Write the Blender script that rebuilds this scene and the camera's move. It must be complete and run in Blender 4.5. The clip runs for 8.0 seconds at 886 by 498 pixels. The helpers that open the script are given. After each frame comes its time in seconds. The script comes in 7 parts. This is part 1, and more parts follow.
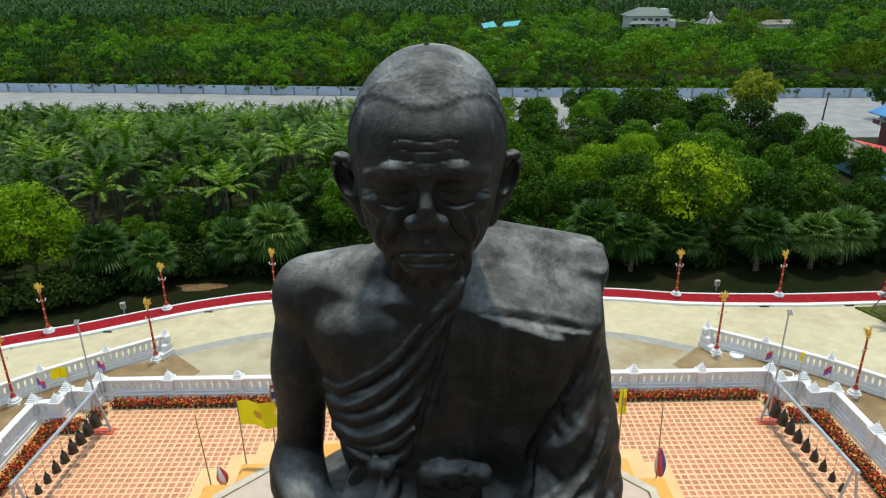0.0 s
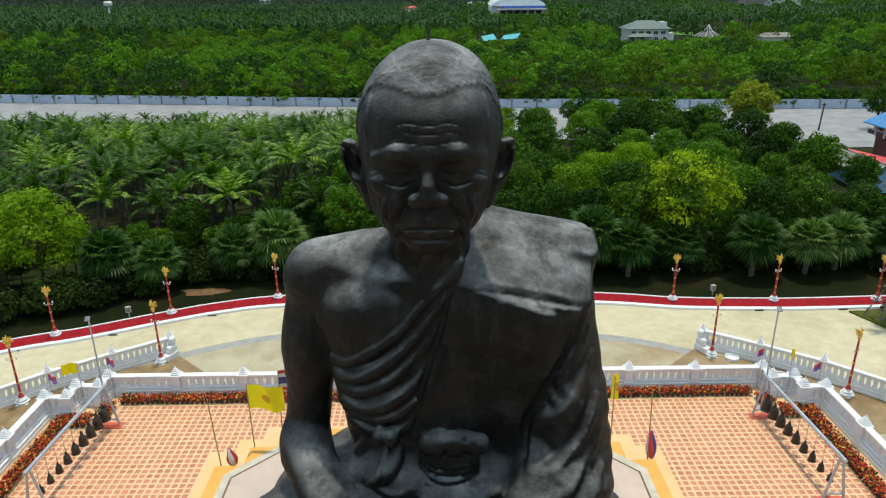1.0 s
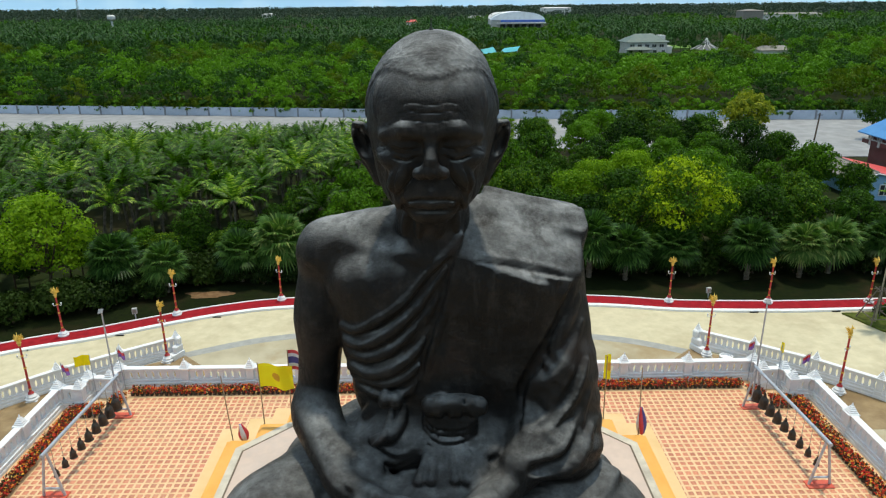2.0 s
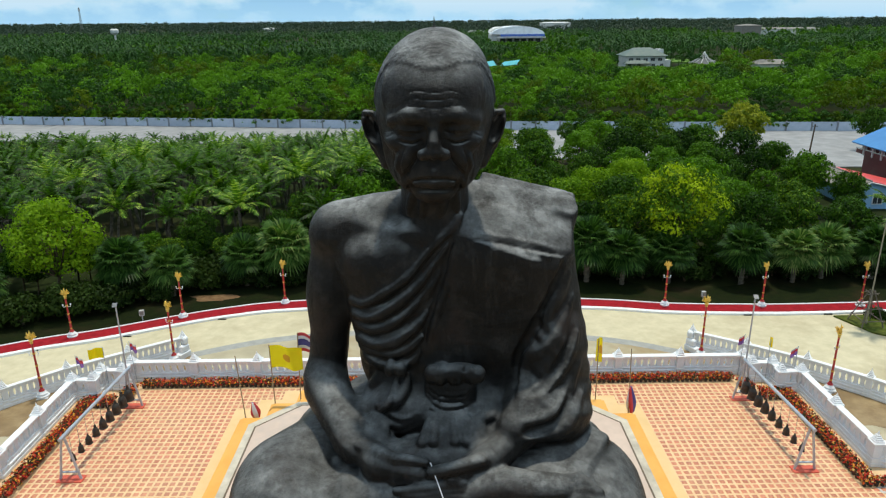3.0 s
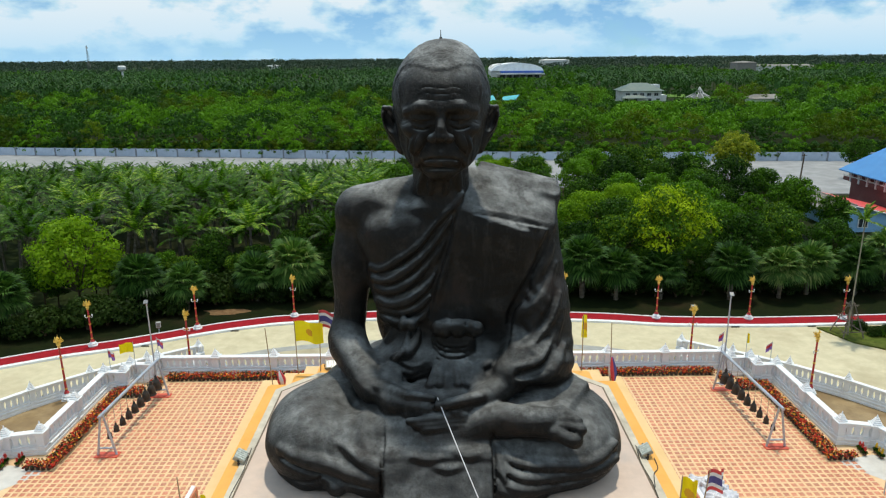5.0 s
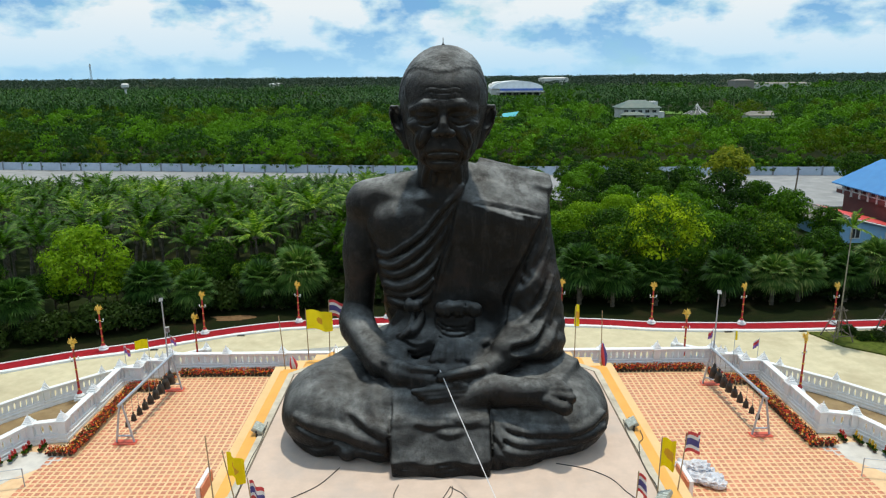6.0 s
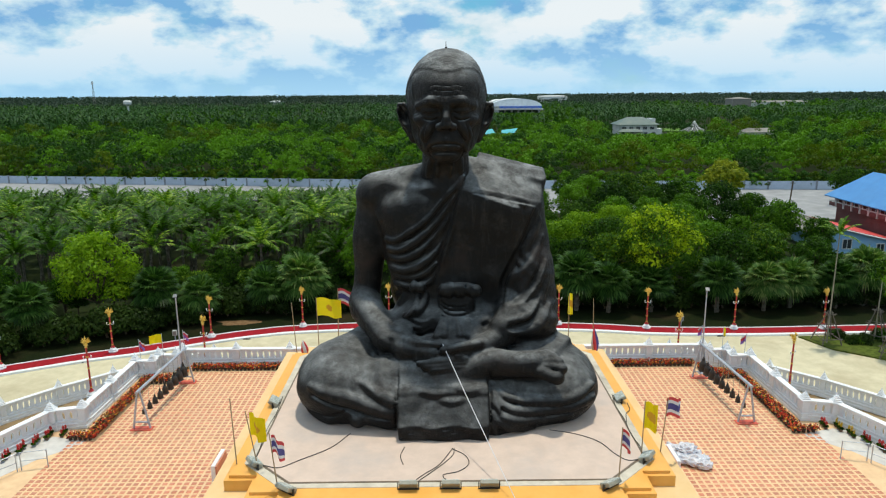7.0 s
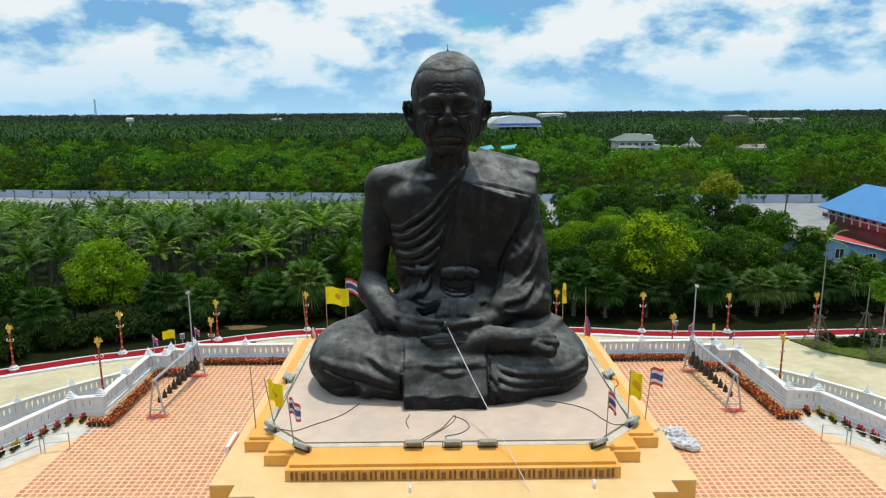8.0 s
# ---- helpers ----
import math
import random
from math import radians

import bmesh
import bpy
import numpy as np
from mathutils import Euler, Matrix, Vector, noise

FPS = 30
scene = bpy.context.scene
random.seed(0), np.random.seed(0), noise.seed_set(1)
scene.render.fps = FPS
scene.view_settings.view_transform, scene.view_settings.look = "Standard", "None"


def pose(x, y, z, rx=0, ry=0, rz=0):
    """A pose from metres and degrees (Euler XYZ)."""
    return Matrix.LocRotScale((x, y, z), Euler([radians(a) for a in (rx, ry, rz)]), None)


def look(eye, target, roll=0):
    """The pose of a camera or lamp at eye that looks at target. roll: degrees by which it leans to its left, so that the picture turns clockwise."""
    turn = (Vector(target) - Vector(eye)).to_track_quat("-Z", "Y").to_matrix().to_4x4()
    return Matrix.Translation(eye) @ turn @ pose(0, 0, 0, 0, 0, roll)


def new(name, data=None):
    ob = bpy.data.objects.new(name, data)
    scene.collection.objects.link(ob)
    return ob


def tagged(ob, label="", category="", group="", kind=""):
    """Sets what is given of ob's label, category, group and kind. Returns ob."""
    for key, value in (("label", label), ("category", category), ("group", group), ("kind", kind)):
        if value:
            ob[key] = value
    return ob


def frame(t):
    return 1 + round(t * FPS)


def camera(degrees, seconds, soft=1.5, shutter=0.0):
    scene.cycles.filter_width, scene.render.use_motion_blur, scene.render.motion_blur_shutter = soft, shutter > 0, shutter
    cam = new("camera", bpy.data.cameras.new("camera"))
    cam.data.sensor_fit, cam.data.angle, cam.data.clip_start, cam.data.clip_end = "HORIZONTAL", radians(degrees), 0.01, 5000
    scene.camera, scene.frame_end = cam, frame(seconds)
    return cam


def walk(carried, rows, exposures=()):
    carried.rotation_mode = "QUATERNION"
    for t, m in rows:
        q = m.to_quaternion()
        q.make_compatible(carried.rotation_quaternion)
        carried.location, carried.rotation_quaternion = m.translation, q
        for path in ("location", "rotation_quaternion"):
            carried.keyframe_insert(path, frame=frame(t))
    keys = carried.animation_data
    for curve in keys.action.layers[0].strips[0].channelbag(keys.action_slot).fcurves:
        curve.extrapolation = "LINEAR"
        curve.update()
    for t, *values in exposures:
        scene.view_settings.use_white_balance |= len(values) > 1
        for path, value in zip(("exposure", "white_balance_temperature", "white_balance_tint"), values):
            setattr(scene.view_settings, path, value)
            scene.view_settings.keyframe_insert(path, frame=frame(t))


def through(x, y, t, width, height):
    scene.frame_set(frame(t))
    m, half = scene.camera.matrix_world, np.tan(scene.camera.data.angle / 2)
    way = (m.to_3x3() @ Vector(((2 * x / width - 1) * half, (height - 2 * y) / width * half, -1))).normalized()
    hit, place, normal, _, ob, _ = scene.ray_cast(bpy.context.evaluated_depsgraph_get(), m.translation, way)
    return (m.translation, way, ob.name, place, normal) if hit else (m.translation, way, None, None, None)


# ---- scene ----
cam = camera(65.5, 8.0, soft=1.2)
PATH = [
    (0, (0.172, -10.8, 18.816), (0.186, -8.942, 18.077), -0.6),
    (0.5, (0.165, -11.317, 18.703), (0.179, -9.452, 17.98), -0.6),
    (1, (0.156, -11.918, 18.608), (0.17, -10.047, 17.902), -0.6),
    (1.5, (0.137, -12.585, 18.423), (0.151, -10.707, 17.735), -0.6),
    (3, (0.065, -14.827, 17.95), (0.079, -12.93, 17.315), -0.5),
    (3.5, (0.038, -15.655, 17.783), (0.052, -13.751, 17.171), -0.5),
    (4, (-0.002, -16.48, 17.623), (0.011, -14.569, 17.034), -0.5),
    (4.5, (-0.052, -17.428, 17.475), (-0.039, -15.509, 16.911), -0.5),
    (6, (-0.168, -20.442, 16.919), (-0.155, -18.503, 16.428), -0.5),
    (6.5, (-0.233, -21.491, 16.659), (-0.219, -19.546, 16.192), -0.4),
    (7, (-0.292, -22.553, 16.35), (-0.277, -20.603, 15.908), -0.4),
    (7.5, (-0.345, -23.599, 16.005), (-0.329, -21.643, 15.587), -0.4),
    (8, (-0.392, -24.674, 15.674), (-0.376, -22.713, 15.281), -0.4),
]
walk(cam, [(t, look(eye, target, roll)) for t, eye, target, roll in PATH])

# ---------------------------------------------------------------- sky and sun
SUN_AT = Vector((0.06, 0.165, 1.0)).normalized()
world = bpy.data.worlds.new("world")
scene.world = world
world.use_nodes = True
wn, wl = world.node_tree.nodes, world.node_tree.links
wn.clear()


def wnode(kind, **values):
    n = wn.new(kind)
    for key, value in values.items():
        n.inputs[key].default_value = value
    return n


def wmath(op, a, b=None):
    n = wn.new("ShaderNodeMath")
    n.operation = op
    for i, v in enumerate((a, b)):
        if v is None:
            continue
        if isinstance(v, (int, float)):
            n.inputs[i].default_value = v
        else:
            wl.new(v, n.inputs[i])
    return n.outputs[0]


def wramp(src, stops):
    n = wn.new("ShaderNodeValToRGB")
    els = n.color_ramp.elements
    while len(els) < len(stops):
        els.new(0.5)
    for e, (p, c) in zip(els, stops):
        e.position, e.color = p, (*c, 1)
    wl.new(src, n.inputs[0])
    return n.outputs[0]


sky = wn.new("ShaderNodeTexSky")
sky.sky_type = "NISHITA"
sky.sun_disc = False
sky.sun_elevation = math.asin(SUN_AT.z)
sky.sun_rotation = math.atan2(SUN_AT.x, SUN_AT.y)
sky.air_density, sky.dust_density, sky.ozone_density = 1.0, 0.6, 1.5
SKY_STRENGTH = 0.10
skyc = wn.new("ShaderNodeVectorMath")
skyc.operation = "SCALE"
wl.new(sky.outputs[0], skyc.inputs[0])
skyc.inputs["Scale"].default_value = SKY_STRENGTH
tc = wn.new("ShaderNodeTexCoord")
sep = wn.new("ShaderNodeSeparateXYZ")
wl.new(tc.outputs["Generated"], sep.inputs[0])
flat = wn.new("ShaderNodeCombineXYZ")
wl.new(wmath("MULTIPLY", sep.outputs[0], 3.4), flat.inputs[0])
wl.new(wmath("MULTIPLY", sep.outputs[1], 3.2), flat.inputs[1])
wl.new(wmath("MULTIPLY", sep.outputs[2], 6.5), flat.inputs[2])


def wnoise(scale, detail, shift):
    m = wn.new("ShaderNodeMapping")
    m.inputs["Location"].default_value = shift
    wl.new(flat.outputs[0], m.inputs[0])
    n = wnode("ShaderNodeTexNoise", Scale=scale, Detail=detail, Roughness=0.55)
    wl.new(m.outputs[0], n.inputs["Vector"])
    return n.outputs[0]


big = wnoise(2.1, 13.0, (3.1, 0.4, 0.0))
fine = wnoise(5.2, 9.0, (7.7, 2.0, 4.0))
dens = wmath("ADD", wmath("MULTIPLY", big, 0.84), wmath("MULTIPLY", fine, 0.16))
cover = wramp(dens, [(0.30, (0, 0, 0)), (0.385, (0.75,) * 3), (0.46, (1, 1, 1))])
# bright cloud tops, blue-grey bases
above = wnoise(2.1, 8.0, (3.1, 0.4, 0.22))
shade = wmath("ADD", wmath("ADD", wmath("MULTIPLY", wmath("SUBTRACT", above, big), 0.9), 0.170), wmath("MULTIPLY", fine, 0.26))
lit = wramp(shade, [(0.255, (0.90, 0.97, 1.0)), (0.315, (0.60, 0.82, 0.95)), (0.40, (0.22, 0.48, 0.80))])
tint = wn.new("ShaderNodeMixRGB")
tint.blend_type = "MULTIPLY"
tint.inputs[0].default_value = 1.0
wl.new(skyc.outputs[0], tint.inputs[1])
tint.inputs[2].default_value = (0.50, 1.05, 1.24, 1)
veil = wn.new("ShaderNodeMixRGB")
wl.new(cover, veil.inputs[0])
wl.new(tint.outputs[0], veil.inputs[1])
wl.new(lit, veil.inputs[2])
haze = wn.new("ShaderNodeMixRGB")
wl.new(wramp(sep.outputs[2], [(0.0, (0.85,) * 3), (0.035, (0.45,) * 3), (0.09, (0.0,) * 3)]), haze.inputs[0])
wl.new(veil.outputs[0], haze.inputs[1])
haze.inputs[2].default_value = (0.46, 0.78, 1.02, 1)
bg = wn.new("ShaderNodeBackground")
wl.new(haze.outputs[0], bg.inputs[0])
bg.inputs[1].default_value = 0.92
out = wn.new("ShaderNodeOutputWorld")
wl.new(bg.outputs[0], out.inputs[0])

sun = new("sun", bpy.data.lights.new("sun", "SUN"))
sun.data.energy, sun.data.angle, sun.data.color = 2.82, radians(2.5), (1.0, 0.94, 0.79)
sun.matrix_world = look(SUN_AT * 50, (0, 0, 0))

# ---------------------------------------------------------------- materials
def principled(name):
    m = bpy.data.materials.new(name)
    m.use_nodes = True
    return m, m.node_tree.nodes, m.node_tree.links, m.node_tree.nodes["Principled BSDF"]


def ramp(nodes, links, src, stops):
    n = nodes.new("ShaderNodeValToRGB")
    els = n.color_ramp.elements
    while len(els) < len(stops):
        els.new(0.5)
    for e, (p, c) in zip(els, stops):
        e.position, e.color = p, (*c, 1)
    links.new(src, n.inputs[0])
    return n.outputs[0]


def noise_tex(nodes, links, coord, scale, detail=5.0, rough=0.6):
    n = nodes.new("ShaderNodeTexNoise")
    n.inputs["Scale"].default_value, n.inputs["Detail"].default_value, n.inputs["Roughness"].default_value = scale, detail, rough
    links.new(coord, n.inputs["Vector"])
    return n.outputs[0]


def blend(nodes, links, kind, fac, a, b):
    n = nodes.new("ShaderNodeMixRGB")
    n.blend_type = kind
    for i, v in enumerate((fac, a, b)):
        if isinstance(v, (int, float)):
            n.inputs[i].default_value = v
        elif isinstance(v, tuple):
            n.inputs[i].default_value = (*v, 1)
        else:
            links.new(v, n.inputs[i])
    return n.outputs[0]


def surface(name, low, high, rough=0.6, metal=0.0, grain=6.0, stain=0.35, stain_amount=0.25, stain_colour=(0.25, 0.22, 0.18),
            bump=0.15, bump_scale=None, spread=(0.35, 0.65), vary=0.0, rough_vary=0.1, island=False):
    """Base colour between low and high by fine grain, broad stains over it, bump and uneven gloss."""
    m, nodes, links, b = principled(name)
    tc = nodes.new("ShaderNodeTexCoord").outputs["Object"]
    g = noise_tex(nodes, links, tc, grain)
    col = ramp(nodes, links, g, [(spread[0], low), (spread[1], high)])
    s = noise_tex(nodes, links, tc, stain, 6.0, 0.65)
    mask = ramp(nodes, links, s, [(0.48, (0, 0, 0)), (0.72, (stain_amount,) * 3)])
    col = blend(nodes, links, "MIX", mask, col, stain_colour)
    if vary:
        if island:
            r = nodes.new("ShaderNodeNewGeometry").outputs["Random Per Island"]
        else:
            r = nodes.new("ShaderNodeObjectInfo").outputs["Random"]
        v = ramp(nodes, links, r, [(0.0, (1 - vary,) * 3), (1.0, (1.0,) * 3)])
        col = blend(nodes, links, "MULTIPLY", 1.0, col, v)
    links.new(col, b.inputs["Base Color"])
    b.inputs["Metallic"].default_value = metal
    b.inputs["Specular IOR Level"].default_value = 0.08 if rough > 0.9 else 0.5
    links.new(ramp(nodes, links, g, [(0.3, (max(rough - rough_vary, 0.02),) * 3), (0.7, (min(rough + rough_vary, 1.0),) * 3)]), b.inputs["Roughness"])
    if bump:
        bn = nodes.new("ShaderNodeBump")
        bn.inputs["Strength"].default_value, bn.inputs["Distance"].default_value = bump, 0.05
        links.new(noise_tex(nodes, links, tc, bump_scale or grain * 2.5, 6.0), bn.inputs["Height"])
        links.new(bn.outputs[0], b.inputs["Normal"])
    return m


def leafy(name, dark, light, through=0.35, patch=0.12, spot=None, island=0.55, rough=0.55, spot_at=0.80, gloss=0.10, single=0.3):
    """Foliage: each leaf its own shade, broad patches of lighter growth, some light let through."""
    m, nodes, links, b = principled(name)
    geo = nodes.new("ShaderNodeNewGeometry")
    obj = nodes.new("ShaderNodeObjectInfo").outputs["Random"]
    tc = nodes.new("ShaderNodeTexCoord").outputs["Object"]
    p = noise_tex(nodes, links, tc, patch, 3.0)
    f = blend(nodes, links, "MIX", island, p, geo.outputs["Random Per Island"])
    f = blend(nodes, links, "MIX", single, f, obj)
    stops = [(0.30, dark), (min(0.66, spot_at - 0.06), light)]
    if spot:
        stops.append((spot_at, spot))
    col = ramp(nodes, links, f, stops)
    links.new(col, b.inputs["Base Color"])
    b.inputs["Roughness"].default_value = rough
    b.inputs["Specular IOR Level"].default_value = gloss
    tr = nodes.new("ShaderNodeBsdfTranslucent")
    links.new(blend(nodes, links, "MULTIPLY", 1.0, col, (1.0, 1.15, 0.5)), tr.inputs[0])
    mx = nodes.new("ShaderNodeMixShader")
    mx.inputs[0].default_value = through
    links.new(b.outputs[0], mx.inputs[1])
    links.new(tr.outputs[0], mx.inputs[2])
    links.new(mx.outputs[0], nodes["Material Output"].inputs[0])
    return m


def bronze_material():
    m, nodes, links, b = principled("dark_bronze")
    tc = nodes.new("ShaderNodeTexCoord").outputs["Object"]
    broad = noise_tex(nodes, links, tc, 0.55, 7.0, 0.62)
    fine = noise_tex(nodes, links, tc, 6.5, 8.0, 0.72)
    col = ramp(nodes, links, broad, [(0.32, (0.0032, 0.0028, 0.0026)), (0.54, (0.0070, 0.0058, 0.0050)), (0.74, (0.018, 0.015, 0.0130))])
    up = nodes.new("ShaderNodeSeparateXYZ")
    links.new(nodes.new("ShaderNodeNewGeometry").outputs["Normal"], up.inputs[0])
    # pale dust and bird lime on upward faces, with sky sheen painted in
    dust_sheen = ramp(nodes, links, up.outputs[2], [(0.36, (0, 0, 0)), (0.86, (1, 1, 1))])
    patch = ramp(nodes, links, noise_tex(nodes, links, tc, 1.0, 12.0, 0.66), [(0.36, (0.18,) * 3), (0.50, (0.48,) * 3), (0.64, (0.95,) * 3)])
    # most on crown and shoulders, open to rain and birds; lower down, painted sheen
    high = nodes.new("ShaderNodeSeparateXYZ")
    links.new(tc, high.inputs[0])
    height_gain = nodes.new("ShaderNodeMapRange")
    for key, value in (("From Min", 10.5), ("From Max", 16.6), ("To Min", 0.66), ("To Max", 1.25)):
        height_gain.inputs[key].default_value = value
    links.new(high.outputs[2], height_gain.inputs[0])
    mask = blend(nodes, links, "MULTIPLY", 1.0, blend(nodes, links, "MULTIPLY", 1.0, dust_sheen, patch), height_gain.outputs[0])
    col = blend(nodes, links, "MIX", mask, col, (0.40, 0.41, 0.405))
    blotch = ramp(nodes, links, noise_tex(nodes, links, tc, 1.5, 14.0, 0.76), [(0.50, (0,) * 3), (0.64, (0.75,) * 3)])
    col = blend(nodes, links, "MIX", blotch, col, (0.033, 0.029, 0.026))
    drip = nodes.new("ShaderNodeMapping")
    drip.inputs["Scale"].default_value = (3.2, 3.2, 0.45)
    links.new(tc, drip.inputs[0])
    runs = ramp(nodes, links, noise_tex(nodes, links, drip.outputs[0], 1.6, 10.0, 0.7), [(0.54, (0,) * 3), (0.72, (0.5,) * 3)])
    col = blend(nodes, links, "MIX", runs, col, (0.044, 0.041, 0.038))
    rust = ramp(nodes, links, noise_tex(nodes, links, tc, 0.8, 5.0), [(0.56, (0,) * 3), (0.74, (0.7,) * 3)])
    col = blend(nodes, links, "MIX", rust, col, (0.034, 0.021, 0.016))
    col = blend(nodes, links, "MULTIPLY", 0.6, col, ramp(nodes, links, fine, [(0.3, (0.45,) * 3), (0.7, (1,) * 3)]))
    links.new(col, b.inputs["Base Color"])
    b.inputs["Metallic"].default_value = 0.0
    b.inputs["Specular IOR Level"].default_value = 0.20
    links.new(ramp(nodes, links, fine, [(0.3, (0.32,) * 3), (0.7, (0.62,) * 3)]), b.inputs["Roughness"])
    bn = nodes.new("ShaderNodeBump")
    bn.inputs["Strength"].default_value, bn.inputs["Distance"].default_value = 0.85, 0.09
    links.new(noise_tex(nodes, links, tc, 2.6, 14.0, 0.72), bn.inputs["Height"])
    links.new(bn.outputs[0], b.inputs["Normal"])
    return m


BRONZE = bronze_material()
WHITE = surface("white_paint", (0.71, 0.73, 0.75), (0.80, 0.82, 0.84), 0.55, grain=3.0, stain=0.8, stain_amount=0.18, stain_colour=(0.42, 0.42, 0.42), bump=0.08)
GOLD_PAINT = surface("ochre_paint", (0.73, 0.345, 0.055), (0.79, 0.40, 0.085), 0.6, grain=1.5, stain=0.5, stain_amount=0.25, stain_colour=(0.74, 0.44, 0.15), bump=0.06)
CREAM_PAINT = surface("cream_paint", (0.68, 0.455, 0.20), (0.74, 0.52, 0.26), 0.6, grain=1.2, stain=0.4, stain_amount=0.3, stain_colour=(0.62, 0.48, 0.28), bump=0.06)
TERRAZZO = surface("pink_terrazzo", (0.54, 0.42, 0.345), (0.62, 0.485, 0.40), 0.72, grain=2.0, stain=0.45, stain_amount=0.6, stain_colour=(0.42, 0.38, 0.36), bump=0.04)
LINE = surface("dark_edge_strip", (0.10, 0.07, 0.04), (0.16, 0.11, 0.07), 0.6)
CREAM_TILE = surface("cream_tile", (0.66, 0.43, 0.23), (0.77, 0.53, 0.30), 0.5, grain=2.2, stain=0.16, stain_amount=0.35, stain_colour=(0.58, 0.36, 0.22), bump=0.05)
RED_TILE = surface("red_tile", (0.58, 0.20, 0.11), (0.68, 0.27, 0.15), 0.5, grain=3.0, stain=0.22, stain_amount=0.55, stain_colour=(0.66, 0.40, 0.24), bump=0.05, vary=0.25, island=True)
RED_TILE_SINGLE = surface("red_tile_single", (0.58, 0.20, 0.11), (0.68, 0.27, 0.15), 0.5, grain=3.0, stain=0.22, stain_amount=0.55, stain_colour=(0.66, 0.40, 0.24), bump=0.05, vary=0.25)
CONCRETE = surface("road_concrete", (0.48, 0.43, 0.28), (0.60, 0.54, 0.37), 0.8, grain=1.2, stain=0.13, stain_amount=0.75, stain_colour=(0.33, 0.27, 0.16), bump=0.06, spread=(0.3, 0.7))
MUD = surface("dried_mud", (0.17, 0.105, 0.042), (0.30, 0.21, 0.10), 0.6, grain=0.5, stain=0.25, stain_amount=0.8, stain_colour=(0.36, 0.27, 0.15), bump=0.1)
WET = surface("wet_concrete", (0.36, 0.31, 0.20), (0.47, 0.42, 0.29), 0.45, grain=0.5, stain=0.22, stain_amount=0.9, stain_colour=(0.29, 0.19, 0.075), bump=0.04)
PALE_CEMENT = surface("pale_cement", (0.50, 0.48, 0.45), (0.62, 0.60, 0.56), 0.8, grain=1.5, stain=0.5, stain_amount=0.5, stain_colour=(0.40, 0.36, 0.30))
GREY_BAND = surface("grey_concrete", (0.27, 0.275, 0.26), (0.35, 0.355, 0.33), 0.8, grain=1.5, stain=0.2)
RED_PATH = surface("red_path", (0.23, 0.010, 0.016), (0.33, 0.018, 0.026), 0.95, grain=2.0, stain=0.15, stain_amount=0.4, stain_colour=(0.24, 0.02, 0.022), bump=0.08)
GREY_YARD = surface("yard_gravel", (0.21, 0.215, 0.22), (0.31, 0.315, 0.32), 0.85, grain=0.35, stain=0.03, stain_amount=0.5, stain_colour=(0.22, 0.21, 0.19), bump=0.3, bump_scale=2.0)
GROUND = surface("earth_and_grass", (0.010, 0.018, 0.004), (0.026, 0.036, 0.010), 0.95, grain=0.35, stain=0.05, stain_amount=0.6, stain_colour=(0.045, 0.032, 0.017), bump=0.5, bump_scale=1.0)
# verge grass, with the shade under the trees put into its base colour
SHADED_LAWN = surface("lawn", (0.005, 0.009, 0.002), (0.012, 0.018, 0.004), 0.95, grain=2.5, stain=0.16, stain_amount=0.8, stain_colour=(0.034, 0.022, 0.011), bump=0.5, bump_scale=8)
FIELD = surface("bright_field", (0.09, 0.18, 0.03), (0.14, 0.25, 0.05), 0.95, grain=0.1, stain=0.02)
FENCE = surface("fence_panel", (0.40, 0.48, 0.60), (0.50, 0.58, 0.70), 0.6, grain=0.8, stain=0.1, stain_amount=0.35, stain_colour=(0.30, 0.32, 0.34), bump=0.05, vary=0.18)
FENCE_POST = surface("fence_post", (0.16, 0.18, 0.21), (0.22, 0.24, 0.27), 0.7)
STEEL = surface("grey_steel", (0.36, 0.40, 0.46), (0.46, 0.50, 0.56), 0.42, metal=0.35, grain=5)
RED_PLATE = surface("red_base_plate", (0.52, 0.07, 0.04), (0.62, 0.11, 0.06), 0.6, grain=4)
RED_POLE = surface("red_lacquer", (0.36, 0.015, 0.02), (0.48, 0.03, 0.03), 0.35, grain=4)
GILT = surface("gilt", (0.70, 0.42, 0.06), (0.85, 0.56, 0.12), 0.32, metal=0.55, grain=6)
BELL = surface("bell_bronze", (0.030, 0.026, 0.022), (0.065, 0.055, 0.045), 0.5, metal=0.5, grain=6)
ROPE = surface("rope", (0.30, 0.26, 0.20), (0.42, 0.37, 0.30), 0.9, grain=20)
POT = surface("dark_pot", (0.03, 0.02, 0.015), (0.07, 0.045, 0.03), 0.8, grain=8)
TRUNK = surface("palm_trunk", (0.07, 0.06, 0.045), (0.16, 0.14, 0.11), 0.95, grain=4, bump=0.6, bump_scale=6)
PALE_BARK = surface("pale_bark", (0.20, 0.18, 0.13), (0.32, 0.29, 0.22), 0.9, grain=3, bump=0.4)
BARK = surface("bark", (0.06, 0.045, 0.03), (0.13, 0.10, 0.07), 0.95, grain=3, bump=0.6)
COCO = leafy("coconut_leaf", (0.006, 0.022, 0.001), (0.082, 0.205, 0.008), 0.3, spot=(0.30, 0.42, 0.045), rough=0.45, gloss=0.20, island=0.50, spot_at=0.74)
FAN = leafy("fan_palm_leaf", (0.012, 0.040, 0.006), (0.080, 0.172, 0.032), 0.25, spot=(0.20, 0.26, 0.08), rough=0.45, gloss=0.16, spot_at=0.76)
LEAF = leafy("broad_leaf", (0.009, 0.040, 0.002), (0.112, 0.252, 0.009), 0.4, rough=0.5, gloss=0.14)
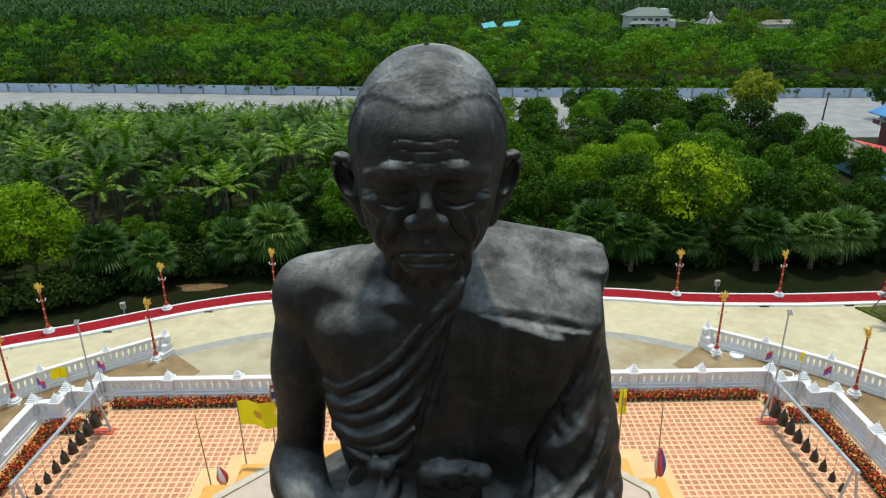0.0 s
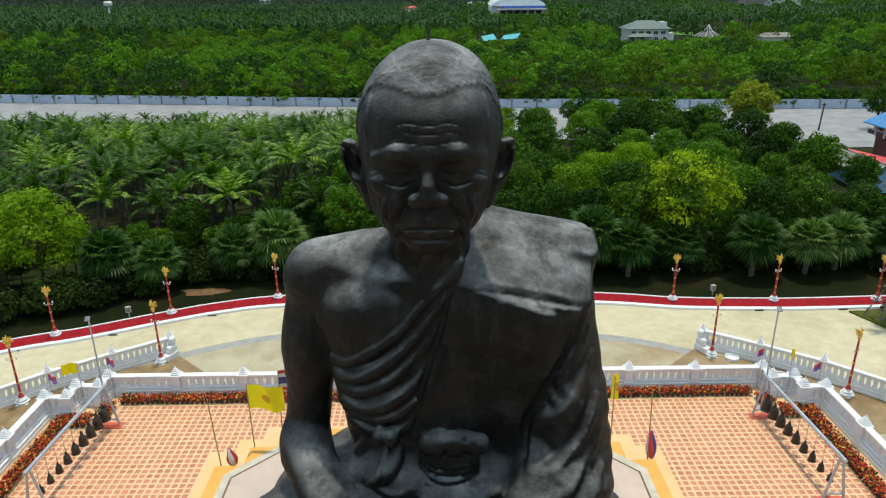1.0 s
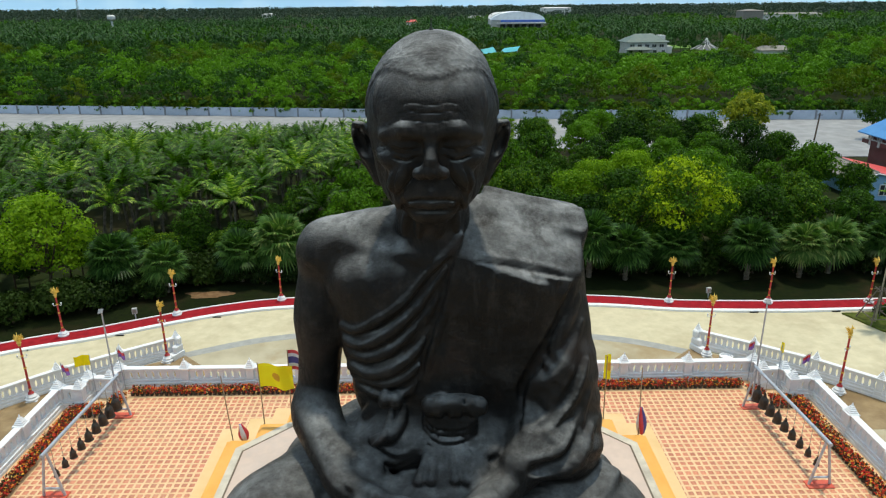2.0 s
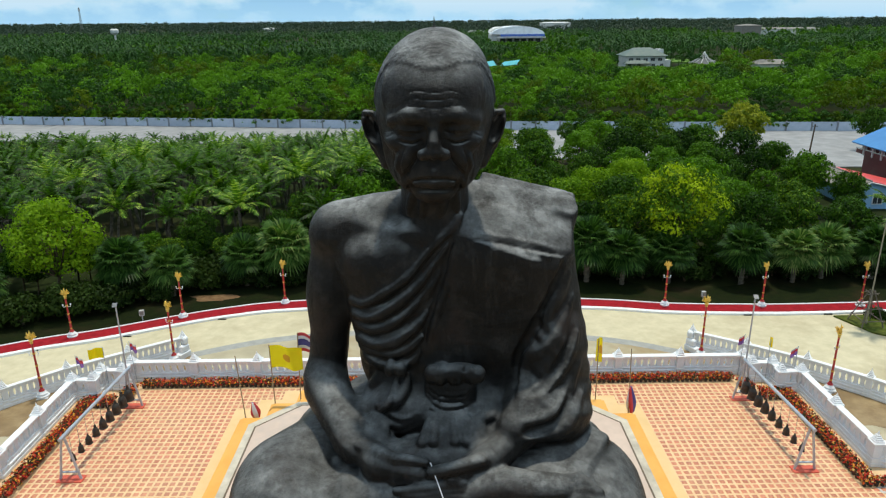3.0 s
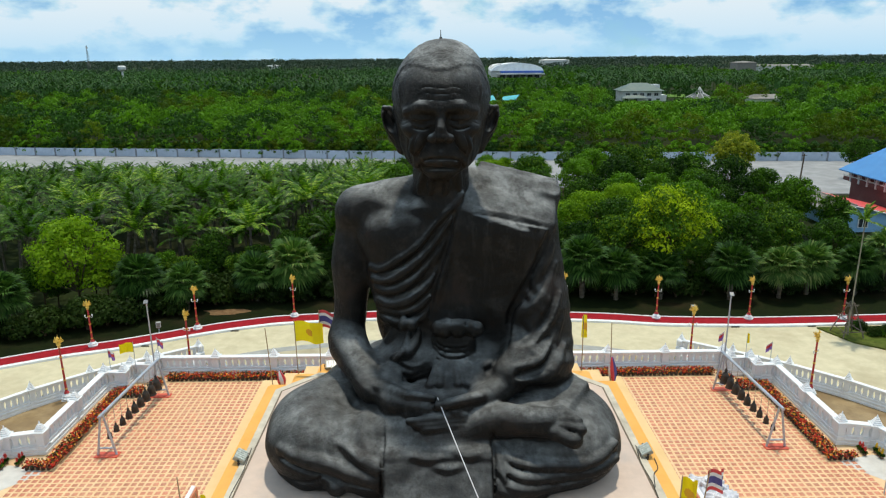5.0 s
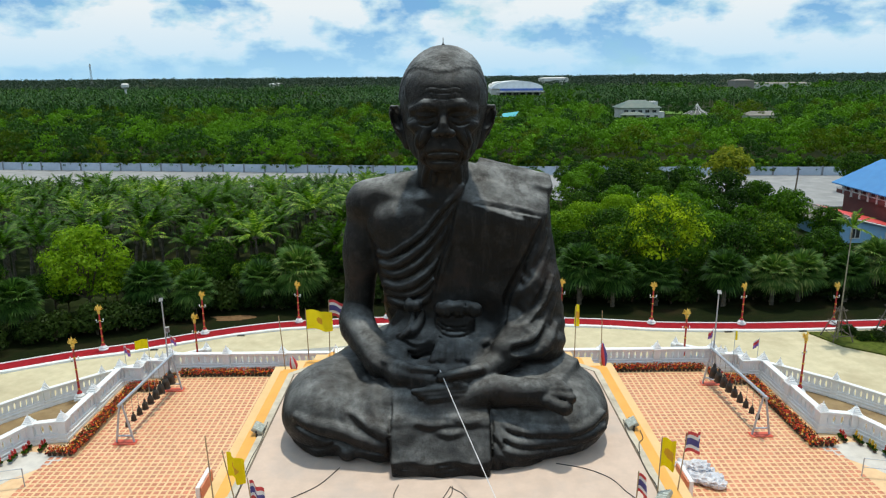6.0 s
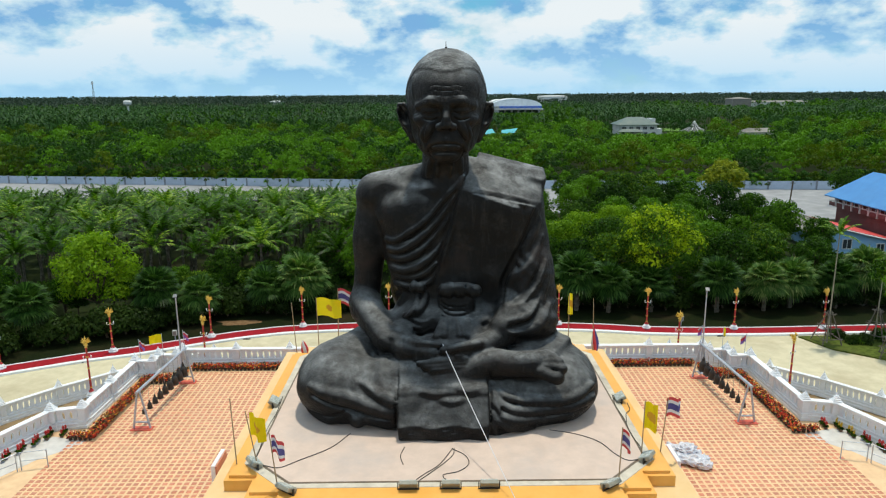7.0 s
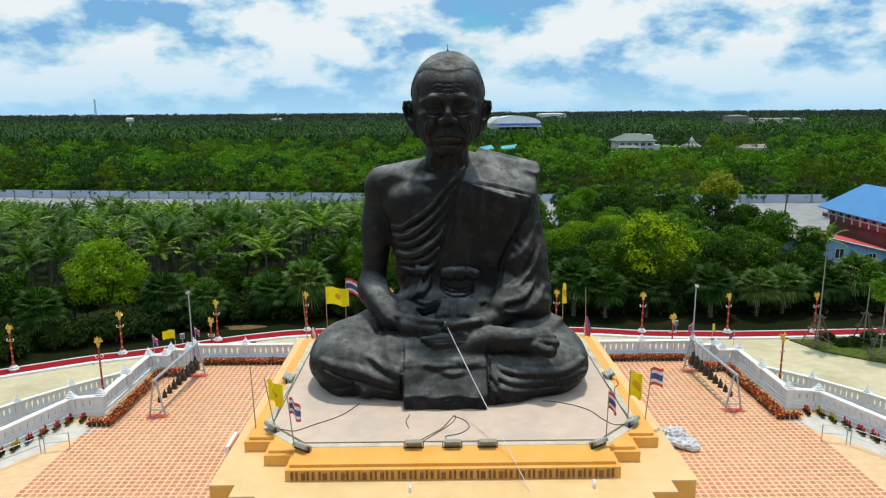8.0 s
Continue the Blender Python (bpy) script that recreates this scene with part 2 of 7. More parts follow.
LEAF_DARK = leafy("dark_leaf", (0.005, 0.022, 0.002), (0.056, 0.136, 0.010), 0.35, spot=(0.19, 0.29, 0.011))
# shrub leaves darkened to carry the canopy's shade in their colour
LEAF_SHRUB_SHADED = leafy("shaded_shrub_leaf", (0.006, 0.017, 0.002), (0.030, 0.058, 0.008), 0.25)
LEAF_LIME = leafy("lime_leaf", (0.045, 0.125, 0.004), (0.20, 0.34, 0.010), 0.4)
LEAF_YELLOW = leafy("flowering_leaf", (0.012, 0.044, 0.004), (0.070, 0.160, 0.010), 0.4, spot=(0.38, 0.50, 0.012), patch=0.42, island=0.14, spot_at=0.56, single=0.0)
LEAF_OLIVE = leafy("olive_leaf", (0.10, 0.15, 0.012), (0.36, 0.38, 0.03), 0.4, single=0.0)
WOODS = leafy("woods_leaf", (0.012, 0.052, 0.003), (0.114, 0.262, 0.010), 0.30, patch=0.09, island=0.22)
WOODS_DARK = leafy("dark_woods_leaf", (0.006, 0.027, 0.005), (0.048, 0.130, 0.014), 0.25, patch=0.09, island=0.22)
WOODS_OLIVE = leafy("olive_woods_leaf", (0.045, 0.085, 0.004), (0.215, 0.300, 0.012), 0.4, patch=0.05, island=0.16)
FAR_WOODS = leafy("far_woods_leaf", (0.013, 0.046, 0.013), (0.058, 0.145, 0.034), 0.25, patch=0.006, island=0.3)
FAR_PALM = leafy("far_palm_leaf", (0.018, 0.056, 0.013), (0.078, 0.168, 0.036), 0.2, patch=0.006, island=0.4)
# farthest trees: aerial haze tinted into the leaf colour
HAZED_WOODS = leafy("hazed_leaf", (0.026, 0.046, 0.034), (0.060, 0.092, 0.062), 0.2, patch=0.003, island=0.3)
ISLAND_GRASS = surface("mown_grass", (0.045, 0.066, 0.010), (0.105, 0.135, 0.024), 0.95, grain=2.5, stain=0.3, stain_amount=0.6, stain_colour=(0.10, 0.085, 0.035), bump=0.5, bump_scale=8)
BARE_EARTH = surface("bare_earth", (0.13, 0.075, 0.036), (0.22, 0.135, 0.070), 0.95, grain=2.0, stain=0.7, stain_amount=0.5, stain_colour=(0.06, 0.045, 0.022), bump=0.5, bump_scale=6)

# ---------------------------------------------------------------- mesh helpers
def to_mesh(name, bm, material, smooth=False):
    me = bpy.data.meshes.new(name)
    bm.to_mesh(me)
    bm.free()
    if material:
        me.materials.append(material)
    if smooth:
        me.shade_smooth()
    return me


def part(name, bm, material, parent=None, label="", smooth=False):
    """Links a bmesh as one mesh object, under a thing or a part where one is given."""
    ob = new(name, to_mesh(name, bm, material, smooth))
    if parent is not None:
        ob.parent = parent
    if label:
        ob["label"] = label
    return ob


def shared(name, me, parent, m=None, label=""):
    ob = new(name, me)
    ob.parent = parent
    if m is not None:
        ob.matrix_basis = m
    if label:
        ob["label"] = label
    return ob


def box(bm, x0, y0, z0, x1, y1, z1, m=None, bevel=0.0):
    r = bmesh.ops.create_cube(bm, size=1.0)
    s = Matrix.Translation(((x0 + x1) / 2, (y0 + y1) / 2, (z0 + z1) / 2)) @ Matrix.Diagonal((x1 - x0, y1 - y0, z1 - z0, 1))
    bmesh.ops.transform(bm, matrix=(m @ s) if m else s, verts=r["verts"])
    if bevel:
        edges = list({e for v in r["verts"] for e in v.link_edges})
        bmesh.ops.bevel(bm, geom=edges, offset=bevel, segments=1, affect="EDGES")
    return bm


def rod(bm, a, b, r0, r1=None, seg=8, caps=True):
    a, b = Vector(a), Vector(b)
    r1 = r0 if r1 is None else r1
    d = b - a
    m = Matrix.Translation((a + b) / 2) @ d.to_track_quat("Z", "Y").to_matrix().to_4x4()
    bmesh.ops.create_cone(bm, cap_ends=caps, segments=seg, radius1=r0, radius2=max(r1, 0.0005), depth=d.length, matrix=m)
    return bm


def lathe(bm, profile, seg=16, m=None):
    """Turned shape from (radius, height) pairs."""
    rings = []
    for r, z in profile:
        ring = []
        for i in range(seg):
            a = 2 * math.pi * i / seg
            p = Vector((r * math.cos(a), r * math.sin(a), z))
            ring.append(bm.verts.new(m @ p if m else p))
        rings.append(ring)
    for lo, hi in zip(rings, rings[1:]):
        for i in range(seg):
            bm.faces.new((lo[i], lo[(i + 1) % seg], hi[(i + 1) % seg], hi[i]))
    bm.faces.new(rings[0][::-1])
    bm.faces.new(rings[-1])
    return bm


def prism(bm, outline, z0, z1):
    """Upright block on a closed plan outline, anticlockwise."""
    lo = [bm.verts.new((x, y, z0)) for x, y in outline]
    hi = [bm.verts.new((x, y, z1)) for x, y in outline]
    n = len(outline)
    for i in range(n):
        bm.faces.new((lo[i], lo[(i + 1) % n], hi[(i + 1) % n], hi[i]))
    bm.faces.new(hi)
    bm.faces.new(lo[::-1])
    return bm


def ribbon(bm, left, right, z0, z1):
    """A strip between two plan lines, with thickness."""
    outline = list(left) + list(right)[::-1]
    area = sum(a[0] * b[1] - b[0] * a[1] for a, b in zip(outline, outline[1:] + outline[:1]))
    return prism(bm, outline if area > 0 else outline[::-1], z0, z1)


def tube(name, points, r, material, parent=None, seg=6, label=""):
    cu = bpy.data.curves.new(name, "CURVE")
    cu.dimensions, cu.bevel_depth, cu.bevel_resolution, cu.use_fill_caps = "3D", r, 1, True
    sp = cu.splines.new("POLY")
    sp.points.add(len(points) - 1)
    for q, p in zip(sp.points, points):
        q.co = (*p, 1)
    tmp = bpy.data.objects.new(name, cu)
    me = bpy.data.meshes.new_from_object(tmp)
    bpy.data.objects.remove(tmp)
    me.name = name
    me.materials.clear()
    me.materials.append(material)
    ob = new(name, me)
    if parent is not None:
        ob.parent = parent
    if label:
        ob["label"] = label
    return ob


def thing(name, label, category, group="", kind="", at=None):
    e = new(name)
    e.empty_display_size = 0.2
    if at is not None:
        e.matrix_basis = at
    return tagged(e, label, category, group, kind)


def offset_line(line, d):
    """The plan line moved d to its left."""
    res = []
    for i, p in enumerate(line):
        a, b = Vector(line[max(i - 1, 0)]), Vector(line[min(i + 1, len(line) - 1)])
        t = (b - a).normalized()
        res.append((p[0] - t.y * d, p[1] + t.x * d))
    return res


def smooth_line(pts, n=8):
    """Catmull-Rom curve through plan points."""
    pts = [Vector(p) for p in pts]
    ext = [2 * pts[0] - pts[1]] + pts + [2 * pts[-1] - pts[-2]]
    res = []
    for i in range(1, len(ext) - 2):
        p0, p1, p2, p3 = ext[i - 1:i + 3]
        for k in range(n):
            t = k / n
            res.append(tuple(0.5 * (2 * p1 + (p2 - p0) * t + (2 * p0 - 5 * p1 + 4 * p2 - p3) * t * t + (3 * p1 - p0 - 3 * p2 + p3) * t ** 3)))
    res.append(tuple(pts[-1]))
    return res


GZ = -6.1      # road level; the terrace is 0, the plinth deck 5.85
DECK = 5.85

# ---------------------------------------------------------------- ground and roads
bm = bmesh.new()
bmesh.ops.create_grid(bm, x_segments=60, y_segments=60, size=4600)
for v in bm.verts:
    v.co.z = GZ - 0.12
tagged(part("ground", bm, GROUND), "dark earth and grass stretching to the horizon", "ground", kind="structure")

KERB_IN = smooth_line([(-62, 13.5), (-44, 26.0), (-32.2, 32.7), (-27, 34.8), (-21.5, 37.5), (-17.4, 39.2), (-12.6, 40.3), (0, 41.1), (13.7, 39.95), (19.8, 38.85), (26.7, 38.4), (33.7, 38.4), (60, 39.4)], 6)
bm = bmesh.new()
ribbon(bm, KERB_IN, [(-62, -60), (60, -60)], GZ - 0.5, GZ)
tagged(part("road", bm, CONCRETE), "pale stained concrete road round the terrace", "road", kind="structure")
bm = bmesh.new()
ribbon(bm, offset_line(KERB_IN, 0.0), offset_line(KERB_IN, 0.42), GZ - 0.3, GZ + 0.17)
tagged(part("kerb", bm, WHITE), "white-painted concrete kerb along the road", "kerb", kind="structure")
bm = bmesh.new()
ribbon(bm, offset_line(KERB_IN, 0.42), offset_line(KERB_IN, 1.95), GZ - 0.3, GZ + 0.15)
tagged(part("red_path", bm, RED_PATH), "red-painted footpath behind the white kerb", "footpath", kind="structure")
bm = bmesh.new()
ribbon(bm, offset_line(KERB_IN, 1.95), offset_line(KERB_IN, 2.12), GZ - 0.3, GZ + 0.2)
tagged(part("path_edging", bm, WHITE), "narrow white edging behind the red footpath", "edging", kind="structure")
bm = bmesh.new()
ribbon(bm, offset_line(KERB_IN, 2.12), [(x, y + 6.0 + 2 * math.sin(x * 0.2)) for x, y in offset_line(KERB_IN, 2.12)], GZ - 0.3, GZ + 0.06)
tagged(part("verge_lawn", bm, SHADED_LAWN), "grass verge with tree shade put into its colour", "grass", kind="structure")
bm = bmesh.new()
ribbon(bm, smooth_line([(-24, 29.5), (-18.4, 33.0), (-11.6, 35.6), (0, 36.6), (12.4, 34.8), (18.4, 32.3), (24, 29)], 5),
       smooth_line([(-24, 28.8), (-18.2, 32.1), (-11.4, 34.7), (0, 35.7), (12.2, 33.9), (18.2, 31.4), (24, 28.2)], 5), GZ - 0.2, GZ + 0.006)
tagged(part("paving_band", bm, GREY_BAND), "grey concrete band across the road", "paving", kind="structure")
bm = bmesh.new()
ribbon(bm, smooth_line([(-46, 8), (-30, 23), (-24, 28.8), (-18.2, 32.1), (-11.4, 34.7), (0, 35.7), (12.2, 33.9), (18.2, 31.4), (24, 28.2), (30, 23), (46, 8)], 5), [(-46, -59), (46, -59)], GZ - 0.2, GZ + 0.003)
tagged(part("forecourt", bm, WET), "brown water-stained concrete apron behind the terrace", "paving", kind="structure")

for s in (-1, 1):
    edge = smooth_line([(s * 18.6, 32.2), (s * 22.5, 30.1), (s * 25.7, 27.7), (s * 28.5, 25.0), (s * 30.9, 22.0), (s * 32.9, 18.7), (s * 34.5, 15.2), (s * 35.6, 11.5)], 5)
    inner = [(x - s * (2.5 + 0.5 * math.sin(0.9 * i)), y - 2.3 - 0.4 * math.sin(1.7 * i)) for i, (x, y) in enumerate(edge)]
    bm = bmesh.new()
    ribbon(bm, edge, inner, GZ - 0.1, GZ + 0.008)
    tagged(part("mud_strip", bm, MUD), "brown dried mud along the foot of the balustrade", "mud", kind="structure")

# yard and fence beyond the grove
bm = bmesh.new()
ribbon(bm, [(-260, 186), (-108, 162.5), (-50, 154.5), (-20, 149.8), (16.5, 145.4), (54, 141.8), (93, 139.0), (150, 134)], [(-260, 150), (-100, 134), (-54, 128), (-39, 126), (15, 112), (40, 95), (62, 98), (92, 98), (150, 95)], GZ - 0.4, GZ + 0.02)
tagged(part("yard", bm, GREY_YARD), "wide grey gravel yard beyond the palm grove", "yard", kind="structure")

# ---------------------------------------------------------------- terrace
TERRACE = [(-16.3, 17.9), (-16.3, 17.0), (-17.4, 17.0), (-17.4, 16.0), (-18.45, 16.0), (-18.45, 9.9), (-19.9, 9.6), (-21.7, 5.2), (-24.5, -3), (-24.5, -14), (24.5, -14), (24.5, -3), (21.7, 5.2), (19.9, 9.6), (18.45, 9.9), (18.45, 16.0), (17.4, 16.0), (17.4, 17.0), (16.3, 17.0), (16.3, 17.9)]
bm = prism(bmesh.new(), TERRACE, GZ - 0.3, 0.0)
floor = tagged(part("terrace_floor", bm, CREAM_TILE), "terrace paved with cream and red square tiles", "terrace", kind="structure")

# plinth under the statue: stepped corners, ochre band and cream lower tier
def redent(hx, hy0, hy1, steps, sx, sy):
    """Plan outline with stepped corners, anticlockwise from the front left."""
    def corner(cx, cy, dx, dy):
        pts = []
        for i in range(steps):
            pts.append((cx + dx * sx * i, cy + dy * sy * (steps - i)))
            pts.append((cx + dx * sx * (i + 1), cy + dy * sy * (steps - i)))
        pts.append((cx + dx * sx * steps, cy))
        return pts
    fl = corner(-hx, hy0, 1, 1)
    fr = corner(hx, hy0, -1, 1)[::-1]
    br = corner(hx, hy1, -1, -1)
    bl = corner(-hx, hy1, 1, -1)[::-1]
    return fl + fr + br + bl


PL_A = redent(6.26, -6.64, 6.2, 2, 0.80, 0.86)
PL_B = redent(6.38, -6.80, 6.32, 2, 0.81, 0.88)
PL_C = redent(6.86, -8.17, 6.9, 2, 0.72, 0.6)
plinth = thing("plinth", "ochre and cream painted plinth with stepped corners under the statue", "plinth", kind="structure")
part("upper_band", prism(bmesh.new(), PL_A, DECK - 0.10, DECK - 0.01), GOLD_PAINT, plinth)
part("lettered_band", prism(bmesh.new(), PL_B, DECK - 0.43, DECK - 0.10), GOLD_PAINT, plinth)
part("lower_tier", prism(bmesh.new(), PL_C, -0.2, DECK - 0.47), GOLD_PAINT, plinth)
part("lower_tier_top", prism(bmesh.new(), PL_C, DECK - 0.47, DECK - 0.43), CREAM_PAINT, plinth, "cream painted top of the lower tier")


def octagon(h, cut, y0, y1):
    return [(-h + cut, y0), (h - cut, y0), (h, y0 + cut), (h, y1 - cut), (h - cut, y1), (-h + cut, y1), (-h, y1 - cut), (-h, y0 + cut)]


part("edge_strip", prism(bmesh.new(), octagon(5.76, 1.26, -5.40, 5.2), DECK - 0.2, DECK + 0.012), LINE, plinth)
part("deck", prism(bmesh.new(), octagon(5.70, 1.24, -5.34, 5.14), DECK - 0.2, DECK + 0.02), TERRAZZO, plinth)
part("deck_margin", prism(bmesh.new(), octagon(5.98, 1.32, -5.62, 5.4), DECK - 0.2, DECK + 0.004), surface("pale_mortar", (0.50, 0.45, 0.36), (0.62, 0.56, 0.46), 0.8, grain=3, stain=0.8, stain_amount=0.6, stain_colour=(0.2, 0.17, 0.14)), plinth)

# ---------------------------------------------------------------- statue: blended solids, then one surface over them
class Field:
    """Distance field on a grid; solids are blended in, then meshed."""

    def __init__(self, lo, hi, h):
        self.lo, self.h = np.array(lo, float), h
        self.n = np.ceil((np.array(hi) - lo) / h).astype(int) + 1
        self.f = np.full(self.n, 3.0, np.float32)

    def zone(self, lo, hi):
        a = np.clip(np.floor((np.array(lo) - self.lo) / self.h).astype(int), 0, self.n)
        b = np.clip(np.ceil((np.array(hi) - self.lo) / self.h).astype(int) + 1, 0, self.n)
        if (b <= a).any():
            return None, None
        g = np.ogrid[a[0]:b[0], a[1]:b[1], a[2]:b[2]]
        xyz = [(g[i] * self.h + self.lo[i]).astype(np.float32) for i in range(3)]
        return tuple(slice(p, q) for p, q in zip(a, b)), xyz

    def blend(self, where, d, k, cut=False):
        f = self.f[where]
        if cut:
            d = -d
            hh = np.clip(0.5 - 0.5 * (f - d) / k, 0, 1)
            self.f[where] = f + (d - f) * hh + k * hh * (1 - hh)
        else:
            hh = np.clip(0.5 + 0.5 * (f - d) / k, 0, 1)
            self.f[where] = f + (d - f) * hh - k * hh * (1 - hh)

    def ball(self, c, r, k=0.3, turn=(0, 0, 0), cut=False):
        c, r = np.array(c, float), np.array(r if np.ndim(r) else (r,) * 3, float)
        pad = r.max() + 1.2 * k + 0.25
        w, p = self.zone(c - pad, c + pad)
        if w is None:
            return self
        p = self.turned([p[i] - c[i] for i in range(3)], turn)
        q = [p[i] / r[i] for i in range(3)]
        k0 = np.sqrt(q[0] ** 2 + q[1] ** 2 + q[2] ** 2)
        k1 = np.sqrt((q[0] / r[0]) ** 2 + (q[1] / r[1]) ** 2 + (q[2] / r[2]) ** 2) + 1e-6
        self.blend(w, k0 * (k0 - 1) / k1, k, cut)
        return self

    @staticmethod
    def turned(p, turn):
        if not any(turn):
            return p
        m = np.array(Euler([radians(a) for a in turn]).to_matrix()).T
        return [m[i][0] * p[0] + m[i][1] * p[1] + m[i][2] * p[2] for i in range(3)]

    def bone(self, a, b, ra, rb, k=0.2, cut=False):
        a, b = np.array(a, float), np.array(b, float)
        pad = max(ra, rb) + 1.2 * k + 0.25
        w, p = self.zone(np.minimum(a, b) - pad, np.maximum(a, b) + pad)
        if w is None:
            return self
        d = b - a
        rel = [p[i] - a[i] for i in range(3)]
        t = np.clip((rel[0] * d[0] + rel[1] * d[1] + rel[2] * d[2]) / max(d @ d, 1e-9), 0, 1)
        dist = np.sqrt(sum((rel[i] - t * d[i]) ** 2 for i in range(3))) - (ra + (rb - ra) * t)
        self.blend(w, dist, k, cut)
        return self

    def slab(self, c, half, round_by, k=0.15, turn=(0, 0, 0), cut=False):
        c, half = np.array(c, float), np.array(half, float)
        pad = np.linalg.norm(half) + 1.2 * k + 0.25
        w, p = self.zone(c - pad, c + pad)
        if w is None:
            return self
        p = self.turned([p[i] - c[i] for i in range(3)], turn)
        q = [np.abs(p[i]) - (half[i] - round_by) for i in range(3)]
        out = np.sqrt(sum(np.maximum(v, 0) ** 2 for v in q))
        self.blend(w, out + np.minimum(np.maximum(np.maximum(q[0], q[1]), q[2]), 0) - round_by, k, cut)
        return self

    def front(self, x, z, default=0.0):
        """Where the surface first shows, coming from the front."""
        i, k = (int(round((v - o) / self.h)) for v, o in ((x, self.lo[0]), (z, self.lo[2])))
        if not (0 <= i < self.n[0] and 0 <= k < self.n[2]):
            return default
        inside = np.flatnonzero(self.f[i, :, k] < 0)
        return self.lo[1] + inside[0] * self.h if len(inside) else default

    def line(self, xz, r, k=0.08, lift=0.0, cut=False, soft_end=True, depth=None):
        """A fold or a crease laid over the front: plan points (x, z), r one radius or a pair."""
        r0, r1 = r if isinstance(r, tuple) else (r, r)
        c = smooth_line(xz, 5)
        pts = [(x, (self.front(x, z, 0.0) if depth is None else depth) - lift, z) for x, z in c]
        ys = np.array([p[1] for p in pts])
        ys = np.convolve(np.pad(ys, 2, mode="edge"), np.ones(5) / 5, "valid")
        n = len(pts) - 1
        for i in range(n):
            s = [math.sin(math.pi * min(max((i + j) / n, 0.06), 0.94)) ** 0.5 if soft_end else 1.0 for j in (0, 1)]
            rr = [(r0 + (r1 - r0) * (i + j) / n) * s[j] for j in (0, 1)]
            a, b = pts[i], pts[i + 1]
            self.bone((a[0], ys[i], a[2]), (b[0], ys[i + 1], b[2]), rr[0], rr[1], k, cut)
        return self

    def drape(self, lo, hi, wave):
        """Raises and sinks the surface by a wave of the place, to form soft folds."""
        w, p = self.zone(lo, hi)
        self.f[w] -= wave(*p)
        return self

    def surface(self):
        f, n = self.f, self.n
        s = f < 0
        cells = np.zeros(n - 1, np.int8)
        for dx in (0, 1):
            for dy in (0, 1):
                for dz in (0, 1):
                    cells += s[dx:n[0] - 1 + dx, dy:n[1] - 1 + dy, dz:n[2] - 1 + dz]
        c = np.argwhere((cells > 0) & (cells < 8))
        index = np.full(n - 1, -1, np.int64)
        index[tuple(c.T)] = np.arange(len(c))
        total, count = np.zeros((len(c), 3)), np.zeros(len(c))
        corners = [(x, y, z) for x in (0, 1) for y in (0, 1) for z in (0, 1)]
        for a in corners:
            for ax in range(3):
                if a[ax]:
                    continue
                b = list(a)
                b[ax] = 1
                fa, fb = f[tuple((c + a).T)], f[tuple((c + b).T)]
                hit = (fa < 0) != (fb < 0)
                t = np.where(hit, fa / np.where(hit, fa - fb, 1), 0)
                at = np.tile(np.array(a, float), (len(c), 1))
                at[:, ax] = t
                total += at * hit[:, None]
                count += hit
        verts = (c + total / count[:, None]) * self.h + self.lo
        faces = []
        for ax in range(3):
            u, v = (ax + 1) % 3, (ax + 2) % 3
            sa = [slice(None)] * 3
            sb = [slice(None)] * 3
            sa[ax], sb[ax] = slice(0, -1), slice(1, None)
            e = np.argwhere(s[tuple(sa)] != s[tuple(sb)])
            e = e[(e[:, u] > 0) & (e[:, v] > 0) & (e[:, u] < n[u] - 1) & (e[:, v] < n[v] - 1)]
            q = []
            for du, dv in ((-1, -1), (0, -1), (0, 0), (-1, 0)):
                k = e.copy()
                k[:, u] += du
                k[:, v] += dv
                q.append(index[tuple(k.T)])
            q = np.stack(q, 1)
            flip = ~s[tuple(e.T)]
            q[flip] = q[flip][:, ::-1]
            faces.append(q)
        return verts, np.concatenate(faces)


def fade(v, a, b):
    t = np.clip((v - a) / (b - a), 0, 1)
    return t * t * (3 - 2 * t)


def hammered(x, y, z):
    """Uneven cast surface."""
    n = np.sin(2.3 * x + 1.3 * np.sin(1.9 * z)) * np.sin(2.9 * z + 1.1 * np.sin(2.3 * x) + 0.7 * y) * np.sin(2.1 * y + 0.8 * z)
    m = np.sin(6.1 * x + 1.7 * np.sin(3.1 * z)) * np.sin(5.3 * z + 1.5 * np.sin(4.1 * x)) * np.sin(5.7 * y + 1.1 * x)
    return 0.016 * n + 0.010 * m


def sleeve_folds(x, y, z):
    """Slack folds of the sleeve, sweeping from the outer arm down to the wrist."""
    u = (z + 0.55 * (x - 3.4) - 0.34 * (x - 3.4) ** 2) / 0.52 + 0.30 * np.sin(1.4 * x + 0.9 * z) + 0.25 * y
    mask = fade(x, 2.0, 2.6) * fade(-z, -12.0, -10.2) * fade(z, 8.0, 8.5)
    return 0.014 * mask * (np.sin(2 * np.pi * u) + 0.5 * np.sin(4.4 * u + 2.3 * x + 1.1 * y))


def thigh_gathers(x, y, z):
    """Soft gathers of the robe running over the top of the right thigh towards the lap."""
    u = (x + 0.35 * y + 0.2 * np.sin(2.2 * y)) / 0.46
    mask = fade(x, -3.6, -2.6) * fade(-x, 1.55, 1.75) * fade(z, 6.9, 7.3) * fade(-y, -0.4, 0.4)
    return 0.022 * mask * (np.sin(2 * np.pi * u) + 0.5 * np.sin(3.7 * u + 1.3 * y))


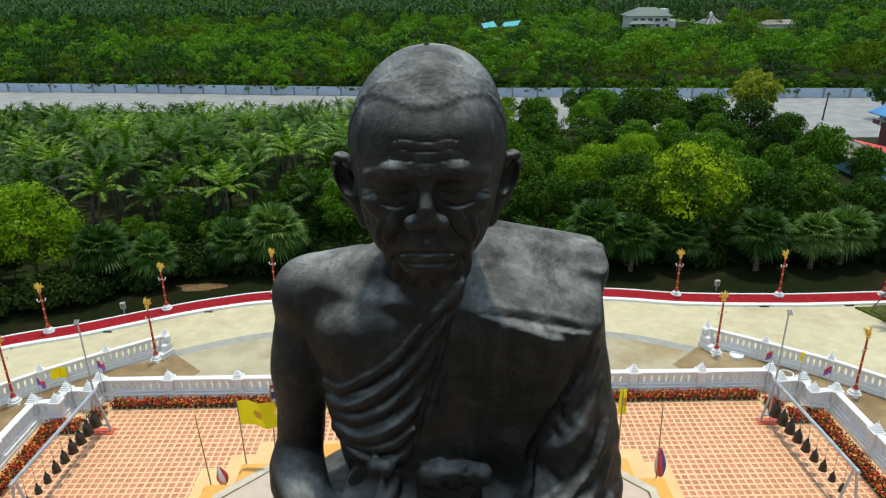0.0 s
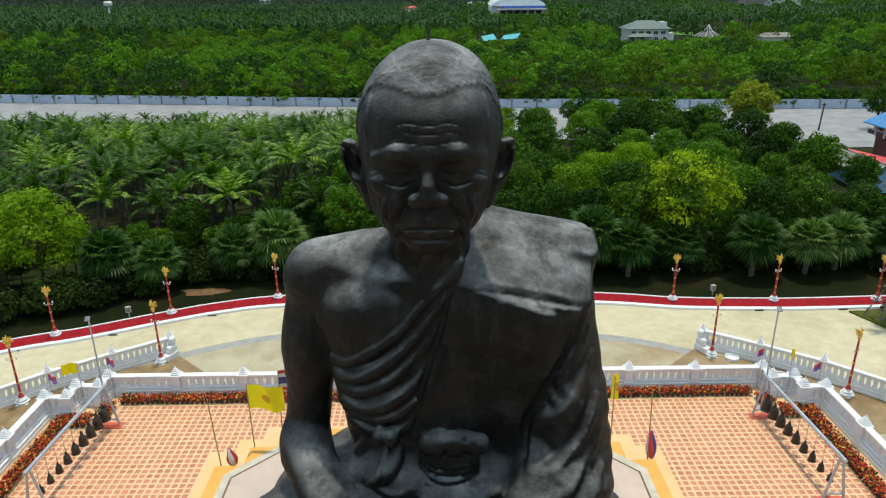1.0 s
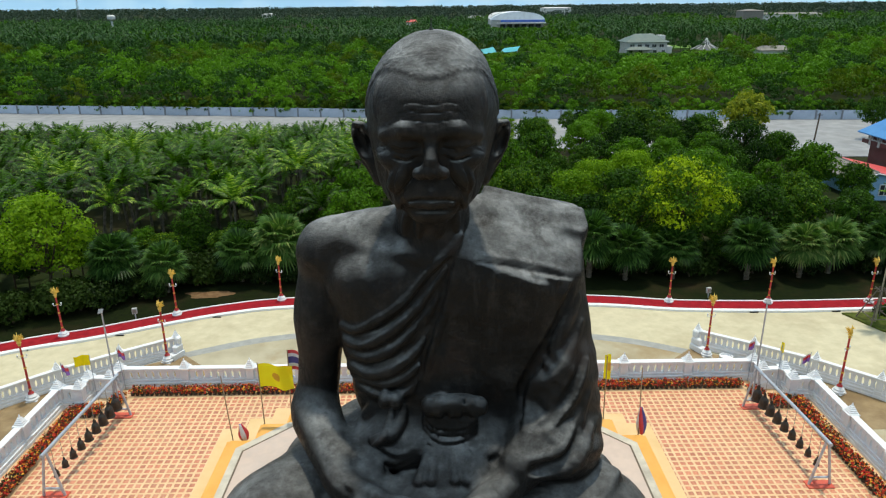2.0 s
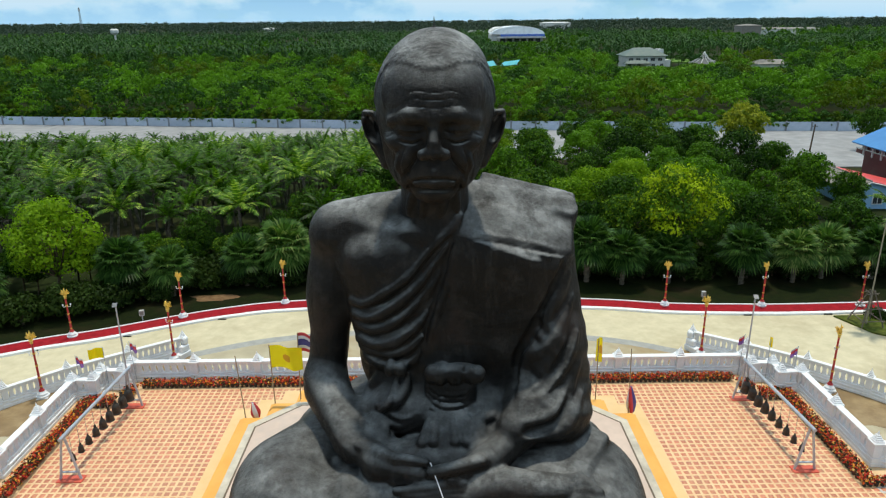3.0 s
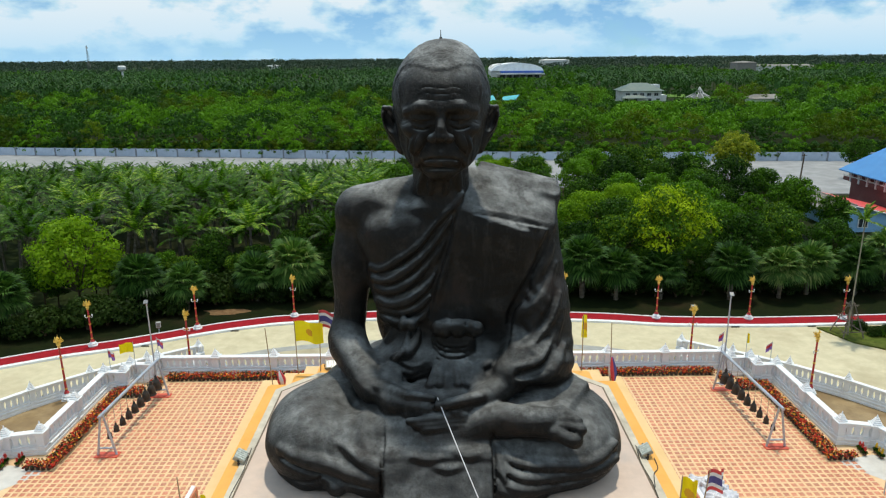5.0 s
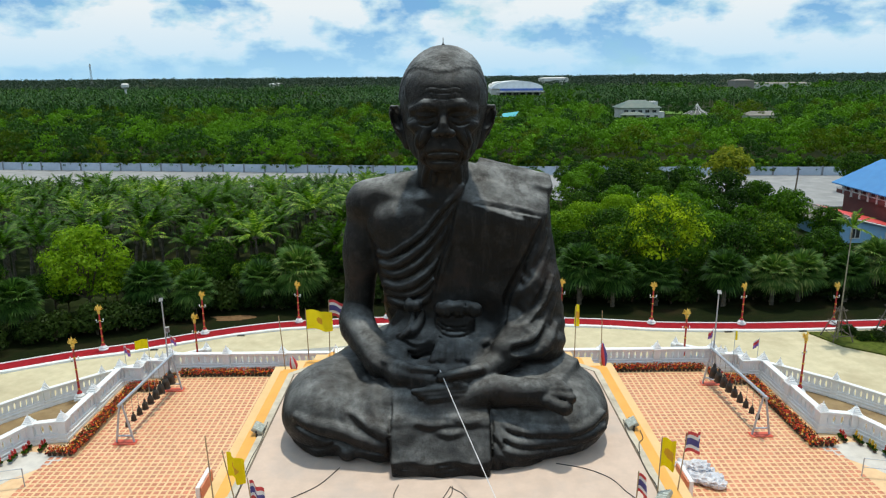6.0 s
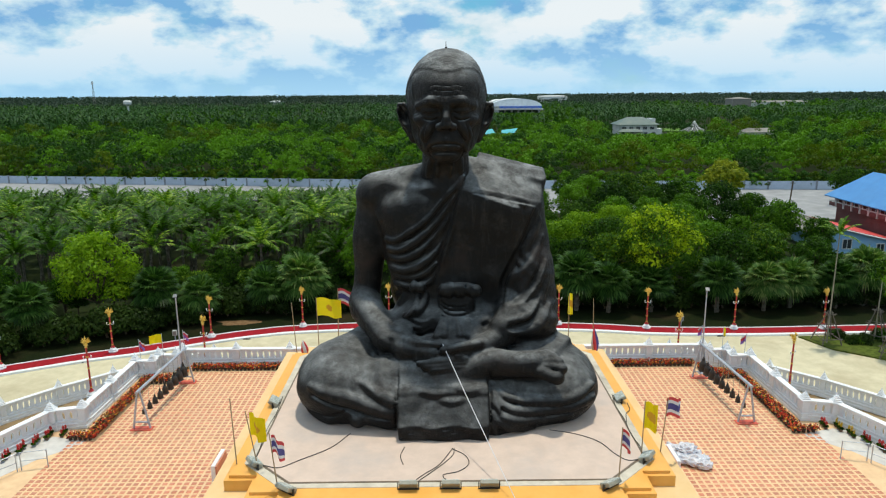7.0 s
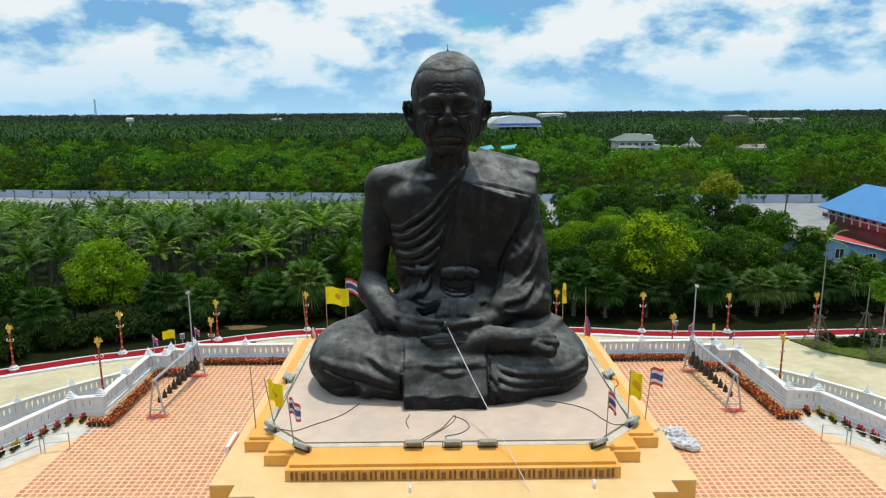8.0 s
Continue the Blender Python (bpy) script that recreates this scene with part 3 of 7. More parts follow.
def build_body():
    b = Field((-5.6, -4.1, 5.6), (5.6, 4.4, 14.9), 0.05)
    # seat and thighs
    b.ball((0, 2.0, 6.9), (4.0, 2.4, 1.5), 0.4)
    b.bone((-1.5, 2.4, 7.2), (-3.75, -0.1, 6.85), 1.20, 1.16, 0.5)
    b.bone((1.5, 2.4, 7.2), (3.75, -0.1, 6.80), 1.20, 1.12, 0.5)
    b.ball((-3.72, -0.55, 6.80), (1.40, 1.80, 1.16), 0.35)
    b.ball((3.70, -0.55, 6.68), (1.40, 1.85, 1.14), 0.35)
    # the upper shin crosses the lap under the robe, the lower one is folded beneath
    b.bone((-3.5, -1.2, 6.85), (0.2, -1.45, 7.22), 0.92, 0.62, 0.35)
    b.bone((-3.3, -1.5, 6.55), (-1.2, -2.1, 6.55), 0.80, 0.72, 0.35)
    b.bone((3.5, -1.3, 6.5), (1.2, -2.00, 6.42), 0.86, 0.74, 0.35)
    b.bone((3.4, -1.7, 6.2), (1.5, -2.50, 6.1), 0.45, 0.42, 0.30)
    b.ball((2.6, -0.7, 7.45), (1.2, 1.2, 0.55), 0.25)
    b.ball((0, -0.7, 7.1), (2.6, 1.5, 0.85), 0.4)
    # torso
    b.ball((0, 1.85, 11.8), (2.30, 1.45, 2.0), 0.3)
    b.ball((0, 1.7, 9.6), (2.02, 1.50, 2.0), 0.6)
    b.ball((-1.15, 1.45, 12.30), (1.30, 0.95, 0.92), 0.6, (20, -4, 6))
    b.bone((-2.30, 1.95, 12.80), (2.4, 2.0, 12.9), 0.64, 0.7, 0.4)
    b.bone((-0.3, 1.75, 13.70), (-2.2, 1.95, 13.02), 0.40, 0.48, 0.35)
    b.bone((0.3, 1.85, 13.85), (2.2, 2.1, 13.25), 0.45, 0.55, 0.3)
    b.bone((0, 1.45, 13.0), (0, 0.95, 15.2), 0.80, 0.70, 0.25)
    # collar bones, hollow over them, breast bone
    b.bone((-0.40, 0.72, 13.10), (-2.1, 1.40, 13.22), 0.12, 0.12, 0.20)
    b.ball((-1.15, 0.85, 13.50), (0.58, 0.35, 0.20), 0.22, cut=True)
    b.ball((-0.15, 0.45, 12.95), (0.10, 0.16, 0.30), 0.15, cut=True)
    b.ball((-2.50, 1.9, 12.85), (0.70, 0.76, 0.74), 0.25)
    b.ball((-1.5, 1.9, 13.12), (1.1, 0.7, 0.58), 0.35)
    # bare arm, hanging free of the side
    b.bone((-2.60, 1.85, 12.4), (-2.86, 1.6, 9.5), 0.56, 0.50, 0.14)
    b.ball((-2.76, 1.75, 11.2), (0.58, 0.62, 1.2), 0.2)
    b.bone((-2.92, 1.35, 8.95), (-2.05, -0.60, 8.26), 0.55, 0.36, 0.2)
    b.ball((-2.94, 1.35, 9.0), (0.54, 0.60, 0.62), 0.2)
    b.bone((-2.86, 1.0, 8.86), (-2.16, -0.40, 8.34), 0.58, 0.42, 0.15)
    # robed shoulder: flat folded band with sharp edges
    b.slab((2.16, 1.70, 13.21), (1.22, 0.94, 0.34), 0.07, 0.10, (38, 14.6, 0))
    b.slab((2.25, 2.25, 12.95), (1.20, 0.72, 0.92), 0.22, 0.15, (0, 12, 0))
    b.slab((1.25, 1.22, 11.65), (1.50, 0.78, 1.85), 0.45, 0.45, (3, -3, -7))
    b.slab((1.75, 1.20, 12.25), (1.38, 0.72, 0.62), 0.35, 0.40, (12, 8, -3))
    # sleeve
    b.bone((2.66, 1.50, 12.3), (2.92, 1.05, 10.2), 0.80, 0.86, 0.30)
    b.ball((2.90, 0.95, 9.75), (0.90, 1.10, 1.45), 0.2)
    b.bone((2.98, 0.75, 9.25), (1.90, -0.55, 8.60), 0.90, 0.50, 0.22)
    b.ball((2.80, 0.25, 8.75), (1.05, 1.10, 0.80), 0.25, (0, 10, -35))
    b.slab((2.95, 0.0, 7.98), (1.15, 0.72, 0.30), 0.14, 0.25, (12, 13, -34))
    b.ball((3.70, 0.35, 7.90), (0.50, 0.55, 0.18), 0.15, (0, 16, -20))
    b.ball((1.66, -0.52, 8.42), (0.30, 0.32, 0.40), 0.08, (0, 20, 30))
    # robe round the waist
    b.ball((-0.9, 1.1, 10.9), (1.22, 0.82, 1.25), 0.5)
    b.ball((0, 0.55, 8.6), (1.95, 0.95, 0.75), 0.4)
    b.ball((1.9, 1.4, 9.6), (0.9, 1.0, 1.4), 0.3)
    # foot laid on the thigh, toes at its outer side, the great toe lowest
    b.bone((1.0, -1.66, 7.76), (1.6, -1.76, 7.84), 0.44, 0.45, 0.12)
    b.bone((1.6, -1.76, 7.84), (2.55, -1.92, 7.88), 0.45, 0.40, 0.12)
    b.ball((2.72, -1.98, 7.90), (0.42, 0.36, 0.40), 0.10)
    b.ball((2.95, -2.24, 7.74), (0.26, 0.24, 0.24), 0.06)
    b.bone((2.98, -2.28, 7.72), (3.34, -2.50, 7.66), 0.20, 0.22, 0.02)
    b.ball((3.40, -2.52, 7.66), (0.24, 0.22, 0.23), 0.02)
    for i, (x, y, z, r) in enumerate(((3.50, -2.36, 7.93, 0.17), (3.44, -2.18, 8.08, 0.155), (3.32, -2.02, 8.17, 0.14), (3.16, -1.88, 8.22, 0.13))):
        b.bone((2.92 - 0.06 * i, -2.12 + 0.07 * i, 7.90 + 0.09 * i), (x, y, z), r * 0.9, r, 0.015)
        b.ball((x + 0.06, y - 0.06, z - 0.03), r * 1.06, 0.01)
    b.bone((3.0, -2.2, 7.92), (3.42, -2.5, 7.82), 0.03, 0.03, 0.02, cut=True)
    # hollow shaded under the foot
    b.bone((1.45, -2.40, 7.28), (3.1, -2.62, 7.26), 0.10, 0.14, 0.16, cut=True)
    # heel of the other foot, showing under the knee
    b.ball((-2.90, -2.05, 6.20), (0.34, 0.50, 0.32), 0.10)
    b.bone((-3.34, -2.36, 6.00), (-3.14, -2.50, 6.44), 0.08, 0.05, 0.08, cut=True)
    # cloth hanging over the shins, its folded end stacked on the deck
    b.ball((-0.16, -1.62, 7.30), (1.46, 0.72, 0.52), 0.16, (24, 0, 0))
    b.bone((-1.28, -1.62, 7.46), (0.98, -1.72, 7.60), 0.40, 0.44, 0.12)
    b.slab((-0.16, -1.80, 7.39), (1.42, 0.74, 0.26), 0.07, 0.10, (36, 0, 0))
    b.slab((-0.16, -2.55, 6.67), (1.42, 0.66, 0.26), 0.07, 0.12, (53, 0, 0))
    b.slab((-0.16, -2.44, 6.10), (1.41, 0.64, 0.28), 0.06, 0.08)
    for i in range(4):
        row = [(-1.50 + 0.2233 * j, -3.10 - 0.04 * math.sin(j * 1.15 + 0.8 * i), 5.94 + 0.118 * i + 0.026 * math.sin(j * 0.9 + 0.5 * i)) for j in range(13)]
        for p, q in zip(row, row[1:]):
            b.bone(p, q, 0.062, 0.062, 0.008)
    for c in ([(-0.85, 7.22), (-0.45, 7.12), (-0.05, 7.16)], [(-0.3, 6.98), (0.1, 6.92), (0.5, 6.98)], [(0.25, 7.28), (0.6, 7.18), (0.95, 7.24)]):
        b.line(c, 0.05, 0.14, -0.045)

    # rolled edge of the robe across the breast, and the folds fanning under it
    edge = [(-2.04, 11.42), (-1.70, 11.42), (-1.25, 11.74), (-0.61, 12.20), (-0.14, 12.76), (0.33, 13.25), (0.62, 13.55)]
    fans = ([(-2.02, 11.10), (-1.60, 11.12), (-1.0, 11.46), (-0.45, 11.94), (0.0, 12.50), (0.34, 13.0)],
            [(-2.00, 10.86), (-1.45, 10.80), (-0.80, 11.14), (-0.30, 11.64), (0.06, 12.18), (0.30, 12.6)],
            [(-1.95, 10.40), (-1.40, 10.40), (-0.78, 10.70), (-0.26, 11.18), (0.04, 11.72)],
            [(-1.90, 10.16), (-1.20, 10.10), (-0.66, 10.32), (-0.26, 10.76), (-0.06, 11.2)],
            [(-1.80, 9.80), (-1.10, 9.84), (-0.64, 10.02), (-0.36, 10.36)])
    creases = [[((p[0] + q[0]) / 2, (p[1] + q[1]) / 2) for p, q in zip(c, d)] for c, d in zip([edge] + list(fans[:-1]), fans)]
    b.line(edge, (0.12, 0.09), 0.06, -0.02, soft_end=False)
    for c, r in zip(fans, (0.15, 0.09, 0.17, 0.10, 0.14)):
        b.line(c, (r, 0.07), 0.16, -0.06)
    for c, r in zip(creases, (0.08, 0.04, 0.09, 0.04, 0.08)):
        b.line(c, (r, 0.035), 0.09, 0.01, cut=True)
    for c in ([(-1.75, 11.30), (-1.2, 11.52), (-0.75, 11.86)], [(-1.5, 10.62), (-1.0, 10.82), (-0.55, 11.2)], [(-0.9, 11.0), (-0.45, 11.38), (-0.1, 11.9)]):
        b.line(c, 0.05, 0.05, 0.0, cut=True)
    # overlap edge of the flat panel
    fall = [(0.52, 13.1), (0.40, 12.6), (0.22, 11.95), (-0.08, 10.95), (-0.24, 10.1)]
    b.line(fall, 0.10, 0.08, -0.04)
    b.line([(x - 0.13, z) for x, z in fall], 0.06, 0.05, 0.0, cut=True)
    # the band's top pressed flat
    b.slab((2.55, 1.12, 13.88), (1.75, 1.45, 0.5), 0.02, 0.04, (38, 14.6, 0), cut=True)
    # double hem under the band, ending in a small flap
    hem = [(0.95, 13.16), (1.5, 13.05), (2.1, 12.92), (2.6, 12.80), (3.02, 12.68)]
    b.line(hem, 0.045, 0.08, -0.03)
    b.line([(x, z - 0.10) for x, z in hem], 0.02, 0.06, 0.0, cut=True)
    b.line([(x, z - 0.17) for x, z in hem[2:]], 0.035, 0.08, -0.02)
    b.slab((2.55, b.front(2.55, 12.62) - 0.01, 12.62), (0.16, 0.05, 0.10), 0.03, 0.03, (0, 12, 0))
    for x, z in ((1.35, 12.75), (1.30, 12.5)):
        b.ball((x, b.front(x, z), z), (0.10, 0.05, 0.12), 0.06)
    # crease between breast and sleeve
    b.line([(3.05, 12.45), (2.80, 11.8), (2.46, 11.0), (2.16, 10.4), (2.0, 10.0), (1.95, 9.4)], 0.10, 0.10, 0.0, cut=True)
    b.drape((1.9, -0.9, 7.9), (4.2, 1.4, 12.1), sleeve_folds)
    for c, r in (([(3.30, 11.5), (2.95, 10.8), (2.5, 10.3), (2.15, 10.05)], 0.10), ([(3.40, 10.7), (3.0, 9.95), (2.5, 9.5), (2.05, 9.35)], 0.12), ([(3.45, 10.0), (3.05, 9.3), (2.5, 8.98), (2.0, 8.95)], 0.10), ([(3.50, 9.3), (3.1, 8.75), (2.6, 8.55), (2.0, 8.6)], 0.11),
                 ([(2.35, 10.4), (2.15, 9.8), (1.95, 9.2)], 0.08), ([(3.2, 12.1), (2.9, 11.5), (2.6, 11.0)], 0.08)):
        b.line(c, (r * 0.8, r), 0.14, -0.03)
    b.line([(3.35, 9.75), (2.95, 9.05), (2.5, 8.8), (2.05, 8.75)], (0.05, 0.07), 0.14, 0.0, cut=True)
    b.line([(3.30, 10.8), (2.95, 10.1), (2.5, 9.62), (2.1, 9.45)], (0.05, 0.07), 0.14, 0.0, cut=True)
    # belt roll with its binding grooves, knot and tail
    for x0, z0, x1, z1 in ((-0.10, 9.77, 0.18, 9.82), (0.18, 9.82, 0.46, 9.84), (0.46, 9.84, 0.72, 9.82), (0.72, 9.82, 0.96, 9.76)):
        b.bone((x0, 0.04, z0), (x1, 0.05, z1), 0.235, 0.24, 0.03)
    for x in (0.06, 0.34, 0.50, 0.82):
        b.bone((x, -0.09, 9.98), (x + 0.03, -0.15, 9.66), 0.05, 0.07, 0.09)
    for x in (0.24, 0.62):
        b.bone((x, -0.15, 9.66), (x + 0.02, -0.06, 10.0), 0.012, 0.012, 0.05, cut=True)
    b.ball((-0.14, 0.02, 9.82), (0.12, 0.18, 0.21), 0.03)
    b.ball((1.00, 0.06, 9.80), (0.10, 0.18, 0.20), 0.03)
    b.ball((-1.12, 0.20, 9.86), (0.17, 0.22, 0.21), 0.04, (0, 10, 0))
    b.ball((-0.88, 0.16, 9.86), (0.18, 0.22, 0.20), 0.03, (0, -6, 0))
    b.slab((0.32, 0.16, 9.2), (0.62, 0.30, 0.46), 0.22, 0.06)
    for i in range(4):
        b.line([(-0.24, 9.46 - 0.13 * i), (0.0, 9.31 - 0.15 * i), (0.35, 9.23 - 0.15 * i), (0.7, 9.30 - 0.15 * i), (0.90, 9.46 - 0.13 * i)], 0.022, 0.05, 0.0, cut=True)
    for i in range(5):
        b.line([(-0.26, 9.52 - 0.13 * i), (0.0, 9.36 - 0.15 * i), (0.35, 9.30 - 0.15 * i), (0.7, 9.36 - 0.15 * i), (0.92, 9.52 - 0.13 * i)], 0.075, 0.015, 0.0)
    b.line([(-0.70, 9.68), (-0.74, 9.40), (-0.95, 9.12), (-1.25, 8.98), (-1.45, 8.94)], (0.13, 0.18), 0.04, 0.08)
    b.line([(-0.98, 9.66), (-1.02, 9.36), (-1.18, 9.10), (-1.42, 8.90)], (0.08, 0.10), 0.03, 0.04)
    b.line([(-1.45, 9.5), (-1.55, 9.2), (-1.80, 8.9)], (0.10, 0.12), 0.1, 0.0)
    # folds of the under-robe lying behind the hands
    b.ball((0.0, -0.75, 8.02), (1.75, 0.62, 0.42), 0.2)
    for c, r in (([(-1.42, 8.72), (-1.15, 8.58), (-0.85, 8.58), (-0.55, 8.76)], 0.11), ([(-1.30, 8.88), (-1.0, 8.76), (-0.75, 8.76), (-0.5, 8.90)], 0.08), ([(-1.50, 8.54), (-1.2, 8.42), (-0.85, 8.42), (-0.5, 8.58)], 0.10)):
        b.line(c, (r, r * 0.7), 0.03, 0.03)
    b.ball((-1.55, -0.36, 8.56), (0.40, 0.42, 0.13), 0.05, (18, -12, 20))
    for i in range(6):
        x, drop = -0.16 + 0.17 * i, 0.05 * math.sin(2.3 * i)
        b.bone((x, -0.36, 8.82), (1.55 * x - 0.12, -0.86, 8.44 + drop), 0.11, 0.15, 0.035)
    b.ball((0.72, -0.55, 8.56), (0.46, 0.46, 0.16), 0.06, (30, -6, -12))
    for x in (0.55, 0.9):
        b.bone((x, -0.4, 8.78), (x - 0.12, -0.98, 8.34), 0.06, 0.09, 0.06)
    b.ball((1.15, -0.10, 8.80), (0.40, 0.36, 0.18), 0.10, (10, -14, -16))
    b.ball((1.40, -0.45, 8.28), (0.45, 0.45, 0.36), 0.15)
    b.ball((-1.55, -0.55, 8.22), (0.55, 0.50, 0.34), 0.15)
    # one hand laid in the other, thumbs touching
    b.bone((-2.05, -0.58, 8.26), (-1.35, -1.22, 8.14), 0.36, 0.35, 0.15)
    b.bone((-1.35, -1.22, 8.14), (-0.45, -1.58, 8.10), 0.34, 0.25, 0.12)
    b.bone((-1.75, -0.95, 8.44), (-0.95, -1.42, 8.43), 0.19, 0.15, 0.08)
    b.bone((-0.95, -1.42, 8.43), (-0.28, -1.56, 8.41), 0.145, 0.115, 0.02)
    for i in range(3):
        b.bone((-1.0, -1.52 - 0.04 * i, 8.18 - 0.12 * i), (-0.2, -1.70 - 0.03 * i, 8.16 - 0.11 * i), 0.13, 0.12, 0.012)
    b.bone((1.95, -0.55, 8.40), (1.15, -1.25, 8.24), 0.37, 0.37, 0.12)
    b.bone((1.15, -1.25, 8.24), (0.30, -1.70, 8.06), 0.35, 0.26, 0.10)
    b.bone((1.0, -1.55, 8.44), (0.35, -1.78, 8.40), 0.17, 0.16, 0.05)
    b.bone((0.35, -1.78, 8.40), (-0.12, -1.82, 8.32), 0.155, 0.15, 0.012)
    for i in range(3):
        b.bone((0.55, -1.80 - 0.05 * i, 8.02 - 0.11 * i), (-0.92 + 0.20 * i, -1.94 - 0.04 * i, 7.93 - 0.10 * i), 0.15, 0.12, 0.012)
    # the overlap of thigh cloth over shin, and lower creases, at the right knee
    b.line([(-4.35, 7.02), (-3.85, 6.86), (-3.2, 6.66), (-2.5, 6.45), (-1.85, 6.32)], (0.10, 0.13), 0.10, -0.02, cut=True)
    b.line([(-4.45, 7.20), (-3.85, 7.06), (-3.1, 6.88), (-2.4, 6.66), (-1.75, 6.52)], (0.16, 0.18), 0.16, -0.06)
    b.line([(-4.75, 6.35), (-4.2, 6.22), (-3.7, 6.30), (-3.3, 6.50)], (0.07, 0.08), 0.08, 0.0, cut=True)
    b.line([(-4.6, 6.16), (-4.0, 6.02), (-3.5, 6.10)], (0.10, 0.12), 0.10, -0.02)
    b.line([(-2.8, 7.35), (-2.3, 7.10), (-1.9, 6.95), (-1.7, 6.88)], (0.10, 0.12), 0.14, -0.03)
    b.line([(-2.6, 6.20), (-2.1, 6.08), (-1.7, 6.08)], (0.08, 0.10), 0.10, -0.02)
    b.drape((-3.8, -2.6, 6.8), (-1.4, 0.6, 8.4), thigh_gathers)
    # swags of robe under the foot, gathered at the cloth and swinging out to the left knee
    for i, c in enumerate(([(1.36, 7.30), (1.75, 6.98), (2.4, 6.78), (3.2, 6.74), (4.0, 6.86), (4.7, 7.1)],
                           [(1.36, 7.12), (1.70, 6.72), (2.3, 6.50), (3.1, 6.46), (4.0, 6.56), (4.7, 6.7)],
                           [(1.36, 6.90), (1.62, 6.46), (2.2, 6.24), (3.0, 6.18), (3.9, 6.24)],
                           [(1.34, 6.62), (1.60, 6.22), (2.1, 6.04), (2.7, 6.0)])):
        b.line(c, (0.12, 0.19), 0.12, -0.02)
        b.line([(x, z - 0.15) for x, z in c], (0.06, 0.08), 0.08, 0.0, cut=True)
    b.line([(1.42, 7.2), (1.50, 6.85), (1.62, 6.6)], 0.07, 0.05, 0.0)
    b.line([(1.40, 6.5), (1.42, 6.2), (1.50, 6.0)], 0.10, 0.06, 0.0)
    # edges of the cloth
    b.line([(1.30, 7.7), (1.31, 7.2), (1.31, 6.6), (1.30, 6.1)], 0.045, 0.04, 0.0, cut=True)
    b.line([(-1.63, 7.75), (-1.63, 7.2), (-1.64, 6.6), (-1.64, 6.1)], 0.045, 0.04, 0.0, cut=True)
    b.drape(b.lo, b.lo + (b.n - 1) * b.h, hammered)
    # flat underside
    z = np.arange(b.n[2]) * b.h + b.lo[2]
    b.f = np.maximum(b.f, (DECK + 0.01 - z)[None, None, :].astype(np.float32))
    return b


def hair_cap(x, y, z):
    """Short hair standing a little proud above its dipping edge."""
    edge = np.interp(np.abs(x), (0.0, 0.25, 0.55, 0.85, 1.05, 1.4), (16.90, 16.94, 17.03, 17.03, 16.92, 16.4)).astype(np.float32)
    back = fade(y, 0.1, 0.7)
    grit = np.sin(x * 37 + 5 * np.sin(y * 11)) * np.sin(y * 33 + 4 * np.sin(x * 9)) * np.sin(z * 29)
    m = fade(z - edge + 0.9 * back * (np.abs(x) > 0.9), 0.0, 0.13)
    return m * (0.022 - 0.012 * grit)


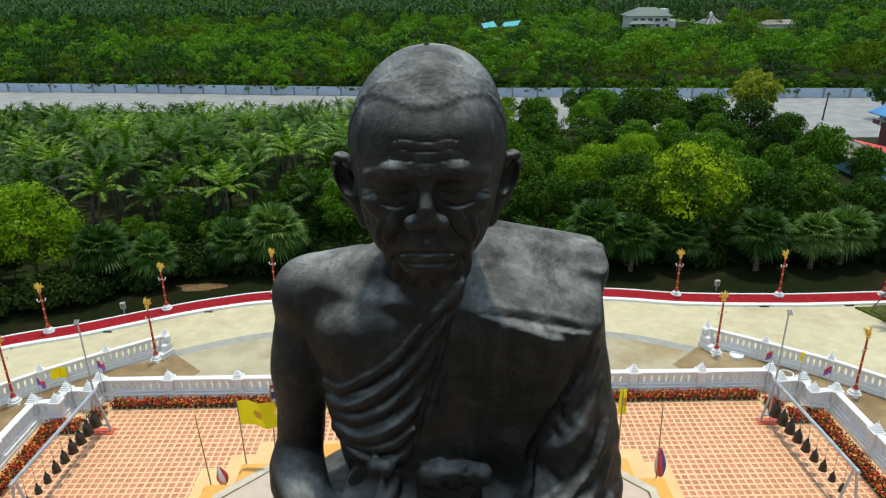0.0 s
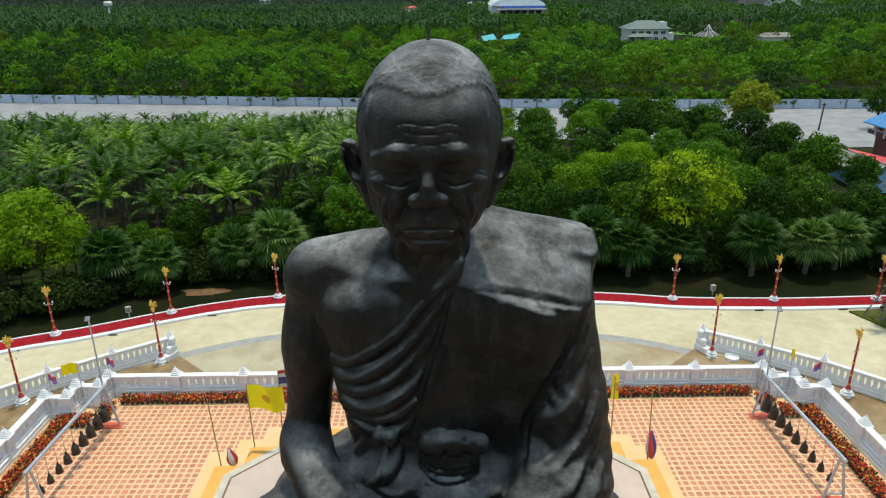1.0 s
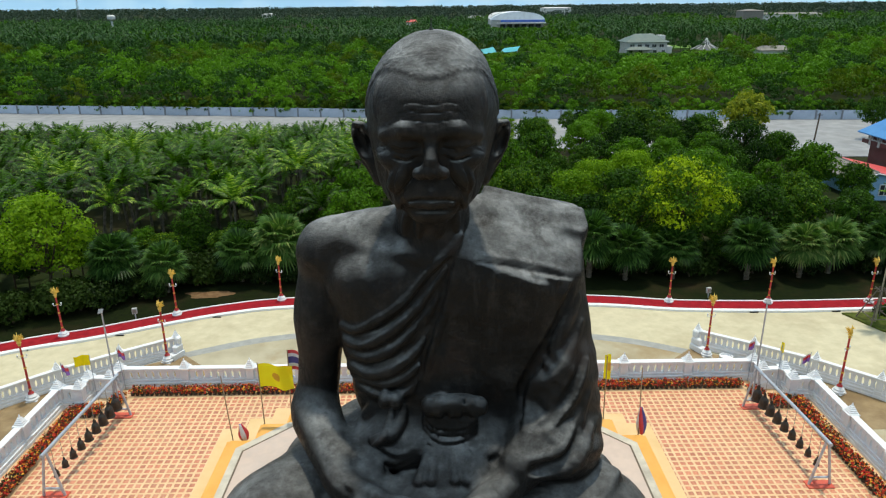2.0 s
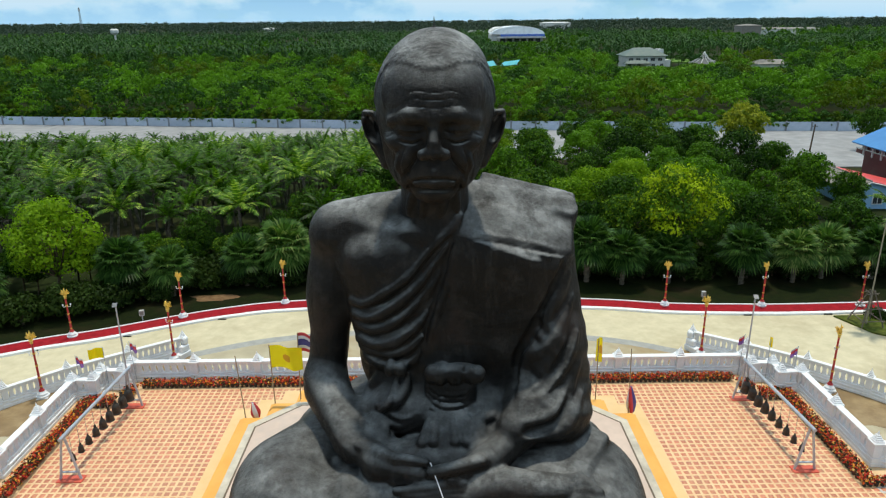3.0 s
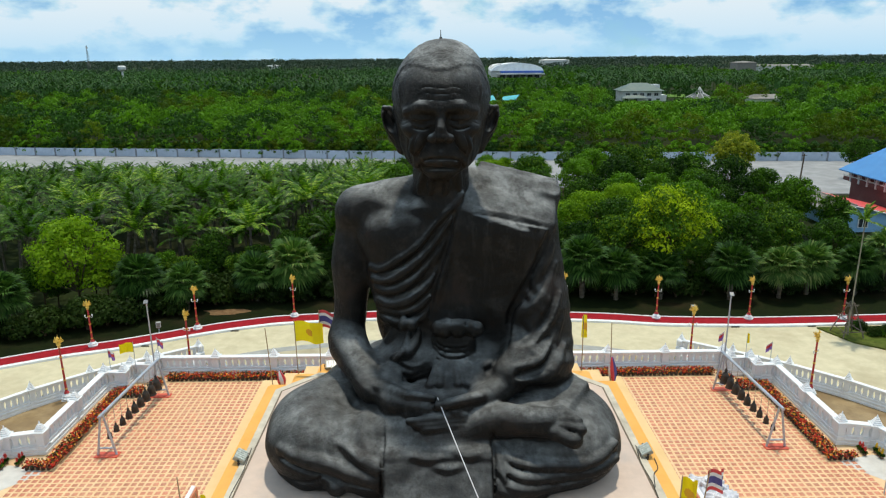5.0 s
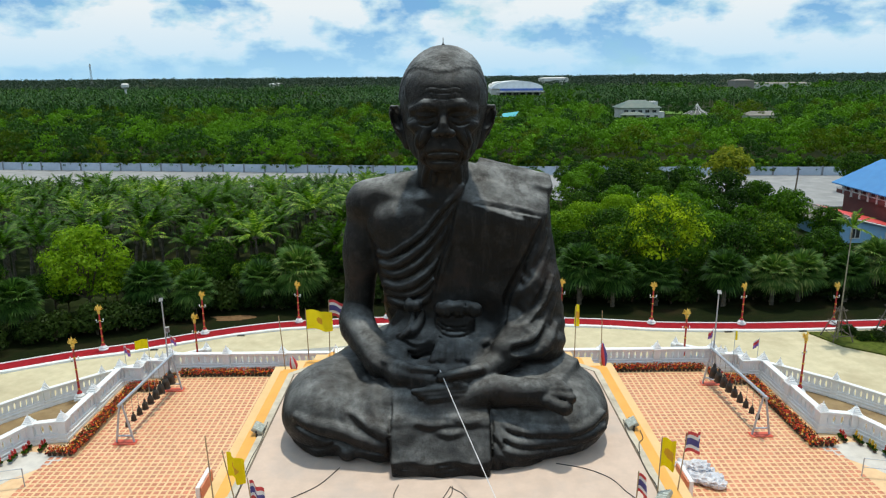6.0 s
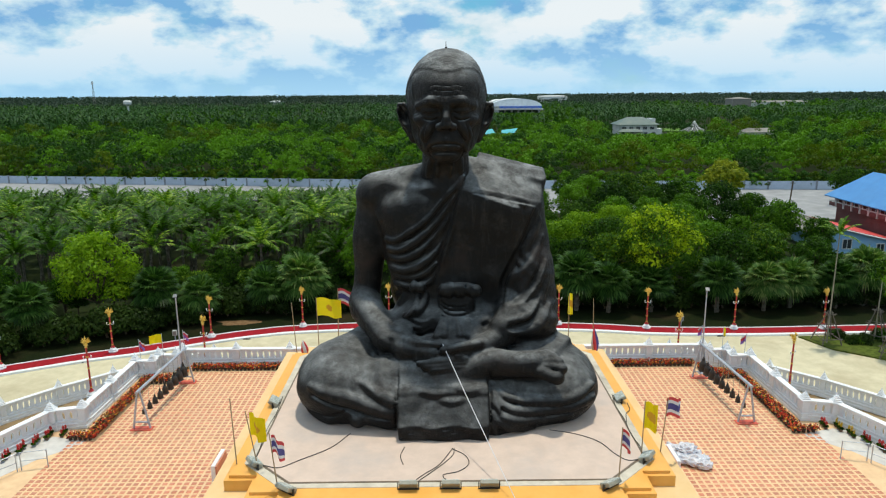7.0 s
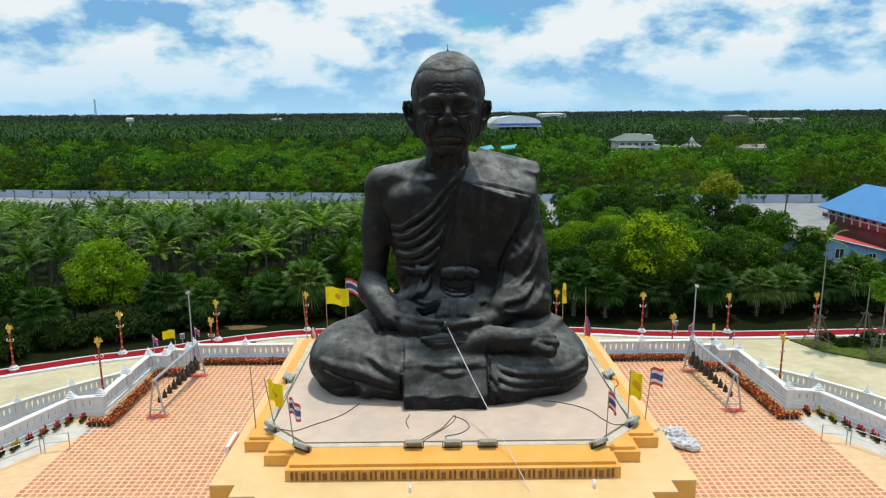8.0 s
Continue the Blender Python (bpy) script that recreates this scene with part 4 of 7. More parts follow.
def build_head():
    b = Field((-1.85, -1.5, 13.5), (1.85, 2.8, 17.95), 0.028)
    # skull, brow and jaw
    b.ball((0.03, 0.80, 16.28), (1.30, 1.50, 1.43), 0.2)
    b.ball((0.02, 0.32, 16.22), (1.18, 1.24, 1.08), 0.3)
    b.ball((0, 0.42, 15.55), (1.14, 1.16, 1.15), 0.3)
    b.ball((0, 0.16, 14.98), (0.98, 0.86, 0.80), 0.35)
    b.ball((0.12, 0.95, 16.85), (1.02, 1.25, 0.88), 0.15)
    b.bone((0, 1.45, 13.4), (0, 0.9, 15.2), 0.84, 0.74, 0.25)
    b.ball((0, -0.26, 14.42), (0.42, 0.36, 0.28), 0.22)
    for s in (-1, 1):
        b.ball((s * 0.70, -0.40, 15.50), (0.34, 0.32, 0.24), 0.22)                   # cheek bones
        b.ball((s * 0.48, -1.02, 15.84), (0.38, 0.24, 0.16), 0.22, cut=True)         # sockets
        b.ball((s * 0.47, -0.64, 15.80), (0.27, 0.19, 0.14), 0.08)                   # lids
        b.line([(s * 0.22, 15.77), (s * 0.38, 15.735), (s * 0.56, 15.735), (s * 0.74, 15.77)], 0.022, 0.02, 0.0, cut=True)
        b.line([(s * 0.20, 15.86), (s * 0.40, 15.93), (s * 0.60, 15.93), (s * 0.80, 15.84)], 0.020, 0.03, 0.0, cut=True)
        b.line([(s * 0.24, 15.66), (s * 0.45, 15.58), (s * 0.68, 15.64)], 0.035, 0.06, -0.01)   # bags under the eyes
        b.line([(s * 0.26, 15.60), (s * 0.46, 15.51), (s * 0.74, 15.58)], 0.022, 0.04, 0.0, cut=True)
        b.bone((s * 0.10, -0.89, 16.04), (s * 0.48, -0.82, 16.09), 0.05, 0.05, 0.24)  # brow ridge
        b.bone((s * 0.48, -0.82, 16.09), (s * 0.90, -0.52, 15.95), 0.05, 0.04, 0.24)
        b.bone((s * 0.58, -0.58, 15.10), (s * 0.60, -0.44, 14.60), 0.16, 0.11, 0.14)  # jowl
        b.ball((s * 1.08, -0.35, 15.05), (0.18, 0.30, 0.32), 0.3, cut=True)
        b.ball((s * 0.21, -0.92, 15.32), (0.14, 0.16, 0.12), 0.05)                    # nostril wings
        # ears: broad shell leaning out at the top, narrowing to the lobe along the jaw
        b.ball((s * 1.36, 0.72, 15.60), (0.14, 0.36, 0.46), 0.08, (0, s * 22, s * 24))
        b.ball((s * 1.14, 0.62, 15.10), (0.13, 0.24, 0.42), 0.10, (0, s * 20, s * 14))
        b.ball((s * 1.08, 0.50, 14.92), (0.13, 0.16, 0.18), 0.06)
        b.ball((s * 1.42, 0.42, 15.60), (0.10, 0.16, 0.30), 0.05, (0, s * 22, s * 24), cut=True)
        rim = [(1.20, 0.36, 15.82), (1.36, 0.44, 15.99), (1.52, 0.62, 15.98), (1.56, 0.74, 15.78), (1.50, 0.72, 15.50), (1.36, 0.62, 15.22), (1.20, 0.52, 14.98)]
        for p, q in zip(rim, rim[1:]):
            b.bone((s * p[0], p[1], p[2]), (s * q[0], q[1], q[2]), 0.065, 0.06, 0.04)
    # nose and mouth
    b.bone((0, -0.84, 15.98), (0, -1.02, 15.56), 0.09, 0.14, 0.12)
    b.ball((0, -1.00, 15.38), (0.20, 0.19, 0.16), 0.08)
    for s in (-1, 1):
        b.bone((s * 0.10, -1.06, 15.24), (s * 0.08, -0.92, 15.28), 0.045, 0.04, 0.03, cut=True)
    b.ball((0, -0.56, 14.92), (0.48, 0.32, 0.32), 0.2)
    for s in (-1, 1):
        b.bone((s * 0.44, -0.70, 14.80), (0.0, -0.82, 14.89), 0.04, 0.055, 0.13)
        b.bone((s * 0.36, -0.70, 14.67), (0.0, -0.765, 14.69), 0.045, 0.06, 0.15)
    b.line([(-0.52, 14.70), (-0.28, 14.775), (0, 14.795), (0.28, 14.775), (0.52, 14.70)], 0.038, 0.025, 0.0, cut=True)
    b.line([(-0.44, 14.50), (0, 14.54), (0.44, 14.50)], 0.018, 0.12, 0.0, cut=True)
    # deep folds from the nose past the mouth
    for s in (-1, 1):
        b.line([(s * 0.33, 15.36), (s * 0.46, 15.16), (s * 0.60, 14.94), (s * 0.66, 14.72)], (0.065, 0.04), 0.06, 0.0, cut=True)
        b.line([(s * 0.44, 15.40), (s * 0.60, 15.20), (s * 0.74, 14.98)], 0.05, 0.2, -0.04)
    # furrows of the brow
    for i, z in enumerate((16.27, 16.42, 16.57)):
        w = 0.66 - 0.06 * i
        b.line([(-w, z - 0.05), (-w * 0.6, z + 0.015), (-0.15, z - 0.005), (0.15, z - 0.01), (w * 0.6, z + 0.02), (w, z - 0.04)], 0.006, 0.024, 0.0, cut=True)
    for s in (-1, 1):
        b.bone((s * 0.07, -1.0, 15.98), (s * 0.09, -0.98, 16.16), 0.020, 0.016, 0.03, cut=True)
        for i in range(3):
            b.line([(s * 0.82, 15.84 - 0.07 * i), (s * 0.94, 15.82 - 0.09 * i), (s * 1.04, 15.84 - 0.12 * i)], 0.005, 0.02, 0.0, cut=True)
        for c in ([(0.62, 15.42), (0.72, 15.1), (0.70, 14.8)], [(0.84, 15.25), (0.86, 14.95), (0.78, 14.65)], [(0.56, 14.62), (0.52, 14.4), (0.40, 14.24)]):
            b.line([(s * x, z) for x, z in c], 0.016, 0.06, 0.0, cut=True)
        b.line([(s * 0.98, 16.9), (s * 1.04, 16.5), (s * 1.0, 16.2)], 0.03, 0.06, -0.02)
    # cords of the throat
    for x0, x1 in ((-0.25, -0.3), (0.22, 0.12), (-0.5, -0.62), (0.5, 0.5)):
        b.line([(x0, 14.2), ((x0 + x1) / 2, 13.9), (x1, 13.6)], 0.06, 0.1, 0.0)
    b.drape((-1.85, -1.5, 16.2), (1.85, 2.8, 17.95), hair_cap)
    return b


def join_fields(name, fields, material):
    vs, fs, n = [], [], 0
    for f in fields:
        v, q = f.surface()
        vs.append(v)
        fs.append(q + n)
        n += len(v)
    v, q = np.concatenate(vs), np.concatenate(fs)
    me = bpy.data.meshes.new(name)
    me.vertices.add(len(v))
    me.vertices.foreach_set("co", v.ravel())
    me.loops.add(q.size)
    me.loops.foreach_set("vertex_index", q.ravel())
    me.polygons.add(len(q))
    me.polygons.foreach_set("loop_start", np.arange(0, q.size, 4))
    me.update(calc_edges=True)
    me.validate()
    me.materials.append(material)
    me.shade_smooth()
    return new(name, me)


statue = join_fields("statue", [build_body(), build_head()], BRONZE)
tagged(statue, "weathered dark bronze seated figure on the pink plinth deck", "statue")

# ---------------------------------------------------------------- balustrades
def baluster_mesh():
    """Broad vase-shaped slab; the narrow gaps between them are the pierced slots."""
    prof = [(0.182, 0.0), (0.172, 0.03), (0.135, 0.08), (0.116, 0.15), (0.110, 0.24), (0.116, 0.33), (0.138, 0.40), (0.172, 0.44), (0.182, 0.47)]
    bm = bmesh.new()
    outline = [(x, z) for x, z in prof] + [(-x, z) for x, z in prof[::-1]]
    lo = [bm.verts.new((x, -0.07, z)) for x, z in outline]
    hi = [bm.verts.new((x, 0.07, z)) for x, z in outline]
    n = len(outline)
    for i in range(n):
        bm.faces.new((lo[i], lo[(i + 1) % n], hi[(i + 1) % n], hi[i]))
    bm.faces.new(lo[::-1])
    bm.faces.new(hi)
    bmesh.ops.recalc_face_normals(bm, faces=bm.faces)
    return to_mesh("baluster", bm, WHITE)


def pier_meshes():
    bm = bmesh.new()
    box(bm, -0.26, -0.26, 0, 0.26, 0.26, 0.18, bevel=0.02)
    box(bm, -0.23, -0.23, 0.18, 0.23, 0.23, 0.40, bevel=0.02)
    box(bm, -0.19, -0.19, 0.40, 0.19, 0.19, 1.02, bevel=0.015)
    box(bm, -0.22, -0.22, 0.97, 0.22, 0.22, 1.03, bevel=0.01)
    box(bm, -0.27, -0.27, 1.03, 0.27, 0.27, 1.13, bevel=0.02)
    shaft = to_mesh("shaft", bm, WHITE)
    bm = bmesh.new()
    z, prof = 1.13, []
    for w, h in ((0.205, 0.085), (0.165, 0.08), (0.125, 0.075), (0.088, 0.07)):
        prof += [(w * 1.13, z), (w * 1.40, z + 0.4 * h), (w * 1.40, z + 0.62 * h), (w * 0.95, z + h - 0.001)]
        z += h
    lathe(bm, prof + [(0.055, z), (0.01, z + 0.16)], 4, Matrix.Rotation(math.pi / 4, 4, "Z"))
    return shaft, to_mesh("finial", bm, WHITE)


BALUSTER = baluster_mesh()
PIER, FINIAL = pier_meshes()


def pier(x, y, z, turn, group, tall=1.0):
    p = thing("balustrade_pier", "white-painted square pier with a tiered pyramid finial", "pier", group, at=pose(x, y, z, 0, 0, turn) @ Matrix.Diagonal((1, 1, tall, 1)))
    shared("shaft", PIER, p)
    shared("finial", FINIAL, p)
    return p


def balustrade(a, b, z, group, label, tall=1.0):
    a, b = Vector(a), Vector(b)
    d = b - a
    length, turn = d.length - 0.40, math.degrees(math.atan2(d.y, d.x))
    mid = (a + b) / 2
    t = thing("balustrade", label, "balustrade", group, at=pose(mid.x, mid.y, z, 0, 0, turn) @ Matrix.Diagonal((1, 1, tall, 1)))
    h = length / 2
    bm = bmesh.new()
    box(bm, -h, -0.22, 0, h, 0.22, 0.15, bevel=0.015)
    box(bm, -h, -0.175, 0.15, h, 0.175, 0.20)
    box(bm, -h, -0.20, 0.20, h, 0.20, 0.31, bevel=0.015)
    box(bm, -h, -0.14, 0.31, h, 0.14, 0.45)
    part("plinth", bm, WHITE, t)
    bm = bmesh.new()
    box(bm, -h, -0.10, 0.915, h, 0.10, 1.0)
    box(bm, -h, -0.165, 1.0, h, 0.165, 1.10, bevel=0.02)
    part("coping", bm, WHITE, t)
    n = max(2, round(length / 0.37))
    for i in range(n):
        shared("baluster", BALUSTER, t, Matrix.Translation((-h + (i + 0.5) * length / n, 0, 0.448)) @ Matrix.Diagonal((length / n / 0.37, 1, 1, 1)))
    return t


def run(points, z, group, label, spacing=3.35, tall=1.0):
    done = []
    for a, b in zip(points, points[1:]):
        n = max(1, round((Vector(b) - Vector(a)).length / spacing))
        cuts = [Vector(a).lerp(Vector(b), i / n) for i in range(n + 1)]
        turn = math.degrees(math.atan2(b[1] - a[1], b[0] - a[0]))
        for p, q in zip(cuts, cuts[1:]):
            if (q - p).length > 0.6:
                balustrade(p, q, z, group, label, tall)
        for p in cuts:
            if all((p - Vector(q)).length > 0.05 for q in done):
                pier(p.x, p.y, z, turn, group, tall)
                done.append(tuple(p))


IN_LABEL = "white-painted concrete balustrade with pierced slots round the terrace"
for s in (-1, 1):
    run([(s * 16.05, 17.6), (s * 16.15, 16.75), (s * 17.2, 16.75), (s * 17.2, 15.8), (s * 18.22, 15.8), (s * 18.25, 9.65), (s * 19.65, 9.3), (s * 21.4, 5.0), (s * 24.2, -3.2)], 0.0, "terrace balustrade", IN_LABEL)
run([(-16.05, 17.6), (-12.76, 17.6), (-9.46, 17.6), (-6.3, 17.6), (-3.15, 17.6), (0, 17.6), (3.15, 17.6), (6.3, 17.6), (9.46, 17.6), (12.72, 17.6), (16.05, 17.6)][1:-1], 0.0, "terrace balustrade", IN_LABEL)
for s in (-1, 1):
    balustrade((s * 16.05, 17.6), (s * 12.74, 17.6), 0.0, "terrace balustrade", IN_LABEL)
OUT_LABEL = "white-painted concrete balustrade with pierced slots along the forecourt"
for s in (-1, 1):
    run([(s * 19.3, 32.6), (s * 22.5, 30.4), (s * 25.7, 28.0), (s * 28.5, 25.3), (s * 30.9, 22.3), (s * 32.9, 19.0), (s * 34.5, 15.5), (s * 35.6, 11.8)], GZ, "forecourt balustrade", OUT_LABEL, 4.2, 1.28)
    # sloping end buttress
    bm = bmesh.new()
    box(bm, -0.25, -0.9, 0, 0.25, 0.0, 0.35, bevel=0.03)
    box(bm, -0.18, -0.62, 0.35, 0.18, 0.0, 0.75, bevel=0.06)
    box(bm, -0.16, -0.35, 0.75, 0.16, 0.0, 1.2, bevel=0.08)
    e = tagged(part("balustrade_end", bm, WHITE), "white stepped end block of the forecourt balustrade", "balustrade")
    e.matrix_basis = pose(s * 18.95, 32.5, GZ, 0, 0, s * 25) @ Matrix.Diagonal((1.1, 1.25, 1.28, 1))


# ---------------------------------------------------------------- lamps
def lamp_post(x, y, z, tall, raised, turn):
    t = thing("street_lamp", "red lamp post with gilt bands and gilded bird on top", "street lamp", "red lamp posts", at=pose(x, y, z, 0, 0, turn))
    bm = bmesh.new()
    if raised:
        box(bm, -0.36, -0.36, -0.05, 0.36, 0.36, raised, bevel=0.04)
    lathe(bm, [(0.39, raised), (0.41, raised + 0.1), (0.30, raised + 0.17), (0.33, raised + 0.25), (0.22, raised + 0.36), (0.18, raised + 0.44)], 14)
    part("base", bm, WHITE, t, "white moulded base")
    z0 = raised + 0.40
    top = tall - 0.75
    bm = lathe(bmesh.new(), [(0.20, z0), (0.16, z0 + 0.12), (0.085, z0 + 0.2), (0.075, z0 + 1.2), (0.062, top)], 10)
    part("pole", bm, RED_POLE, t)
    for f in (0.10, 0.28, 0.52, 0.76, 0.97):
        zz = z0 + (top - z0) * f
        part("band", lathe(bmesh.new(), [(0.09, zz - 0.05), (0.105, zz), (0.09, zz + 0.05)], 10), GILT, t, "gilt band")
    for s in (-1, 1):
        zz = z0 + (top - z0) * 0.72
        c = [(0, 0, zz), (s * 0.12, 0, zz + 0.03), (s * 0.22, 0, zz - 0.02), (s * 0.28, 0, zz + 0.05), (s * 0.26, 0, zz + 0.11)]
        arm = tube("arm", c, 0.022, WHITE, t)
        part("bulb", lathe(bmesh.new(), [(0.02, zz + 0.1), (0.055, zz + 0.15), (0.05, zz + 0.22), (0.01, zz + 0.26)], 8, Matrix.Translation((s * 0.27, 0, 0))), WHITE, arm)
    bm = lathe(bmesh.new(), [(0.06, top - 0.05), (0.16, top + 0.05), (0.10, top + 0.12), (0.14, top + 0.22), (0.10, top + 0.42), (0.05, top + 0.52)], 10)
    body = part("bird_body", bm, GILT, t)
    bm = bmesh.new()
    bmesh.ops.create_uvsphere(bm, u_segments=8, v_segments=6, radius=0.075, matrix=Matrix.Translation((0, -0.08, top + 0.58)))
    rod(bm, (0, -0.12, top + 0.58), (0, -0.26, top + 0.54), 0.03, 0.004, 6)
    rod(bm, (0, -0.06, top + 0.63), (0, 0.02, top + 0.78), 0.04, 0.004, 6)
    part("bird_head", bm, GILT, t)
    for s in (-1, 1):
        bm = bmesh.new()
        for i in range(4):
            rod(bm, (s * 0.08, 0, top + 0.20 + 0.05 * i), (s * (0.34 - 0.04 * i), 0.10, top + 0.28 + 0.11 * i), 0.06, 0.02, 5)
        part("wing", bm, GILT, t)
    bm = bmesh.new()
    for i in (-1, 0, 1):
        rod(bm, (0.03 * i, 0.08, top + 0.2), (0.12 * i, 0.34, top + 0.5), 0.05, 0.01, 5)
    part("tail", bm, GILT, t)
    return t


for i, (x, y) in enumerate(((-37.0, 31.9), (-29.3, 35.6), (-21.7, 39.2), (-13.6, 42.0), (-5.2, 42.9), (3.2, 42.7), (11.5, 41.9), (19.8, 40.55), (28.1, 40.1), (36.6, 39.9))):
    lamp_post(x, y, GZ + 0.14, 4.15, 0.0, 20 * math.sin(i * 1.7))
for i, (x, y) in enumerate(((-19.66, 31.45), (19.57, 31.25), (-26.75, 26.44), (26.33, 25.97))):
    lamp_post(x, y, GZ, 4.90, 0.06, 15 * (i - 1))


def solar_pole(x, y, tall, turn):
    t = thing("solar_light", "slim grey pole with a small solar light panel", "solar light", "solar lights", at=pose(x, y, 0, 0, 0, turn))
    bm = rod(bmesh.new(), (0, 0, 0), (0, 0, tall), 0.045, 0.035, 8)
    part("pole", bm, STEEL, t)
    part("foot_plate", box(bmesh.new(), -0.14, -0.14, 0, 0.14, 0.14, 0.03), STEEL, t)
    bm = bmesh.new()
    box(bm, -0.11, -0.20, -0.02, 0.11, 0.08, 0.02, Matrix.Translation((0, -0.06, tall + 0.04)) @ Matrix.Rotation(radians(28), 4, "X"), 0.01)
    part("panel", bm, SOLAR_PANEL, t)


SOLAR_PANEL = surface("solar_panel", (0.10, 0.11, 0.12), (0.18, 0.19, 0.20), 0.35, grain=12)
solar_pole(-15.6, 16.1, 4.95, 10)
solar_pole(15.25, 15.6, 5.2, -10)


# ---------------------------------------------------------------- bells on their frames
def bell_thing(scale, x, y, top):
    t = thing("temple_bell", "dark bronze hanging bell with a loop crown", "bell", "row of hanging bells", at=pose(x, y, 0, 0, 0, 25 * math.sin(y * 5)))
    h, r = 0.60 * scale, 0.235 * scale
    z = 0.74 - 0.16 * scale
    bm = lathe(bmesh.new(), [(r * 1.02, z), (r * 1.06, z + 0.04 * h), (r * 0.98, z + 0.10 * h), (r * 0.90, z + 0.14 * h), (r * 0.86, z + 0.5 * h), (r * 0.82, z + 0.58 * h), (r * 0.74, z + 0.74 * h), (r * 0.5, z + 0.9 * h), (r * 0.2, z + h)], 16)
    body = part("bell_body", bm, BELL, t, smooth=False)
    bm = bmesh.new()
    bmesh.ops.create_uvsphere(bm, u_segments=10, v_segments=6, radius=r * 0.34, matrix=Matrix.Translation((0, 0, z + h * 1.02)))
    rod(bm, (0, 0, z + h), (0, 0, z + h + 0.24 * h), r * 0.14, r * 0.10, 8)
    rod(bm, (-r * 0.3, 0, z + h + 0.1 * h), (0, 0, z + h + 0.34 * h), r * 0.09, r * 0.07, 6)
    rod(bm, (r * 0.3, 0, z + h + 0.1 * h), (0, 0, z + h + 0.34 * h), r * 0.09, r * 0.07, 6)
    part("crown", bm, BELL, t)
    bm = bmesh.new()
    rod(bm, (0, 0, z + h + 0.3 * h), (0, 0, top - 0.02), 0.012, 0.012, 5)
    part("hanger", bm, ROPE, t)
    part("clapper", rod(bmesh.new(), (0, 0, z - 0.06), (0, 0, z + 0.4), 0.04 * scale + 0.01, 0.02, 6), BELL, t)


def bell_frame(s):
    xf, yf, xn, yn, top = s * 14.95, 14.95, s * 15.2, 9.3, 2.05
    t = thing("bell_frame", "grey steel pipe frame on two A-shaped stands with red base plates", "bell frame", "bell frames")
    for x, y in ((xf, yf), (xn, yn)):
        for k in (-1, 1):
            part("leg", rod(bmesh.new(), (x + k * 0.42, y, 0.03), (x + k * 0.06, y, top - 0.05), 0.055, 0.05, 8), STEEL, t)
        part("cross_bar", rod(bmesh.new(), (x - 0.36, y, 0.38), (x + 0.36, y, 0.38), 0.045, 0.045, 8), STEEL, t)
        part("base_plate", box(bmesh.new(), x - 0.52, y - 0.24, 0.004, x + 0.52, y + 0.24, 0.055, bevel=0.01), RED_PLATE, t, "red-painted base plate")
    part("beam", rod(bmesh.new(), (xf, yf + 0.25, top), (xn, yn - 0.25, top), 0.075, 0.075, 10), STEEL, t)
    for i in range(9):
        f = (i + 0.55) / 9.2
        bell_thing(1.04 - 0.066 * i, xf + (xn - xf) * f, yf + (yn - yf) * f, top - 0.06)


bell_frame(-1)
bell_frame(1)


# ---------------------------------------------------------------- flags
YELLOW_CLOTH = leafy("yellow_cloth", (0.80, 0.56, 0.01), (0.88, 0.68, 0.03), 0.5, patch=1.5, island=0.1, rough=0.8)
RED_CLOTH = surface("red_cloth", (0.55, 0.04, 0.05), (0.66, 0.07, 0.08), 0.8, grain=4, bump=0.2)
WHITE_CLOTH = surface("white_cloth", (0.66, 0.64, 0.66), (0.76, 0.74, 0.76), 0.8, grain=4, bump=0.2)
BLUE_CLOTH = surface("blue_cloth", (0.06, 0.05, 0.20), (0.09, 0.08, 0.27), 0.8, grain=4, bump=0.2)
PURPLE_CLOTH = surface("purple_cloth", (0.20, 0.09, 0.36), (0.28, 0.13, 0.46), 0.8, grain=4, bump=0.2)
EMBLEM = surface("emblem_print", (0.62, 0.30, 0.01), (0.70, 0.36, 0.02), 0.8, grain=8)
STAKE = surface("weathered_stake", (0.085, 0.070, 0.060), (0.16, 0.135, 0.115), 0.9, grain=6)
CANE = surface("cane_pole", (0.30, 0.20, 0.11), (0.42, 0.30, 0.17), 0.7, grain=8)
STRIPES = (RED_CLOTH, WHITE_CLOTH, BLUE_CLOTH, BLUE_CLOTH, WHITE_CLOTH, RED_CLOTH)


